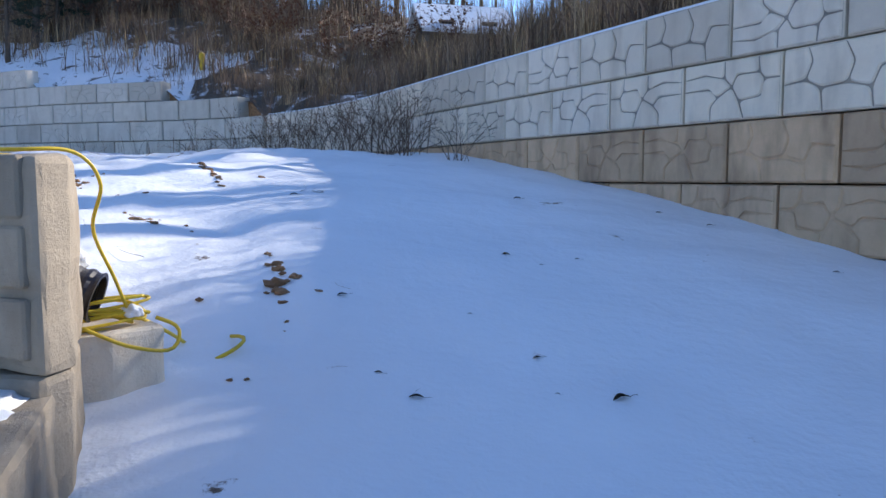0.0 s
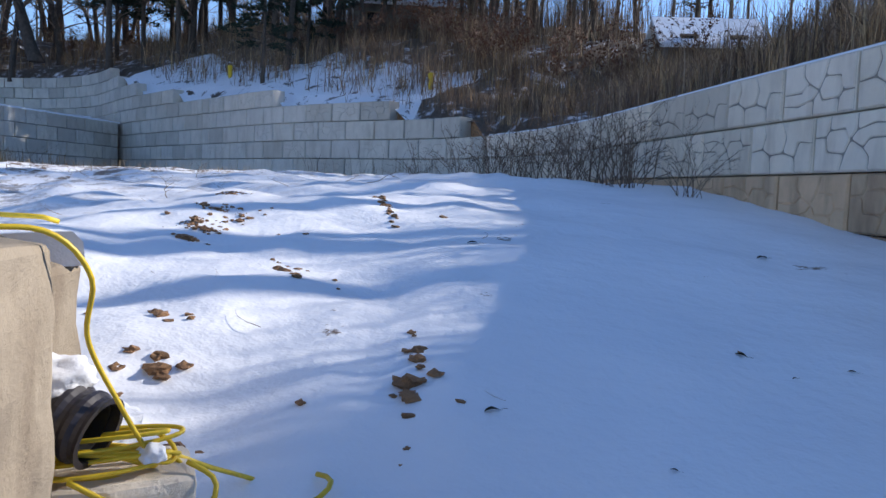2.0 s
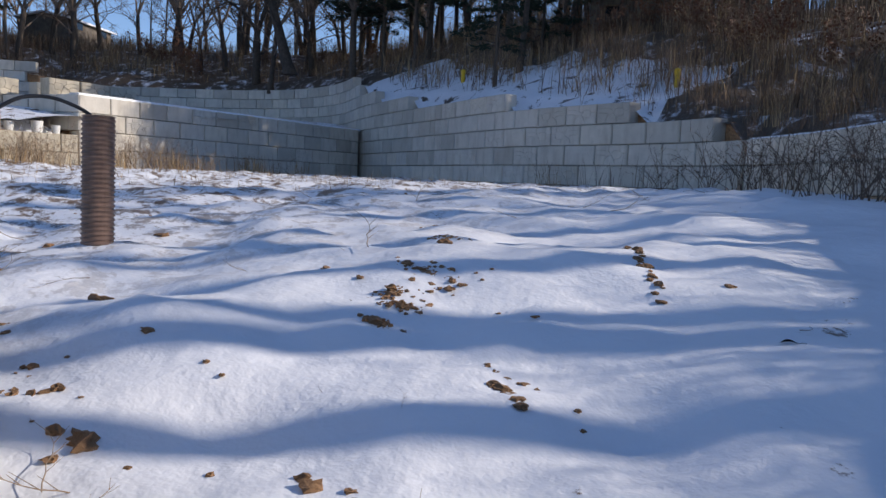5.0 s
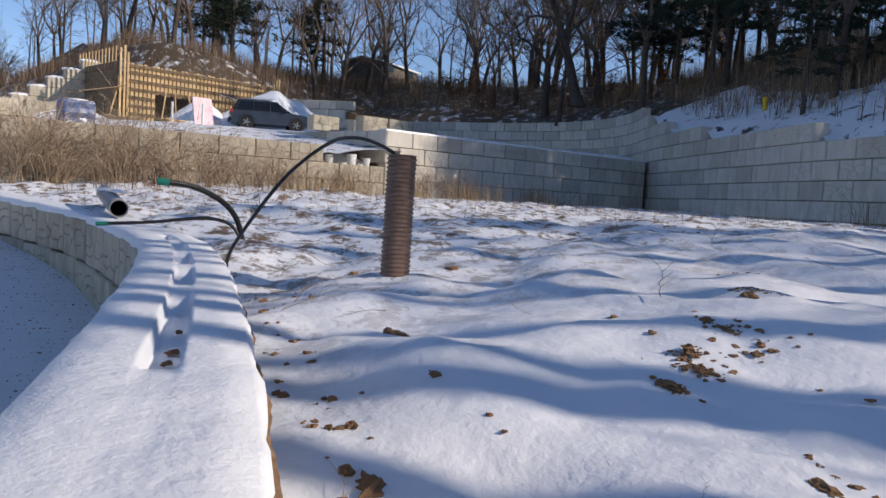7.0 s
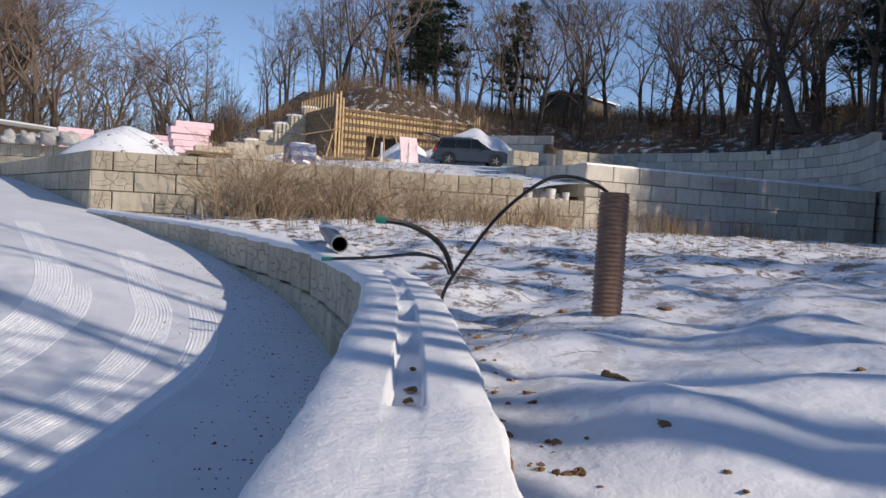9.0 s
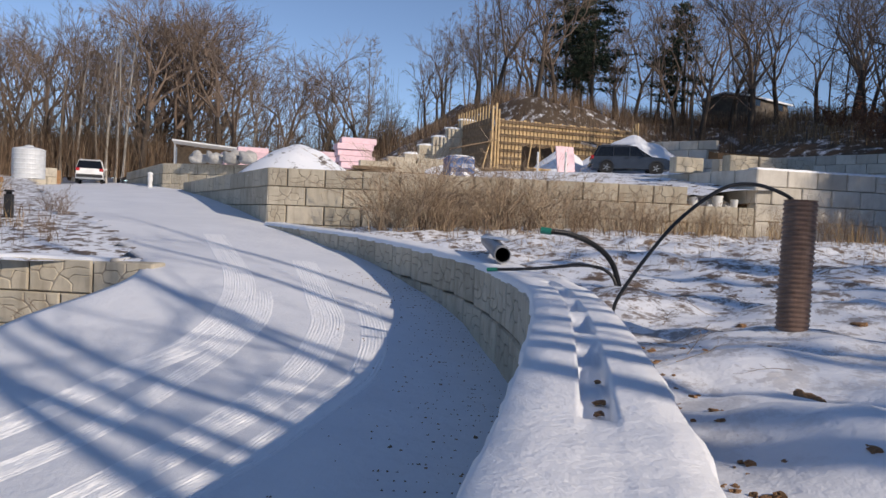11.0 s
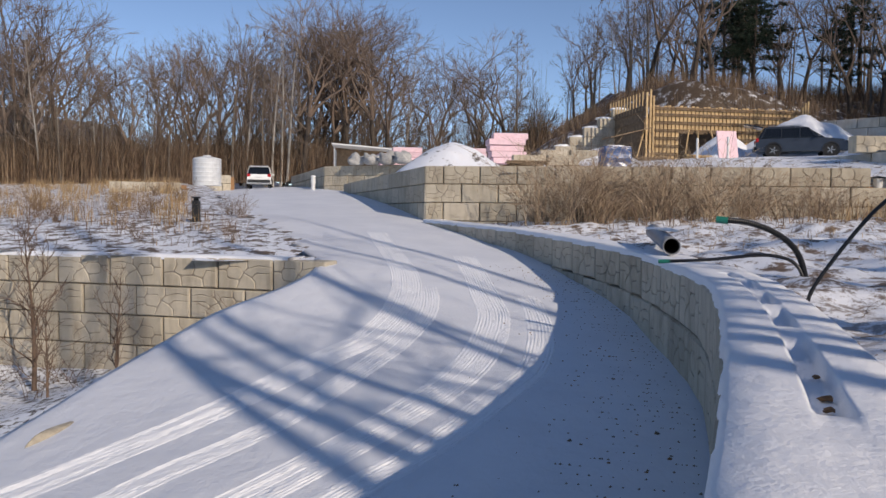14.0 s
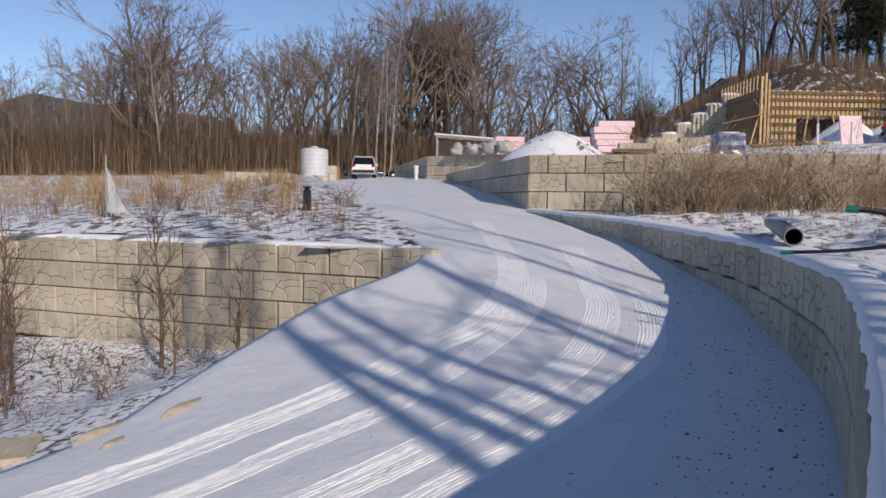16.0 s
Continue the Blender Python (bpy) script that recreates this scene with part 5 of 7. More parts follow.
def pipe_thing(name, label, category, a, b, outer, inner, mat, wave=0.0, rings=60, group=""):
    """An open pipe between two points: outer skin, inner skin and lips."""
    a, b = Vector(a), Vector(b)
    length = (b - a).length
    t = thing(name, label, category, group, Matrix.Translation(a) @ (b - a).to_track_quat("Z", "Y").to_matrix().to_4x4())
    prof = []
    for i in range(rings + 1):
        z = length * i / rings
        prof.append((outer + (wave if i % 4 in (0, 1) else -wave), z))
    inside_prof = [(inner, length), (inner, 0.0)]
    bm = lathe(prof + inside_prof, 28, caps=False)
    first_ring = bm.verts[:28]
    last_ring = bm.verts[-28:]
    bm.verts.ensure_lookup_table()
    n = len(bm.verts)
    for i in range(28):
        bm.faces.new((bm.verts[i], bm.verts[n - 28 + i], bm.verts[n - 28 + (i + 1) % 28], bm.verts[(i + 1) % 28]))
    part("pipe_wall", bm, mat, t, smooth=wave == 0)
    # added black sleeve: the shade inside the pipe, put in as colour
    part("pipe_bore", lathe([(inner - 0.004, 0.02), (inner - 0.004, length - 0.03), (inner - 0.012, length - 0.03), (inner - 0.012, 0.05)], 24), BLACK, t, "black sleeve painting the shade inside the pipe")
    return t


pipe_thing("riser_pipe", "brown corrugated plastic riser pipe standing in snow", "pipe", (-6.95, 6.63, 1.15), (-6.97, 6.66, 2.385), 0.135, 0.115, BROWN_PIPE, 0.0055, 120)
pipe_thing("drain_pipe", "dark corrugated drain pipe lying behind the block", "pipe", (-2.0, 3.02, 1.06), (-1.43, 3.10, 0.86), 0.105, 0.09, DRAIN, 0.004, 44)
pipe_thing("plastic_pipe", "grey plastic pipe lying on the bank, snow on top", "pipe", (-15.2, 5.62, 1.77), (-12.72, 5.36, 1.59), 0.135, 0.122, GREY_PVC, 0.0, 6)
snow_lump("snow_patch", "thin snow along the plastic pipe's top", (-14.0, 5.5, 1.825), (1.15, 0.06, 0.04), 2.0)


def hose(name, label, points, radius, mat, cap=None, wave=0.0, step=0.05, category="hose"):
    t = thing(name, label, category)
    pts = curve(points, step)
    part("hose_body", tube(pts, radius, 10, wave=wave), mat, t, smooth=wave == 0)
    if cap:
        d = (pts[0] - pts[4]).normalized()
        part("end_cap", tube([pts[0] + d * 0.01, pts[0] - d * 0.13], radius * 1.25, 12), cap, t, "green taped end", smooth=False)
    return t


hose("black_hose", "black plastic hose arching into the riser pipe", [(-7.36, 5.17, 1.2), (-7.35, 5.2, 1.45), (-7.27, 5.48, 1.92), (-7.21, 5.71, 2.21), (-7.12, 5.99, 2.45), (-7.07, 6.19, 2.51), (-7.01, 6.39, 2.48), (-6.96, 6.6, 2.36), (-6.95, 6.63, 2.1)], 0.0165, BLACK)
hose("corrugated_hose", "black corrugated hose with a green taped end", [(-10.49, 5.36, 2.02), (-10.32, 5.71, 1.98), (-10.18, 6.02, 1.83), (-10.09, 6.21, 1.59), (-10.04, 6.31, 1.15)], 0.036, BLACK, GREEN, 0.005, 0.012)
hose("thin_hose", "thin black hose lying over the wall, green end", [(-10.69, 4.71, 1.475), (-10.46, 5.25, 1.52), (-10.19, 5.85, 1.60), (-10.06, 6.15, 1.51), (-10.01, 6.28, 1.2)], 0.021, BLACK, GREEN)


def cable_coil():
    t = thing("cable_coil", "coil of yellow cable hanging from the wall's end", "cable")
    run = curve([(-2.15, 2.86, 1.46), (-1.9, 2.78, 1.455), (-1.55, 2.72, 1.455), (-1.385, 2.86, 1.45), (-1.335, 2.96, 1.33), (-1.40, 3.02, 1.15), (-1.36, 3.10, 0.95), (-1.35, 3.2, 0.79), (-1.38, 3.26, 0.745)], 0.03)
    part("hanging_cable", tube(run, 0.0075, 8), YELLOW, t, smooth=True)
    r = random.Random(5)
    for k in range(9):
        cx, cy = -1.50 + r.uniform(-0.03, 0.03), 3.15 + r.uniform(-0.03, 0.03)
        ra, rb, z = 0.22 + r.uniform(-0.05, 0.04), 0.045 + r.uniform(-0.02, 0.02), 0.742 + 0.011 * k
        turn = 0.55 + r.uniform(-0.15, 0.15)
        loop = []
        for i in range(41):
            a = 2 * math.pi * i / 40
            x, y = ra * math.cos(a), rb * math.sin(a)
            loop.append((cx + x * math.cos(turn) - y * math.sin(turn), cy + x * math.sin(turn) + y * math.cos(turn), z + 0.02 * math.sin(a + k) - 0.05 * max(0, math.cos(a + 0.3)) ** 3 * (k % 3 == 0)))
        part("loop", tube(loop, 0.0072, 8), YELLOW, t, smooth=True)
    tail = curve([(-1.52, 3.22, 0.76), (-1.38, 3.30, 0.75), (-1.30, 3.45, 0.66), (-1.268, 3.676, 0.54), (-1.26, 3.70, 0.50)], 0.03)
    part("cable_tail", tube(tail, 0.0085, 8), YELLOW, t, smooth=True)
    back = curve([(-1.45, 3.0, 0.75), (-1.30, 3.08, 0.66), (-1.17, 3.20, 0.62), (-1.16, 3.27, 0.70), (-1.28, 3.26, 0.76)], 0.03)
    part("cable_tail", tube(back, 0.0085, 8), YELLOW, t, smooth=True)


cable_coil()
hose("cable_piece", "short curved piece of yellow cable in the snow", [(-1.075, 3.511, 0.50), (-1.0, 3.60, 0.535), (-0.985, 3.70, 0.56), (-1.047, 3.767, 0.56), (-1.09, 3.77, 0.555)], 0.0095, YELLOW, category="cable")
hose("cable_piece", "yellow cable lying over the snowy block", [(-2.12, 3.28, 1.46), (-2.0, 3.30, 1.455), (-1.88, 3.36, 1.45), (-1.84, 3.42, 1.42)], 0.0085, YELLOW, category="cable")


# ---- clods, stones and twigs on the snow ----
def clod_mesh(seed, flat):
    bm = bmesh.new()
    bmesh.ops.create_icosphere(bm, subdivisions=2, radius=1.0)
    for v in bm.verts:
        k = 1 + 0.75 * noise.noise(v.co * 1.7 + Vector((seed * 3.1, 0, seed))) + 0.5 * noise.noise(v.co * 4.5 + Vector((seed, 7, 0)))
        v.co = Vector((v.co.x * k, v.co.y * k * 0.8, v.co.z * k * flat))
    return of_bm("clod", bm, CLOD)


CLODS = [clod_mesh(i + 1, f) for i, f in enumerate((0.5, 0.4, 0.6, 0.3))]
crng = random.Random(21)


def clod(x, y, size, z=None):
    ob = new("soil_clod", CLODS[crng.randrange(4)])
    ob.matrix_world = Matrix.Translation((x, y, (plot_height(x, y) if z is None else z) - size * 0.02)) @ Matrix.Rotation(crng.uniform(0, 6.28), 4, "Z") @ Matrix.Scale(size * 0.8, 4)
    return tagged(ob, "brown clod of frozen soil lying in snow", "soil clod", "soil clods on the snow")


for x, y, size in [(-2.29, 5.69, 0.06), (-2.24, 5.66, 0.05), (-2.18, 5.62, 0.055), (-2.12, 5.56, 0.05), (-3.17, 5.89, 0.06), (-2.9, 5.98, 0.035), (-2.78, 6.49, 0.035), (-2.52, 6.43, 0.03), (-3.28, 4.99, 0.02), (-3.4, 5.0, 0.022),
                   (-3.89, 5.02, 0.02), (-4.4, 4.45, 0.04), (-5.09, 4.67, 0.04), (-4.92, 4.82, 0.035), (-5.07, 5.49, 0.07), (-3.43, 4.34, 0.04), (-3.35, 4.39, 0.07), (-3.3, 4.25, 0.04), (-1.88, 5.63, 0.025),
                   (-0.96, 3.33, 0.022), (-0.89, 3.36, 0.018), (-0.95, 4.41, 0.06), (-0.92, 4.30, 0.04), (-0.95, 4.55, 0.035), (-0.87, 4.15, 0.025), (-0.86, 4.06, 0.02), (-0.74, 4.45, 0.03), (-1.0, 4.66, 0.025), (-1.14, 4.97, 0.02),
                   (-2.435, 4.673, 0.06), (-2.35, 4.62, 0.045), (-2.5, 4.7, 0.04), (-2.3, 4.72, 0.03), (-1.696, 3.798, 0.05), (-1.58, 3.80, 0.035), (-1.81, 7.56, 0.045), (0.72, 13.6, 0.14), (0.46, 5.57, 0.025)]:
    clod(x, y, size)
for x, y, turn, long, wide in ((-3.36, 6.22, 0.9, 0.2, 0.06), (-3.2, 6.12, 0.5, 0.13, 0.05), (-3.44, 6.7, 0.2, 0.2, 0.06), (-3.15, 5.9, 0.4, 0.1, 0.05), (-4.9, 8.9, 0.3, 0.16, 0.06), (-4.0, 7.75, 0.2, 0.2, 0.06)):
    verts, faces = [], []
    for k in range(70):
        u, v = crng.gauss(0, 0.45) * long, crng.gauss(0, 0.45) * wide
        px, py = x + u * math.cos(turn) - v * math.sin(turn), y + u * math.sin(turn) + v * math.cos(turn)
        size = crng.uniform(0.005, 0.019)
        src = CLODS[k % 4]
        n0 = len(verts)
        m = Matrix.Translation((px, py, plot_height(px, py) - size * 0.1)) @ Matrix.Rotation(crng.uniform(0, 6), 4, "Z") @ Matrix.Scale(size, 4)
        verts += [m @ w.co for w in src.vertices]
        faces += [tuple(n0 + a for a in f.vertices) for f in src.polygons]
    tagged(new("soil_patch", mesh_of("soil_patch", verts, faces, CLOD)), "crumbled brown soil showing through the snow", "soil patch", "bare soil patches", kind="stuff")
for k in range(16):
    a, d = crng.uniform(0, 6.28), abs(crng.gauss(0, 0.15))
    clod(-3.32 + d * math.cos(a) * 1.5, 6.2 + d * math.sin(a), crng.uniform(0.015, 0.045))
for k in range(11):
    a, d = crng.uniform(0, 6.28), abs(crng.gauss(0, 0.2))
    clod(-3.44 + d * math.cos(a), 6.75 + d * math.sin(a), crng.uniform(0.015, 0.05))
for k in range(14):
    clod(-3.15 + crng.gauss(0, 0.12), 6.66 + crng.gauss(0, 0.1), crng.uniform(0.015, 0.045))
for k in range(24):
    t = k / 23
    clod(-2.66 + 0.58 * t + crng.gauss(0, 0.015), 8.14 - 1.0 * t + crng.gauss(0, 0.02), crng.uniform(0.02, 0.045))
for k in range(10):
    t = k / 9
    clod(-2.45 + 0.45 * t + crng.gauss(0, 0.02), 5.85 - 0.1 * t + crng.gauss(0, 0.02), crng.uniform(0.012, 0.03))
for k in range(120):
    x, y = min(crng.uniform(-20, -1.6), crng.uniform(-20, -1.6)), crng.uniform(5, 20)
    if y > 5.3 - 0.25 * (x + 4):
        clod(x, y, crng.uniform(0.008, 0.03) * (1 + max(0, y - 8) * 0.09))
for k in range(50):
    x, y = -10.5 + crng.gauss(0, 2.6), 3.9 + crng.gauss(0, 0.6)
    if y < 4.6:
        clod(x, y, crng.uniform(0.012, 0.028), road_height(x, y))

for k in range(46):
    t = crng.uniform(0, 1) ** 1.3
    x, y = -2.75 - 4.6 * t + crng.gauss(0, 0.05), 3.98 + 1.35 * t + abs(crng.gauss(0, 0.22))
    clod(x, y, crng.uniform(0.012, 0.04))
for x, y, size in ((-3.72, 3.73, 0.03), (-3.9, 3.80, 0.035), (-4.3, 3.93, 0.02), (-5.1, 4.17, 0.03), (-5.6, 4.32, 0.025)):
    clod(x, y, size, 1.355)


for x, y, size in ((-1.17, 5.02, 0.03), (-1.07, 4.84, 0.05), (-1.12, 4.80, 0.03), (-1.04, 4.74, 0.055), (-1.02, 4.54, 0.085), (-0.98, 4.45, 0.06), (-1.05, 4.46, 0.035), (-0.91, 4.63, 0.05), (-2.28, 4.26, 0.05), (-2.1, 4.22, 0.085), (-2.15, 4.28, 0.05),
                   (-2.05, 4.18, 0.05), (-2.01, 4.29, 0.05), (-2.26, 4.14, 0.05), (-2.13, 3.99, 0.05), (-1.36, 4.18, 0.03), (-2.25, 4.67, 0.025), (-5.02, 5.5, 0.06), (-4.95, 5.52, 0.05), (-4.24, 6.65, 0.045), (-4.84, 4.81, 0.04), (-5.01, 4.68, 0.035),
                   (-3.85, 5.01, 0.035), (-4.34, 4.46, 0.04), (-7.69, 6.6, 0.07), (-7.2, 7.46, 0.09), (-3.31, 4.38, 0.08), (-3.44, 4.34, 0.045), (-2.75, 6.45, 0.035), (-3.92, 7.61, 0.06), (-3.85, 7.55, 0.05), (-2.34, 5.7, 0.045), (-2.27, 5.69, 0.04), (-2.17, 5.63, 0.05)):
    clod(x, y, size)


def leaf_mesh():
    """A withered leaf, curled along its rib, with a stalk."""
    bm = bmesh.new()
    rows = []
    for i in range(9):
        u = i / 8
        w = 0.17 * math.sin(math.pi * u) ** 0.8 + 0.004
        rows.append([bm.verts.new((u - 0.5, w * v, 0.10 * math.sin(math.pi * u) + 0.10 * abs(v) * math.sin(math.pi * u))) for v in (-1, -0.5, 0, 0.5, 1)])
    for a, b in zip(rows, rows[1:]):
        for k in range(4):
            bm.faces.new((a[k], a[k + 1], b[k + 1], b[k]))
    bmesh.ops.solidify(bm, geom=bm.faces[:], thickness=0.012)
    tube([(0.48, 0, 0.01), (0.7, 0.03, 0.05), (0.95, 0.02, 0.03)], 0.012, 5, bm)
    return of_bm("leaf", bm, DARK_LEAF, True)


LEAF = leaf_mesh()
LEAF_SPOTS = [(0.81, 3.35, 0.11), (-0.12, 3.3, 0.075), (0.48, 3.77, 0.06), (0.46, 5.53, 0.08), (0.99, 5.56, 0.05), (-0.6, 4.46, 0.08), (0.7, 5.35, 0.04), (0.52, 3.36, 0.03), (0.15, 4.25, 0.035), (-0.31, 3.54, 0.05), (2.23, 7.84, 0.08), (2.58, 7.31, 0.07), (0.78, 7.96, 0.12), (-1.34, 6.82, 0.09), (2.99, 5.71, 0.06)]
for x, y, size in LEAF_SPOTS:
    ob = new("leaf", LEAF)
    ob.matrix_world = Matrix.Translation((x, y, plot_height(x, y) + 0.002)) @ Matrix.Rotation(crng.uniform(-0.8, 0.8), 4, "Z") @ Matrix.Scale(size, 4)
    tagged(ob, "dark withered leaf lying on the snow", "leaf", "withered leaves on the snow")


def twig_mesh(seed, forks):
    r = random.Random(seed)
    verts, faces = [], []
    p, d = Vector((-0.5, 0, 0.02)), Vector((1, 0, 0.1))
    start = None
    for i in range(6):
        ring = len(verts)
        d = (d + Vector((0, r.gauss(0, 0.25), r.gauss(0, 0.12)))).normalized()
        q = p + d / 6
        limb(verts, faces, p, q, 0.009 - 0.001 * i, 0.008 - 0.001 * i, 5)
        if i > 0 and r.random() < forks:
            e = (d + Vector((0, r.choice((-1, 1)) * 0.9, 0.35))).normalized()
            k = len(verts)
            limb(verts, faces, q, q + e * r.uniform(0.15, 0.35), 0.005, 0.002, 4)
            faces.append((k - 1, k, k + 1))
        if start is not None:
            faces += [(start + j, start + (j + 1) % 5, ring + (j + 1) % 5, ring + j) for j in range(5)]
        start = ring + 5
        p = q
    return mesh_of("twig", verts, faces, BRUSH)


TWIGS = [twig_mesh(i, f) for i, f in ((1, 0.0), (2, 0.5), (3, 0.8), (4, 0.6))]


def twig(x, y, size, kind, turn=None):
    ob = new("twig", TWIGS[kind])
    ob.matrix_world = Matrix.Translation((x, y, plot_height(x, y))) @ Matrix.Rotation(crng.uniform(0, 6.28) if turn is None else turn, 4, "Z") @ Matrix.Scale(size, 4)
    return tagged(ob, "small brown twig lying on the snow", "twig", "twigs on the snow")


for x, y, size, kind in [(-2.0, 4.78, 0.25, 0), (-0.12, 3.32, 0.09, 0), (0.83, 3.42, 0.16, 1), (0.5, 3.83, 0.13, 1), (-0.61, 4.55, 0.1, 2), (0.3, 6.9, 0.2, 1), (-1.3, 7.0, 0.25, 0), (-2.5, 5.25, 0.1, 2), (-0.5, 3.6, 0.1, 1),
                         (-3.25, 4.2, 0.3, 2), (-2.9, 4.15, 0.25, 3), (-3.1, 4.1, 0.35, 2), (-2.9, 5.2, 0.08, 0), (-6.3, 5.4, 0.45, 3), (-5.9, 5.25, 0.35, 2), (-7.0, 5.7, 0.5, 3), (-8.0, 6.0, 0.5, 2), (-6.6, 5.6, 0.4, 2), (-7.4, 6.2, 0.4, 1), (-8.6, 6.6, 0.5, 3), (-5.6, 5.6, 0.3, 1)]:
    twig(x, y, size, kind)
for k in range(90):
    x, y = crng.uniform(-19, -3), crng.uniform(6, 18)
    twig(x, y, crng.uniform(0.1, 0.6), crng.randrange(4))


# ---- shrubs ----
def shrub(name, label, seed, height, stems, mat, group, leaves=0, arch=0.16):
    """A leafless shrub: thin canes that rise, arch over and branch into finer twigs."""
    r = random.Random(seed)
    verts, faces = [], []
    lv, lf = [], []
    for k in range(stems):
        a = r.uniform(0, 6.28)
        open_out = abs(r.gauss(0, 0.45))
        d = Vector((math.cos(a) * open_out, math.sin(a) * open_out, 1)).normalized()
        p = Vector((r.gauss(0, 0.10), r.gauss(0, 0.10), -0.05))
        ln = height * r.uniform(0.55, 1.15)
        for i in range(6):
            d = (d + Vector((r.gauss(0, 0.13) + math.cos(a) * arch * 0.5, r.gauss(0, 0.13) + math.sin(a) * arch * 0.5, r.gauss(-arch * (i / 5), 0.08)))).normalized()
            q = p + d * ln / 6
            limb(verts, faces, p, q, 0.008 * (1 - i / 7), 0.008 * (1 - (i + 1) / 7), 3)
            for _ in range(2 if i else 0):
                e = (d + Vector((r.gauss(0, 0.5), r.gauss(0, 0.5), r.gauss(0.1, 0.3)))).normalized()
                size = ln * r.uniform(0.10, 0.30)
                shoot(r, verts, faces, q, e, size, 0.0042)
                f = q + e * size
                g = (e + Vector((r.gauss(0, 0.6), r.gauss(0, 0.6), r.gauss(0, 0.4)))).normalized()
                shoot(r, verts, faces, q.lerp(f, 0.5), g, size * 0.6, 0.003)
                for _ in range(leaves):
                    c = q.lerp(f, r.uniform(0.3, 1)) + Vector((r.gauss(0, 0.03), r.gauss(0, 0.03), r.gauss(0, 0.03)))
                    u = Vector((r.gauss(0, 1), r.gauss(0, 1), r.gauss(0, 1))).normalized() * 0.04
                    w = u.orthogonal().normalized() * 0.025
                    j = len(lv)
                    lv.extend((c - w, c + u, c + w, c - u))
                    lf.append((j, j + 1, j + 2, j + 3))
            p = q
    t = thing(name, label, "shrub", group)
    part("bush", mesh_of("bush", verts, faces, mat), None, t)
    if leaves:
        part("withered_leaves", mesh_of("withered_leaves", lv, lf, LEAVES), None, t, "rust-brown withered leaves")
    return t


def plant(base, spots):
    for i, (x, y, z, size) in enumerate(spots):
        m = place(x, y, z, crng.uniform(0, 6.28), size)
        if i == 0:
            base.matrix_basis = m
        else:
            copy_at(base, m)


thick = [(crng.uniform(-25.8, -22.2), crng.uniform(3.9, 9.6), crng.uniform(0.95, 1.7)) for _ in range(32)] + [(crng.uniform(-25.9, -22.5), crng.uniform(9.5, 15), crng.uniform(0.6, 1.2)) for _ in range(13)] + [(crng.uniform(-25.9, -23.5), crng.uniform(14, 22), crng.uniform(0.5, 0.9)) for _ in range(14)]
A_SHRUBS = [shrub("bare_shrub", "tangled leafless shrub before the sunlit wall", 30 + i, 1.6, 24, CANES, "shrubs before the sunlit wall") for i in range(3)]
for i in range(3):
    plant(A_SHRUBS[i], [(x, y, plot_height(x, y), s) for x, y, s in thick[i::3]])
D_SHRUB = shrub("dark_shrub", "dark leafless shrub at the stained wall's foot", 36, 1.3, 16, BARK_RED, "shrubs at the stained wall's foot")
plant(D_SHRUB, [(x, y, plot_height(x, y), s) for x, y, s in [(-0.6, 13.2, 1.1), (-1.2, 14.6, 1.5), (-1.9, 16.0, 1.3), (-2.8, 17.6, 1.5), (-3.6, 19.2, 1.4), (-4.8, 20.6, 1.3), (-6.0, 22.0, 1.2), (-7.6, 23.2, 1.0), (0.2, 12.0, 0.8), (-2.2, 16.8, 1.3), (-0.8, 14.0, 1.3), (-4.2, 19.9, 1.2)]])
L_SHRUB = shrub("leafy_shrub", "shrub with rust-brown withered leaves on the bank", 37, 1.5, 14, BARK_RED, "leafy shrubs on the bank", 3)
plant(L_SHRUB, [(x, y, hill_height(x, y), s) for x, y, s in [(-6, 30, 1.5), (-4.5, 29, 1.4), (-3, 30.5, 1.6), (-8, 31.5, 1.3), (0.5, 27, 1.3), (-12, 34, 1.3), (-1.5, 27.5, 1.2), (-20, 38, 1.2), (-36, 45, 1.6), (-41, 45, 1.8), (-45, 43, 1.7), (-9.5, 32.5, 1.5), (-11, 33.5, 1.6), (-13.5, 33.0, 1.3), (-16, 35.5, 1.5), (-7, 29.5, 1.2), (-18.5, 36, 1.4), (-51, 38, 2.2), (-50, 39.5, 2.4), (-47, 38.5, 1.8), (-2, 26.0, 1.1)]])
B_SHRUB = shrub("bare_shrub", "brown leafless shrub on the wooded bank", 39, 1.5, 15, BRUSH, "shrubs of the wooded bank")
bank_spots = []
while len(bank_spots) < 70:
    x, y = crng.uniform(-50, 8), crng.uniform(8, 52)
    if inside(x, y, HILL_POLY) and 2.2 < run_at(x, y)[1] < 13:
        bank_spots.append((x, y, hill_height(x, y), crng.uniform(0.7, 1.4)))
for k in range(30):
    across, deep = crng.uniform(3.9, 8.2), crng.uniform(1.3, 4.2)
    x, y = -0.64 * across + 0.77 * (7.4 + deep), 0.77 * across + 0.64 * (7.4 + deep)
    bank_spots.append((x, y, hill_height(x, y), crng.uniform(0.65, 1.0)))
plant(B_SHRUB, bank_spots)


F_SHRUB = shrub("weed_clump", "brown dead weed clump in the snowy field", 41, 0.8, 20, BRUSH, "weed clumps in the field")
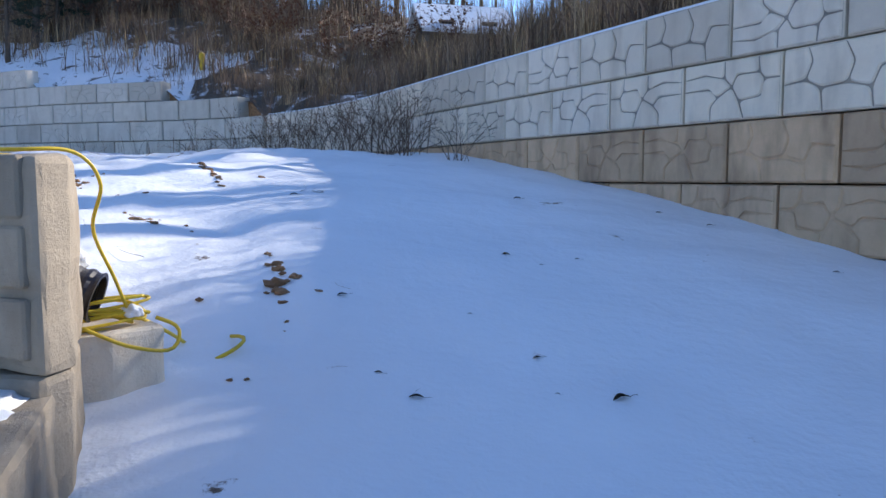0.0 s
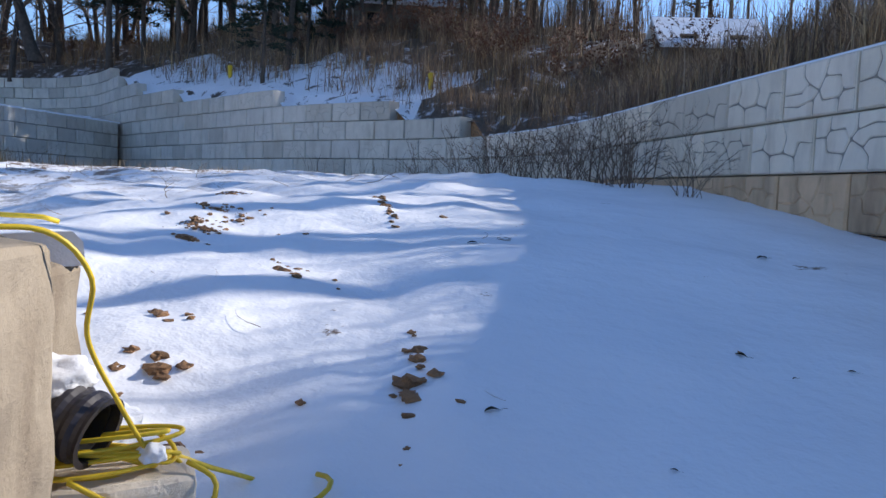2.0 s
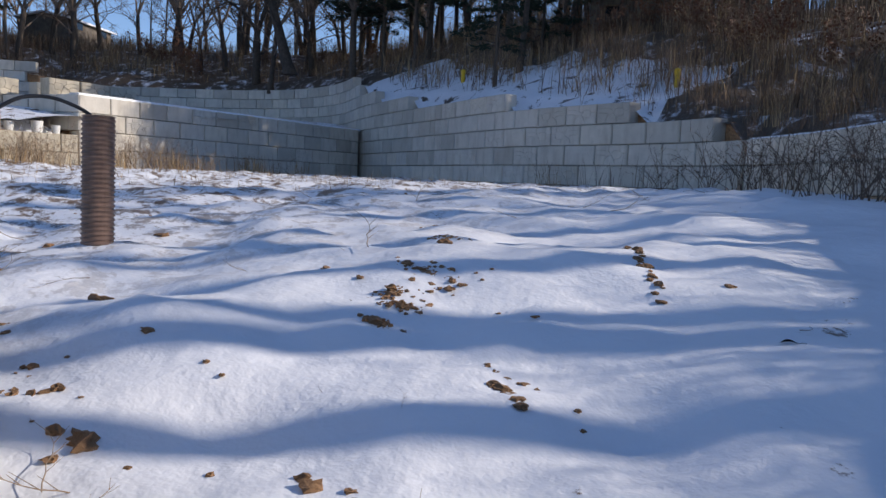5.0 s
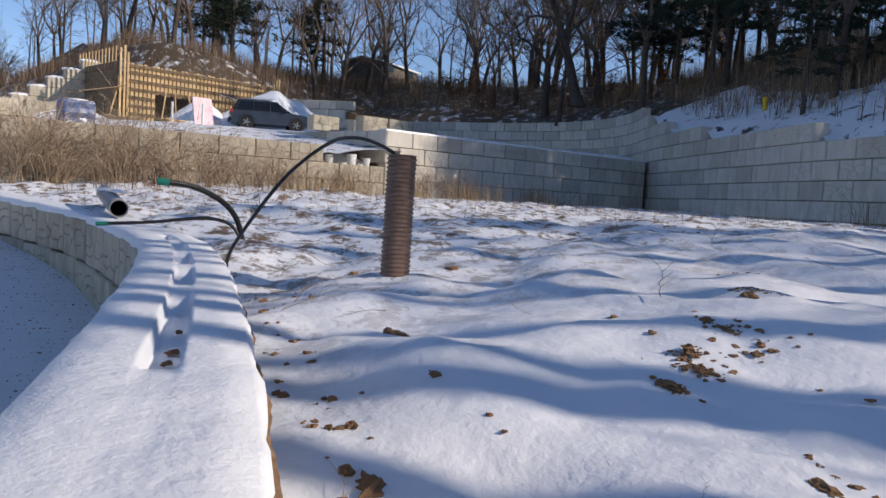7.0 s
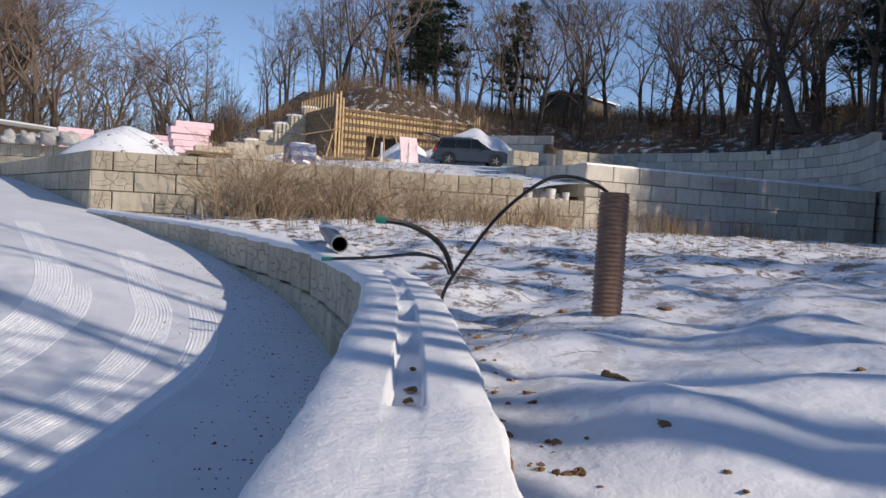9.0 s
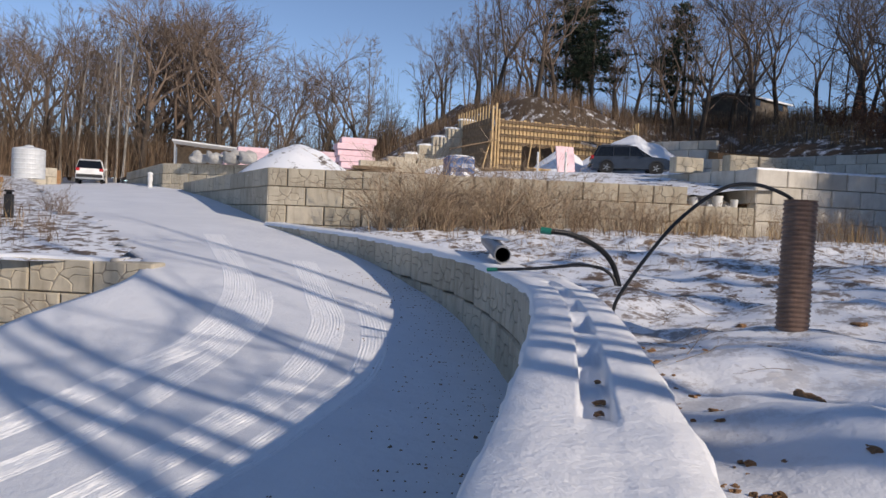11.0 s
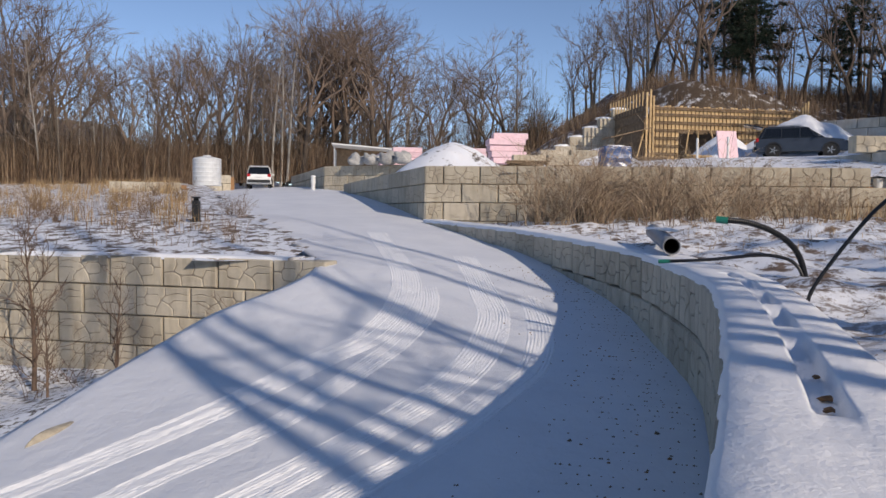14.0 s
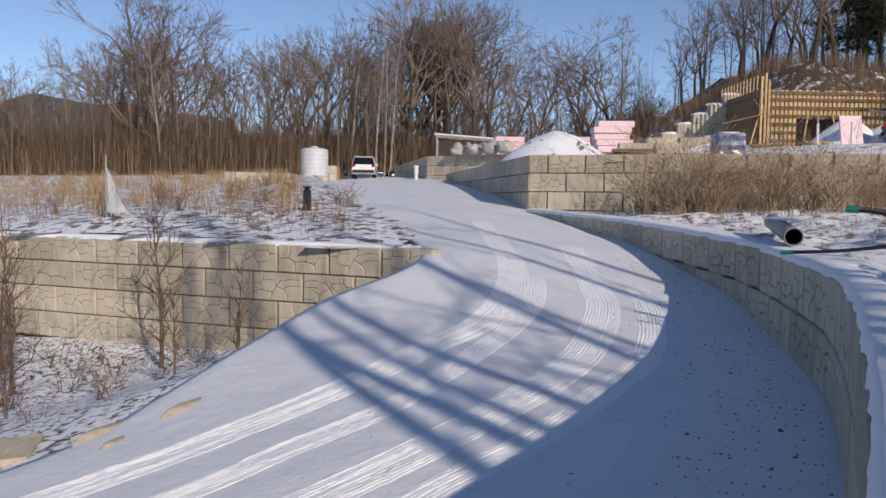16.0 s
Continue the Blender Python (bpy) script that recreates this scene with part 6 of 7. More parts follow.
plant(F_SHRUB, [(x, y, field_base(x, y), s) for x, y, s in [(-20.4, -7.0, 0.7), (-23.6, -4.9, 0.9), (-24.6, -5.6, 1.0), (-22.8, -7.6, 0.9), (-25.5, -8.5, 1.1), (-21.5, -9.5, 1.0), (-20.6, -11.5, 1.1), (-27, -10.5, 1.1), (-24, -11.5, 1.0),
                (-29, -9.2, 1.1), (-19.6, -4.0, 0.6), (-18.2, -5.6, 0.6), (-18.4, -3.4, 0.5), (-31, -12, 1.2), (-34, -11, 1.2), (-28, -14, 1.2), (-22, -14, 1.2), (-38, -14, 1.3), (-42, -15, 1.3)]])


def garden_z(x, y):
    return min(garden_base(x, y), road_base(x, y) - 0.05)


SAPLING = split_tree("sapling", "young leafless tree in the lower garden", 91, 2.6, 0.045, 0.42, (3, 2), BARK_RED, "saplings in the garden", 0.08, 7)
plant(SAPLING, [(x, y, garden_z(x, y), s) for x, y, s in [(-15.0, -6.2, 1.3), (-14.6, -9.6, 1.2), (-13.2, -8.2, 1.15), (-12.6, -8.0, 0.9), (-11.4, -2.75, 0.6), (-12.6, -4.5, 0.62), (-11.2, -6.6, 0.75)]])
STALK = shrub("garden_stalk", "thin leafless stalks standing in the garden snow", 93, 0.9, 7, BARK_RED, "dead stalks in the garden")
RUSTY = shrub("rusty_stalk", "thin stalk with rust-brown withered leaves", 94, 0.7, 2, BARK_RED, "leafy stalks in the garden", 2)
plant(RUSTY, [(x, y, garden_z(x, y), 1.0) for x, y in [(-13.8, -6.4), (-11.3, -6.9), (-15.9, -2.1), (-14.9, -7.4)]])
plant(STALK, [(x, y, garden_z(x, y), s) for x, y, s in [(-15.6, -6.0, 1.0), (-14.0, -5.6, 0.9), (-13.4, -4.4, 0.8), (-12.4, -5.6, 1.0), (-11.6, -5.2, 0.9), (-14.6, -7.8, 1.0), (-13.2, -7.0, 1.1), (-12.2, -7.4, 1.0), (-11.0, -4.6, 0.7), (-15.9, -2.4, 1.2), (-10.6, -5.6, 0.8), (-15.2, -8.8, 1.2), (-16.2, -4.2, 0.8)]])
for corners, top in (([(-9.3, -4.4), (-8.5, -4.0), (-8.2, -4.3), (-8.9, -4.9)], -0.99), ([(-8.3, -4.1), (-7.6, -3.8), (-7.3, -4.3), (-8.0, -4.7)], -1.07)):
    rough_block("flat_stone", "flat pale stone half under snow beside the road", corners, top - 0.35, top, CONCRETE_WARM, "stone")


# ---- field: bollard lamp, sheet, tank, white car ----
def bollard(x, y, z):
    t = thing("bollard_lamp", "black post lamp standing in the snowy field", "bollard lamp", at=Matrix.Translation((x, y, z)))
    part("base", box(0.26, 0.26, 0.06, 0.01), BLACK, t)
    part("post", box(0.19, 0.19, 0.56, 0.012, Matrix.Translation((0, 0, 0.06))), BLACK, t)
    part("lens", lathe([(0.075, 0.62), (0.075, 0.68)], 16), GLASS_DARK, t)
    part("cap", box(0.2, 0.2, 0.05, 0.012, Matrix.Translation((0, 0, 0.68))), BLACK, t)


bollard(-22.1, -5.72, field_base(-22.1, -5.72))


def draped_sheet(x, y, z):
    t = thing("plastic_sheet", "white plastic sheet tied to a thin pole", "plastic sheet", at=Matrix.Translation((x, y, z)) @ Matrix.Scale(1.2, 4))
    part("pole", lathe([(0.022, -0.2), (0.018, 1.35)], 10), STEEL, t)
    bm = bmesh.new()
    rows = []
    for i in range(12):
        u = i / 11
        rows.append([bm.verts.new((0.03 + 0.06 * math.sin(7 * u + 3 * v) * u, 0.03 + u * 0.55 * v + 0.03 * math.sin(9 * v + u * 4), 1.08 - 1.0 * u + 0.02 * math.sin(11 * v))) for v in [k / 9 for k in range(10)]])
    for a, b in zip(rows, rows[1:]):
        for k in range(9):
            bm.faces.new((a[k], a[k + 1], b[k + 1], b[k]))
    bmesh.ops.solidify(bm, geom=bm.faces[:], thickness=0.006)
    part("sheet", bm, CLOTH_WHITE, t, smooth=True)


draped_sheet(-19.0, -10.15, field_base(-19.0, -10.15) + 0.05)


def water_tank(x, y, z):
    t = thing("water_tank", "white round plastic water tank at the field's end", "water tank", at=Matrix.Translation((x, y, z)))
    rings = []
    for i in range(25):
        h = 1.75 * i / 24
        rings.append((0.93 + (0.018 if i % 4 == 0 else 0.0), h))
    part("tank_body", lathe(rings, 40), TANK_WHITE, t, smooth=False)
    part("tank_top", lathe([(0.93, 1.75), (0.86, 1.83), (0.45, 1.93), (0.3, 1.95)], 40), TANK_WHITE, t)
    part("lid", lathe([(0.26, 1.94), (0.26, 2.02), (0.22, 2.04)], 24), TANK_WHITE, t)


water_tank(-51.2, -16.2, field_base(-51.2, -16.2) - 0.05)


def wheel(parent, x, y, radius, width):
    spin = Matrix.Translation((x, y, radius)) @ Matrix.Rotation(math.pi / 2, 4, "X")
    w = part("wheel", lathe([(radius * 0.62, -width / 2), (radius * 0.92, -width / 2), (radius, -width * 0.32), (radius, width * 0.32), (radius * 0.92, width / 2), (radius * 0.62, width / 2)], 28), RUBBER, parent, at=spin)
    bm = lathe([(radius * 0.62, -width * 0.46), (radius * 0.55, -width * 0.30), (radius * 0.12, -width * 0.36)], 24, caps=True)
    for k in range(5):
        for s in (-1, 1):
            box(radius * 0.5, radius * 0.1, 0.03, 0.0, Matrix.Rotation(2 * math.pi * k / 5, 4, "Z") @ Matrix.Translation((radius * 0.33, 0, s * width * 0.44 - 0.015)), bm)
    part("rim", bm, ALLOY, w)


def profile_solid(points, half, tuck):
    """A side outline (x, z) drawn out across the width; tuck narrows it towards the top."""
    bm = bmesh.new()
    top, low = max(p[1] for p in points), min(p[1] for p in points)
    sides = []
    for s in (-1, 1):
        sides.append([bm.verts.new((x, s * (half - tuck * max(0, (z - low) / (top - low)) ** 1.5), z)) for x, z in points])
    n = len(points)
    bm.faces.new(sides[0])
    bm.faces.new(sides[1][::-1])
    for i in range(n):
        bm.faces.new((sides[0][i], sides[1][i], sides[1][(i + 1) % n], sides[0][(i + 1) % n]))
    bmesh.ops.recalc_face_normals(bm, faces=bm.faces[:])
    bmesh.ops.bevel(bm, geom=bm.edges[:], offset=0.035, segments=2, profile=0.6, affect="EDGES")
    return bm


def estate_car(name, label, at, paint_mat, hatch_open):
    """A sport utility car, nose towards +x, 4.7 m long."""
    t = thing(name, label, "car", at=at)
    part("body", profile_solid([(-2.3, 0.42), (-2.34, 0.75), (-2.25, 1.02), (0.95, 1.06), (1.95, 0.95), (2.3, 0.78), (2.36, 0.5), (2.25, 0.3), (-2.15, 0.28)], 0.92, 0.08), paint_mat, t)
    part("roof", profile_solid([(-1.95, 1.60), (-1.7, 1.68), (-0.2, 1.70), (0.35, 1.62), (0.3, 1.58), (-1.9, 1.56)], 0.70, 0.03), paint_mat, t)
    part("window_band", profile_solid([(-2.2, 1.04), (-1.93, 1.58), (0.28, 1.60), (1.12, 1.05)], 0.86, 0.17), GLASS_DARK, t, "dark tinted windows")
    for x in (-2.06, -1.05, -0.12, 0.72):
        for s in (-1, 1):
            lean_x = 0.25 if x < -2 else -0.42 if x > 0.5 else 0.0
            part("pillar", tube([(x, s * 0.872, 1.03), (x + lean_x, s * 0.715, 1.6)], 0.03, 6), paint_mat, t)
    for x in (-1.42, 1.42):
        for s in (-1, 1):
            wheel(t, x, s * 0.80, 0.36, 0.24)
            part("wheel_arch", lathe([(0.36, -0.02), (0.44, -0.02), (0.44, 0.02), (0.36, 0.02)], 24, Matrix.Translation((x, s * 0.915, 0.38)) @ Matrix.Rotation(math.pi / 2, 4, "X"), caps=False), BLACK, t)
    for s in (-1, 1):
        part("headlight", box(0.3, 0.34, 0.14, 0.03, Matrix.Translation((2.2, s * 0.62, 0.72))), GLASS_DARK, t)
        part("tail_light", box(0.16, 0.26, 0.22, 0.03, Matrix.Translation((-2.26, s * 0.76, 0.82))), LAMP_RED, t, "red tail light")
        part("mirror", box(0.12, 0.2, 0.13, 0.03, Matrix.Translation((0.75, s * 0.98, 1.06))), paint_mat, t)
        part("door_handle", box(0.2, 0.03, 0.03, 0.008, Matrix.Translation((-0.25, s * 0.925, 0.92))), paint_mat, t)
        part("roof_rail", tube([(-1.7, s * 0.6, 1.72), (0.0, s * 0.62, 1.73)], 0.018, 6), ALLOY, t)
    part("rear_bumper", box(0.14, 1.7, 0.22, 0.04, Matrix.Translation((-2.36, 0, 0.38))), BLACK, t)
    part("number_plate", box(0.02, 0.5, 0.11, 0.004, Matrix.Translation((-2.375, 0, 0.78))), WHITE, t, "blank pale plate")
    part("rear_window", box(0.03, 1.25, 0.42, 0.01, Matrix.Translation((-2.12, 0, 1.10)) @ Matrix.Rotation(radians(26), 4, "Y")), GLASS_DARK, t)
    if hatch_open:
        part("tailgate", box(1.0, 1.35, 0.07, 0.03, Matrix.Translation((-2.45, 0, 1.72)) @ Matrix.Rotation(radians(12), 4, "Y")), paint_mat, t, "raised tailgate")
    return t


def ground_car(x, y, z, heading):
    return Matrix.Translation((x, y, z)) @ Matrix.Rotation(heading, 4, "Z")


estate_car("grey_car", "dark grey car parked on the terrace, tailgate open", ground_car(-44.0, 19.9, pad_base(-44, 19.9) + 0.05, math.atan2(4.1, 1.2)), CAR_GREY, True)
estate_car("white_car", "white car parked at the road's upper end", ground_car(-60.0, -15.2, road_base(-60, -15.2), math.atan2(-0.25, -0.97)), WHITE, False)


# ---- terrace: formwork, foam boards, piles ----
def formwork():
    a, b = Vector((-50.3, 13.1, 5.1)), Vector((-52.5, 23.4, 5.1))
    d = (b - a).normalized()
    length = (b - a).length
    turn = math.atan2(d.y, d.x)
    t = thing("formwork", "timber formwork of a house wall, studs and walers bare", "formwork", at=Matrix.Translation(a) @ Matrix.Rotation(turn, 4, "Z"))
    part("panel", box(length - 4.6, 0.05, 3.7, 0.0, Matrix.Translation((4.6 + (length - 4.6) / 2, 0.05, 0.2))), TIMBER, t)
    part("panel", box(1.8, 0.05, 3.7, 0.0, Matrix.Translation((0.9, 0.05, 0.2))), TIMBER_DARK, t)
    part("panel", box(2.8, 0.05, 1.5, 0.0, Matrix.Translation((3.2, 0.05, 2.4))), TIMBER, t)
    stud = of_bm("stud", box(0.20, 0.07, 3.9, 0.008), TIMBER)
    short = of_bm("stud", box(0.20, 0.07, 1.6, 0.008), TIMBER)
    k = 0
    x = 0.12
    while x < length:
        gap = 1.8 < x < 4.6
        part("stud", short if gap else stud, None, t, at=Matrix.Translation((x, -0.03, (2.4 if gap else 0.1) + 0.05 * math.sin(x * 7))))
        x += 0.27
    for z in (0.35, 0.85, 1.35, 1.85, 2.35, 2.85, 3.35, 3.75):
        for dz in (0.0, 0.11):
            whole = z > 2.2
            if whole:
                part("waler", box(length, 0.07, 0.065, 0.0, Matrix.Translation((length / 2, -0.13, z + dz))), TIMBER_DARK, t)
            else:
                part("waler", box(1.8, 0.07, 0.065, 0.0, Matrix.Translation((0.9, -0.13, z + dz))), TIMBER_DARK, t)
                part("waler", box(length - 4.6, 0.07, 0.065, 0.0, Matrix.Translation((4.6 + (length - 4.6) / 2, -0.13, z + dz))), TIMBER_DARK, t)
    for x, h in ((-0.15, 5.0), (-0.4, 4.8), (0.05, 4.6), (length + 0.1, 4.5), (length + 0.3, 4.6), (length - 0.1, 4.2)):
        part("post", box(0.12, 0.10, h, 0.006, Matrix.Translation((x, -0.16, 0))), TIMBER, t)
    side = box(0.06, 6.0, 3.9, 0.0, Matrix.Translation((-0.5, 3.0, 0.1)))
    part("side_panel", side, TIMBER_DARK, t)
    for k in range(6):
        part("waler", box(0.06, 6.0, 0.08, 0.0, Matrix.Translation((-0.57, 3.0, 0.5 + 0.62 * k))), TIMBER_DARK, t)
    for k in range(12):
        part("stud", box(0.06, 0.10, 1.2, 0.0, Matrix.Translation((-0.5, 0.3 + 0.5 * k, 3.7))), TIMBER, t)
    part("side_panel", box(0.06, 4.0, 3.6, 0.0, Matrix.Translation((length + 0.4, 2.0, 0.1))), TIMBER_DARK, t)
    part("inner_wall", box(length, 0.06, 3.4, 0.0, Matrix.Translation((length / 2, 2.5, 0.1))), TIMBER_DARK, t)
    part("canopy", box(2.8, 1.6, 0.06, 0.0, Matrix.Translation((-1.8, -0.4, 2.1)) @ Matrix.Rotation(radians(-14), 4, "Y")), TIMBER_DARK, t)
    for x0, x1 in ((-1.4, -0.6), (1.9, 2.4), (3.0, 3.0), (4.4, 3.9)):
        part("prop", tube([(x0, -0.7, 0.0), (x1, -0.35, 2.5)], 0.05, 6), TIMBER, t)
    return t


formwork()


def block_pile(name, label, spots, meshes):
    t = thing(name, label, "concrete blocks")
    for i, (x, y, z, turn) in enumerate(spots):
        part("block", meshes[i % len(meshes)], None, t, at=Matrix.Translation((x, y, z)) @ Matrix.Rotation(turn, 4, "Z"))
    return t


face_east = math.pi / 2 + 0.1
block_pile("block_steps", "concrete blocks stepping up beside the formwork", [(-54.3 - 0.1 * k, 5.4 + 1.0 * k, 4.9 + 0.66 * k - COURSE * j, face_east) for k in range(7) for j in range(1 + min(k, 2))], WARM_BLOCKS)
for k in range(7):
    snow_lump("snow_patch", "snow lying on a stepped concrete block", (-54.75 - 0.1 * k, 5.95 + k, 4.9 + 0.66 * k + COURSE), (0.33, 0.62, 0.16), k * 1.7, detail=3)
block_pile("spare_blocks", "spare concrete blocks stacked on the terrace corner", [(-28.6, 17.8, 4.55, face_east), (-28.7, 19.1, 4.55, face_east), (-28.9, 20.4, 4.55, face_east), (-29.9, 16.2, 4.50, face_east), (-30.6, 18.4, 4.55, face_east)], WARM_BLOCKS)
block_pile("spare_blocks", "spare blocks set on the sunlit wall's top", [(-31.6, 3.6, 3.82, face_east), (-31.6, 5.0, 3.82, face_east), (-36, 5, 4.4, face_east), (-36, 6.4, 4.4, face_east), (-36, 7.8, 4.4, face_east)], WARM_BLOCKS)
block_wall("wall_rear", "shaded grey block wall behind the parked car", [(-53.2, 24.6), (-49.6, 28.4), (-49.4, 32)], lambda r: 5.3, lambda r: 8.5 if r < 5 else 7.8, PLAIN_BLOCKS, PLAIN_HALF, False, seed=15)


def heap(name, label, x, y, z, rx, ry, h, mat, seed, turn=0.0, category="heap"):
    """A piled heap on the ground with an uneven flank."""
    verts, faces = [], []
    n, m = 48, 16
    for j in range(m + 1):
        u = j / m
        for i in range(n):
            a = 2 * math.pi * i / n
            k = 1 + 0.18 * noise.noise(Vector((math.cos(a) * 1.4, math.sin(a) * 1.4, seed)))
            px, py = rx * u * k * math.cos(a), ry * u * k * math.sin(a)
            pz = h * (1 - u ** 1.35) + 0.12 * h * noise.noise(Vector((px * 0.9, py * 0.9, seed))) * (1 - u * 0.5) - 0.12 * u ** 6
            verts.append((px, py, pz))
    for j in range(m):
        for i in range(n):
            faces.append((j * n + i, (j + 1) * n + i, (j + 1) * n + (i + 1) % n, j * n + (i + 1) % n))
    ob = new(name, mesh_of(name, verts, faces, mat, True))
    ob.matrix_world = Matrix.Translation((x, y, z)) @ Matrix.Rotation(turn, 4, "Z")
    return tagged(ob, label, category)


heap("snow_mound", "snow-covered heap of soil on the terrace", -34.6, 0.9, 3.7, 3.0, 2.9, 1.5, SNOW_BANK, 4.0)
heap("snow_mound", "large snow-covered heap behind the grey car", -47.4, 21.8, 5.25, 2.7, 4.8, 2.9, SNOW_CAP, 6.0, 0.2)
heap("snow_mound", "snow-covered heap beside the timber wall", -47.5, 17.0, 5.1, 2.0, 2.6, 2.0, SNOW_CAP, 8.0, 0.2)
heap("rubble_heap", "snow-dusted rubble filling the gap behind the pails", -27.75, 16.3, 2.95, 0.75, 1.9, 0.62, SNOW_THIN, 12.0)
heap("snow_mound", "low snowy rubble heap by the block steps", -38.0, 8.0, 4.5, 2.4, 2.2, 0.8, SNOW_THIN, 9.0)


def foam_stack(x, y, z, turn, layers, size, seed):
    r = random.Random(seed)
    t = thing("foam_board_stack", "stack of thick pink foam insulation boards", "insulation boards", "stacks of pink foam", Matrix.Translation((x, y, z)) @ Matrix.Rotation(turn, 4, "Z"))
    for k in range(layers):
        part("board", box(size[0] * r.uniform(0.93, 1.03), size[1], size[2] - 0.015, 0.012, Matrix.Translation((r.uniform(-0.12, 0.12), r.uniform(-0.12, 0.12), k * size[2])) @ Matrix.Rotation(r.uniform(-0.05, 0.05), 4, "Z")), PINK, t)


TURN_E = math.pi / 2 + 0.15
for x, y, rx, ry, turn in ((-9.15, -2.2, 0.60, 0.10, -0.32), (-8.2, -2.6, 0.30, 0.10, -0.3), (-8.6, -2.95, 0.5, 0.10, -0.4)):
    heap("bare_patch", "patch of sandy soil showing at the road's edge", x, y, road_base(x, y), rx, ry, 0.016, SANDY_SOIL, x, turn, "soil patch")
foam_stack(-38.9, 3.6, 4.55, TURN_E, 5, (1.8, 1.1, 0.30), 1)
foam_stack(-49.6, -2.5, 4.95, TURN_E, 4, (1.9, 1.1, 0.32), 2)
foam_stack(-49.2, -0.3, 4.95, TURN_E, 4, (1.5, 1.1, 0.28), 3)
foam_stack(-49.0, 1.7, 4.95, TURN_E, 4, (1.8, 1.1, 0.30), 4)
foam_stack(-50.4, -4.0, 4.95, TURN_E + 0.2, 3, (1.0, 0.9, 0.32), 5)


def bag(x, y, z, seed):
    bm = bmesh.new()
    bmesh.ops.create_icosphere(bm, subdivisions=3, radius=1.0)
    for v in bm.verts:
        k = 1 + 0.55 * noise.noise(v.co * 1.5 + Vector((seed, 0, 0)))
        v.co = Vector((v.co.x * 0.5 * k, v.co.y * 0.55 * k, (max(v.co.z, -0.75) + 0.75) * 0.42 * k))
    ob = new("woven_bag", of_bm("white_bag", bm, CLOTH_GREY, True))
    ob.location = (x, y, z)
    tagged(ob, "bulging greyish woven bag on the wall's top", "bag", "white bags on the wall")


for k in range(4):
    bag(-48.7 + 0.52 * k, -5.6 + 1.05 * k, 5.02, k * 2.0)


def shelter(x, y, z):
    t = thing("lean_to", "low shelter with a flat snowy sheet roof", "shelter", at=Matrix.Translation((x, y, z)) @ Matrix.Rotation(TURN_E, 4, "Z"))
    part("roof", box(4.6, 2.6, 0.10, 0.02, Matrix.Translation((0, 0, 1.55)) @ Matrix.Rotation(radians(4), 4, "Y")), WHITE, t, "white sheet roof")
    part("back_wall", box(4.4, 0.08, 1.5, 0.0, Matrix.Translation((0, 1.1, 0))), TIMBER_DARK, t)
    for px in (-2.1, 2.1):
        for py in (-1.1, 1.1):
            part("post", box(0.09, 0.09, 1.5, 0.0, Matrix.Translation((px, py, 0))), STEEL, t)


shelter(-54.5, -6.0, 5.0)
standpipe = thing("standpipe", "white wrapped standpipe beside the road's wall", "standpipe", at=Matrix.Translation((-49.6, -8.6, 3.15)))
part("pipe_body", lathe([(0.13, 0), (0.15, 0.3), (0.12, 0.55), (0.16, 0.8), (0.14, 1.15)], 14), WHITE, standpipe)
part("cap", lathe([(0.17, 1.12), (0.17, 1.2), (0.05, 1.26)], 14), WHITE, standpipe)


def wrapped_roll(x, y, z):
    t = thing("wrapped_bundle", "bundle wrapped in shiny dark blue film", "wrapped bundle", at=Matrix.Translation((x, y, z)) @ Matrix.Rotation(TURN_E, 4, "Z"))
    bm = box(1.0, 0.8, 0.86, 0.12, segments=3)
    bmesh.ops.subdivide_edges(bm, edges=bm.edges[:], cuts=3, use_grid_fill=True)
    for v in bm.verts:
        v.co += Vector((0, 0.03 * math.sin(v.co.z * 26), 0)) + v.co.normalized() * 0.02 * noise.noise(v.co * 7)
    part("wrapping", bm, BLUE_FILM, t)
    snow = bmesh.new()
    bmesh.ops.create_icosphere(snow, subdivisions=2, radius=1.0, matrix=Matrix.Translation((0, 0, 0.86)) @ Matrix.Diagonal((0.42, 0.34, 0.05, 1)))
    part("snow_on_top", snow, SNOW_CAP, t, "thin snow", smooth=True)


wrapped_roll(-28.0, 7.05, 3.62)


def timber_bundle(x, y, z, turn, n, seed, mat=None):
    r = random.Random(seed)
    t = thing("timber_pile", "pile of weathered planks on the terrace", "timber pile", "timber piles", Matrix.Translation((x, y, z)) @ Matrix.Rotation(turn, 4, "Z"))
    for k in range(n):
        part("plank", box(1.6 * r.uniform(0.7, 1.1), 0.16, 0.05, 0.0, Matrix.Translation((r.uniform(-0.2, 0.2), (k % 4) * 0.18 - 0.3, (k // 4) * 0.07)) @ Matrix.Rotation(r.uniform(-0.25, 0.25), 4, "Z")), mat or TIMBER_DARK, t)


timber_bundle(-30.0, 4.0, 3.75, TURN_E, 20, 1)
timber_bundle(-30.4, 5.9, 3.75, TURN_E + 0.3, 12, 2)
timber_bundle(-41.0, 13.4, 4.95, TURN_E + 0.5, 16, 3, TIMBER)
timber_bundle(-40.6, 11.0, 4.8, TURN_E - 0.3, 14, 4)
board = thing("foam_board", "single pink board leaning beside the grey car", "insulation board", at=Matrix.Translation((-42.6, 15.6, 5.05)) @ Matrix.Rotation(TURN_E, 4, "Z"))
part("board", box(1.1, 0.1, 1.7, 0.01, Matrix.Rotation(radians(-14), 4, "X")), PINK, board)
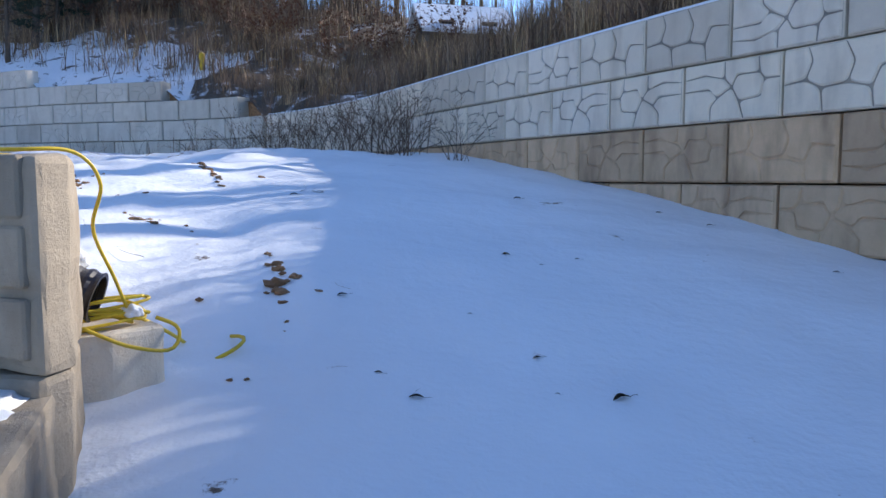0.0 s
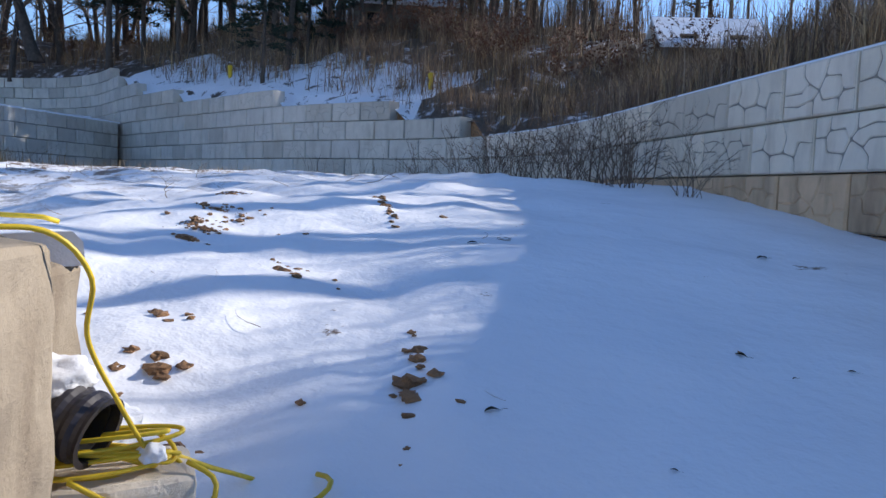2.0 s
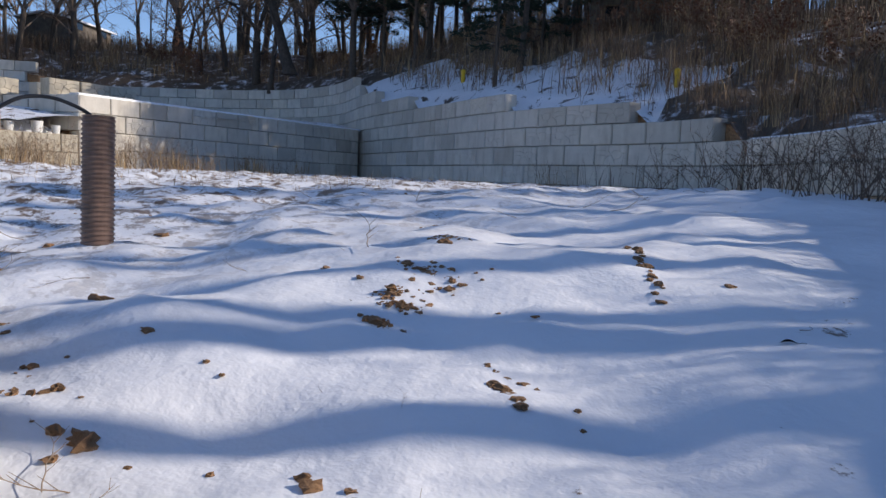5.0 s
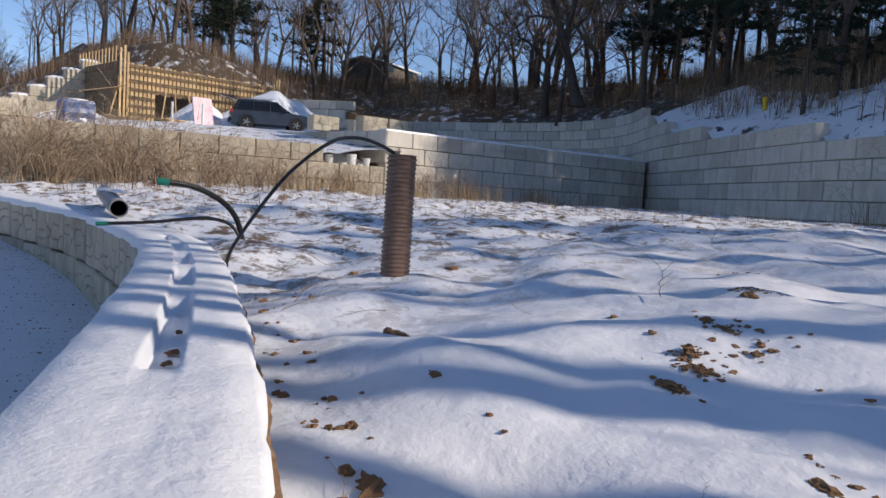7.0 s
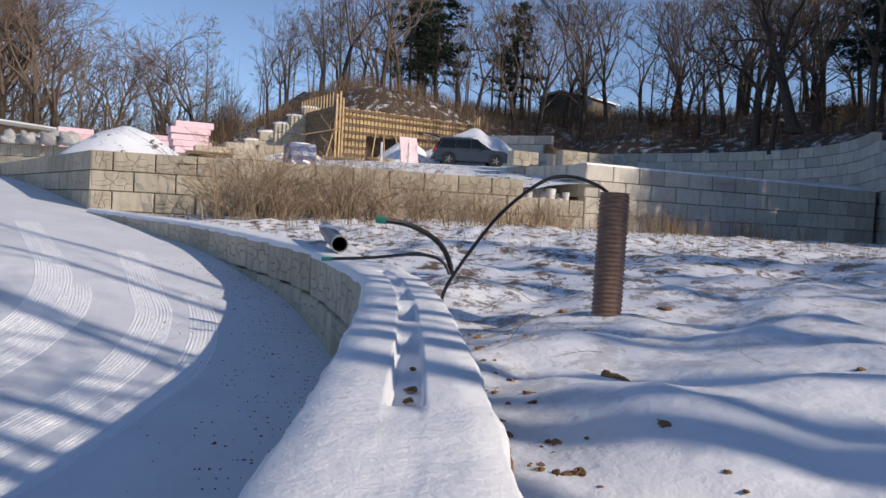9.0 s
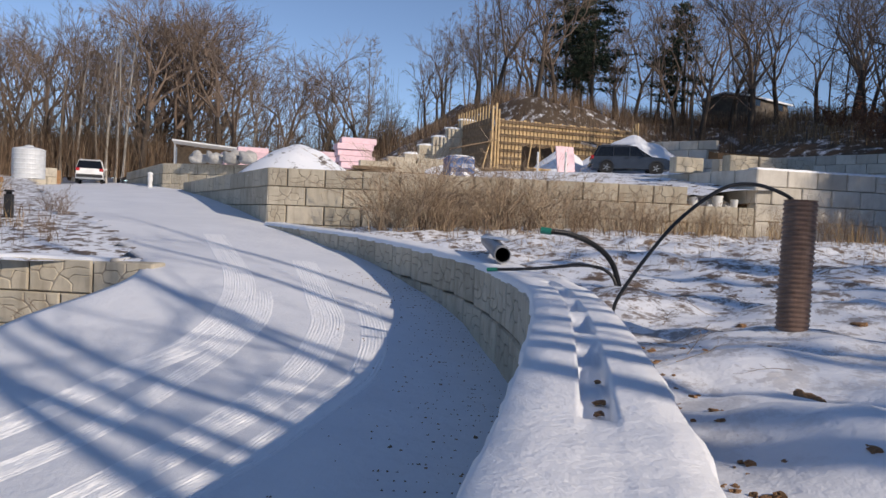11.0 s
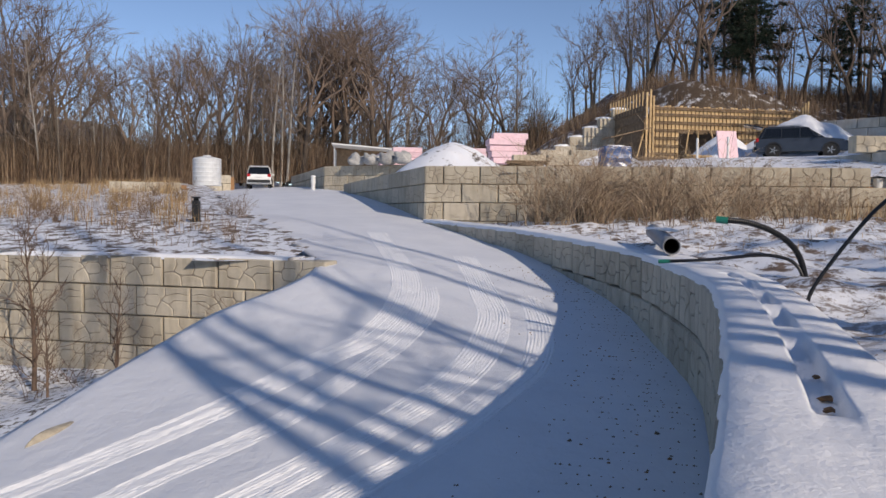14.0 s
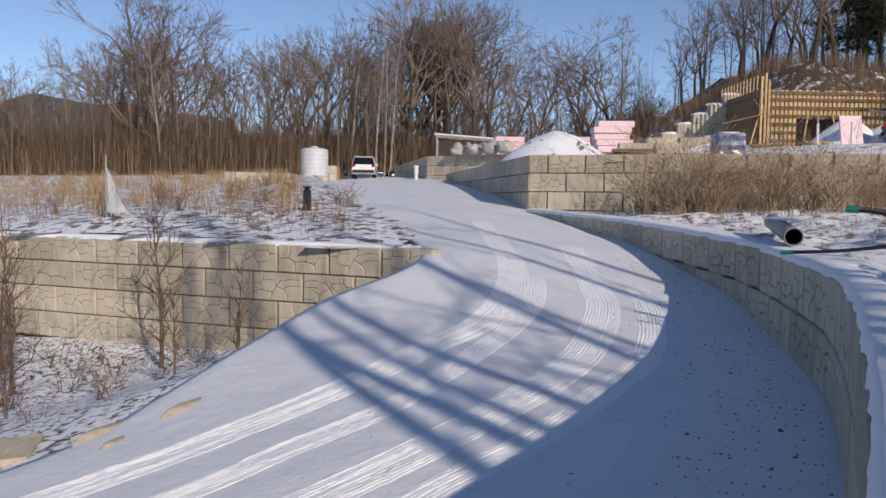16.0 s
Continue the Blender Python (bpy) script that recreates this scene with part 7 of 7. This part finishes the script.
for x, y in ((-40.0, 13.2), (-39.6, 14.6)):
    stake = thing("stake", "thin pale stake upright on the terrace", "stake", "stakes on the terrace", Matrix.Translation((x, y, pad_base(x, y) - 0.1)))
    part("stake_body", lathe([(0.06, 0), (0.06, 1.2)], 10), WHITE, stake)
for x, y, s in ((-26.75, 15.5, 0.16), (-26.7, 16.4, 0.2), (-26.8, 17.1, 0.15)):
    pail = thing("pail", "pale plastic pail on the low wall's top", "pail", "pails on the wall", Matrix.Translation((x - 0.05, y, 3.07)))
    part("pail_body", lathe([(s * 0.8, 0), (s, s * 1.9), (s * 1.05, s * 1.95)], 18), WHITE, pail)
for x, y in ((-8.5, 27.2), (-20.2, 32.6)):
    mark = thing("marker_post", "short yellow marker post on the snowy bank", "marker post", "yellow marker posts", Matrix.Translation((x, y, hill_height(x, y) - 0.1)))
    part("post", lathe([(0.09, 0), (0.09, 0.5), (0.11, 0.52), (0.11, 0.66), (0.04, 0.7)], 12), YELLOW_POST, mark)


# ---- houses on the hill ----
def hut(name, label, x, y, z, turn, w, d, h, rise):
    t = thing(name, label, "house", at=Matrix.Translation((x, y, z)) @ Matrix.Rotation(turn, 4, "Z"))
    part("wall", box(w, d, h, 0.02, Matrix.Translation((0, 0, -1.0))), PLASTER, t)
    bm = bmesh.new()
    e = 0.35
    pts = [(-w / 2 - e, -d / 2 - e, h - 1.0), (-w / 2 - e, 0, h - 1.0 + rise), (-w / 2 - e, d / 2 + e, h - 1.0)]
    A3 = [bm.verts.new(p) for p in pts] + [bm.verts.new((p[0], p[1], p[2] - 0.15)) for p in pts]
    B3 = [bm.verts.new((w / 2 + e, p[1], p[2])) for p in pts] + [bm.verts.new((w / 2 + e, p[1], p[2] - 0.15)) for p in pts]
    for i in (0, 1):
        bm.faces.new((A3[i], A3[i + 1], B3[i + 1], B3[i]))
        bm.faces.new((A3[i + 3], B3[i + 3], B3[i + 4], A3[i + 4]))
    for S in (A3, B3):
        bm.faces.new((S[0], S[1], S[4], S[3]))
        bm.faces.new((S[1], S[2], S[5], S[4]))
    bm.faces.new((A3[0], B3[0], B3[3], A3[3]))
    bm.faces.new((A3[2], B3[2], B3[5], A3[5]))
    bmesh.ops.recalc_face_normals(bm, faces=bm.faces[:])
    part("roof", bm, SNOW_CAP, t, "snow-covered roof")
    for s in (-1, 1):
        gable = bmesh.new()
        vs = [gable.verts.new((s * w / 2, yy, zz)) for yy, zz in ((-d / 2, h - 1.05), (d / 2, h - 1.05), (0, h - 1.05 + rise * 0.85))]
        gable.faces.new(vs)
        bmesh.ops.solidify(gable, geom=gable.faces[:], thickness=0.05)
        part("gable", gable, PLASTER, t)
    for k in (-0.28, 0.28):
        win = part("window", box(w * 0.2, 0.08, 0.8, 0.0, Matrix.Translation((w * k, -d / 2 - 0.02, h * 0.45 - 0.4))), TIMBER_DARK, t)
        part("pane", box(w * 0.16, 0.04, 0.66, 0.0, Matrix.Translation((w * k, -d / 2 - 0.06, h * 0.45 - 0.33))), GLASS_DARK, win)


hut("hill_house", "low dark house with a snowy roof among trees", -69.5, 41.5, 13.2, math.pi / 2 + 0.5, 7.0, 4.5, 2.7, 0.5)
hut("hill_house", "small dark house with a snowy roof above the bank", -14.8, 41.0, hill_height(-14.8, 41.0) - 0.7, 0.35, 5.2, 4.0, 3.4, 1.1)
hut("hill_hut", "low hut under a steep snowy roof", 0.6, 29.5, hill_height(0.6, 29.5) - 0.4, 0.25, 2.9, 2.6, 1.9, 1.2)
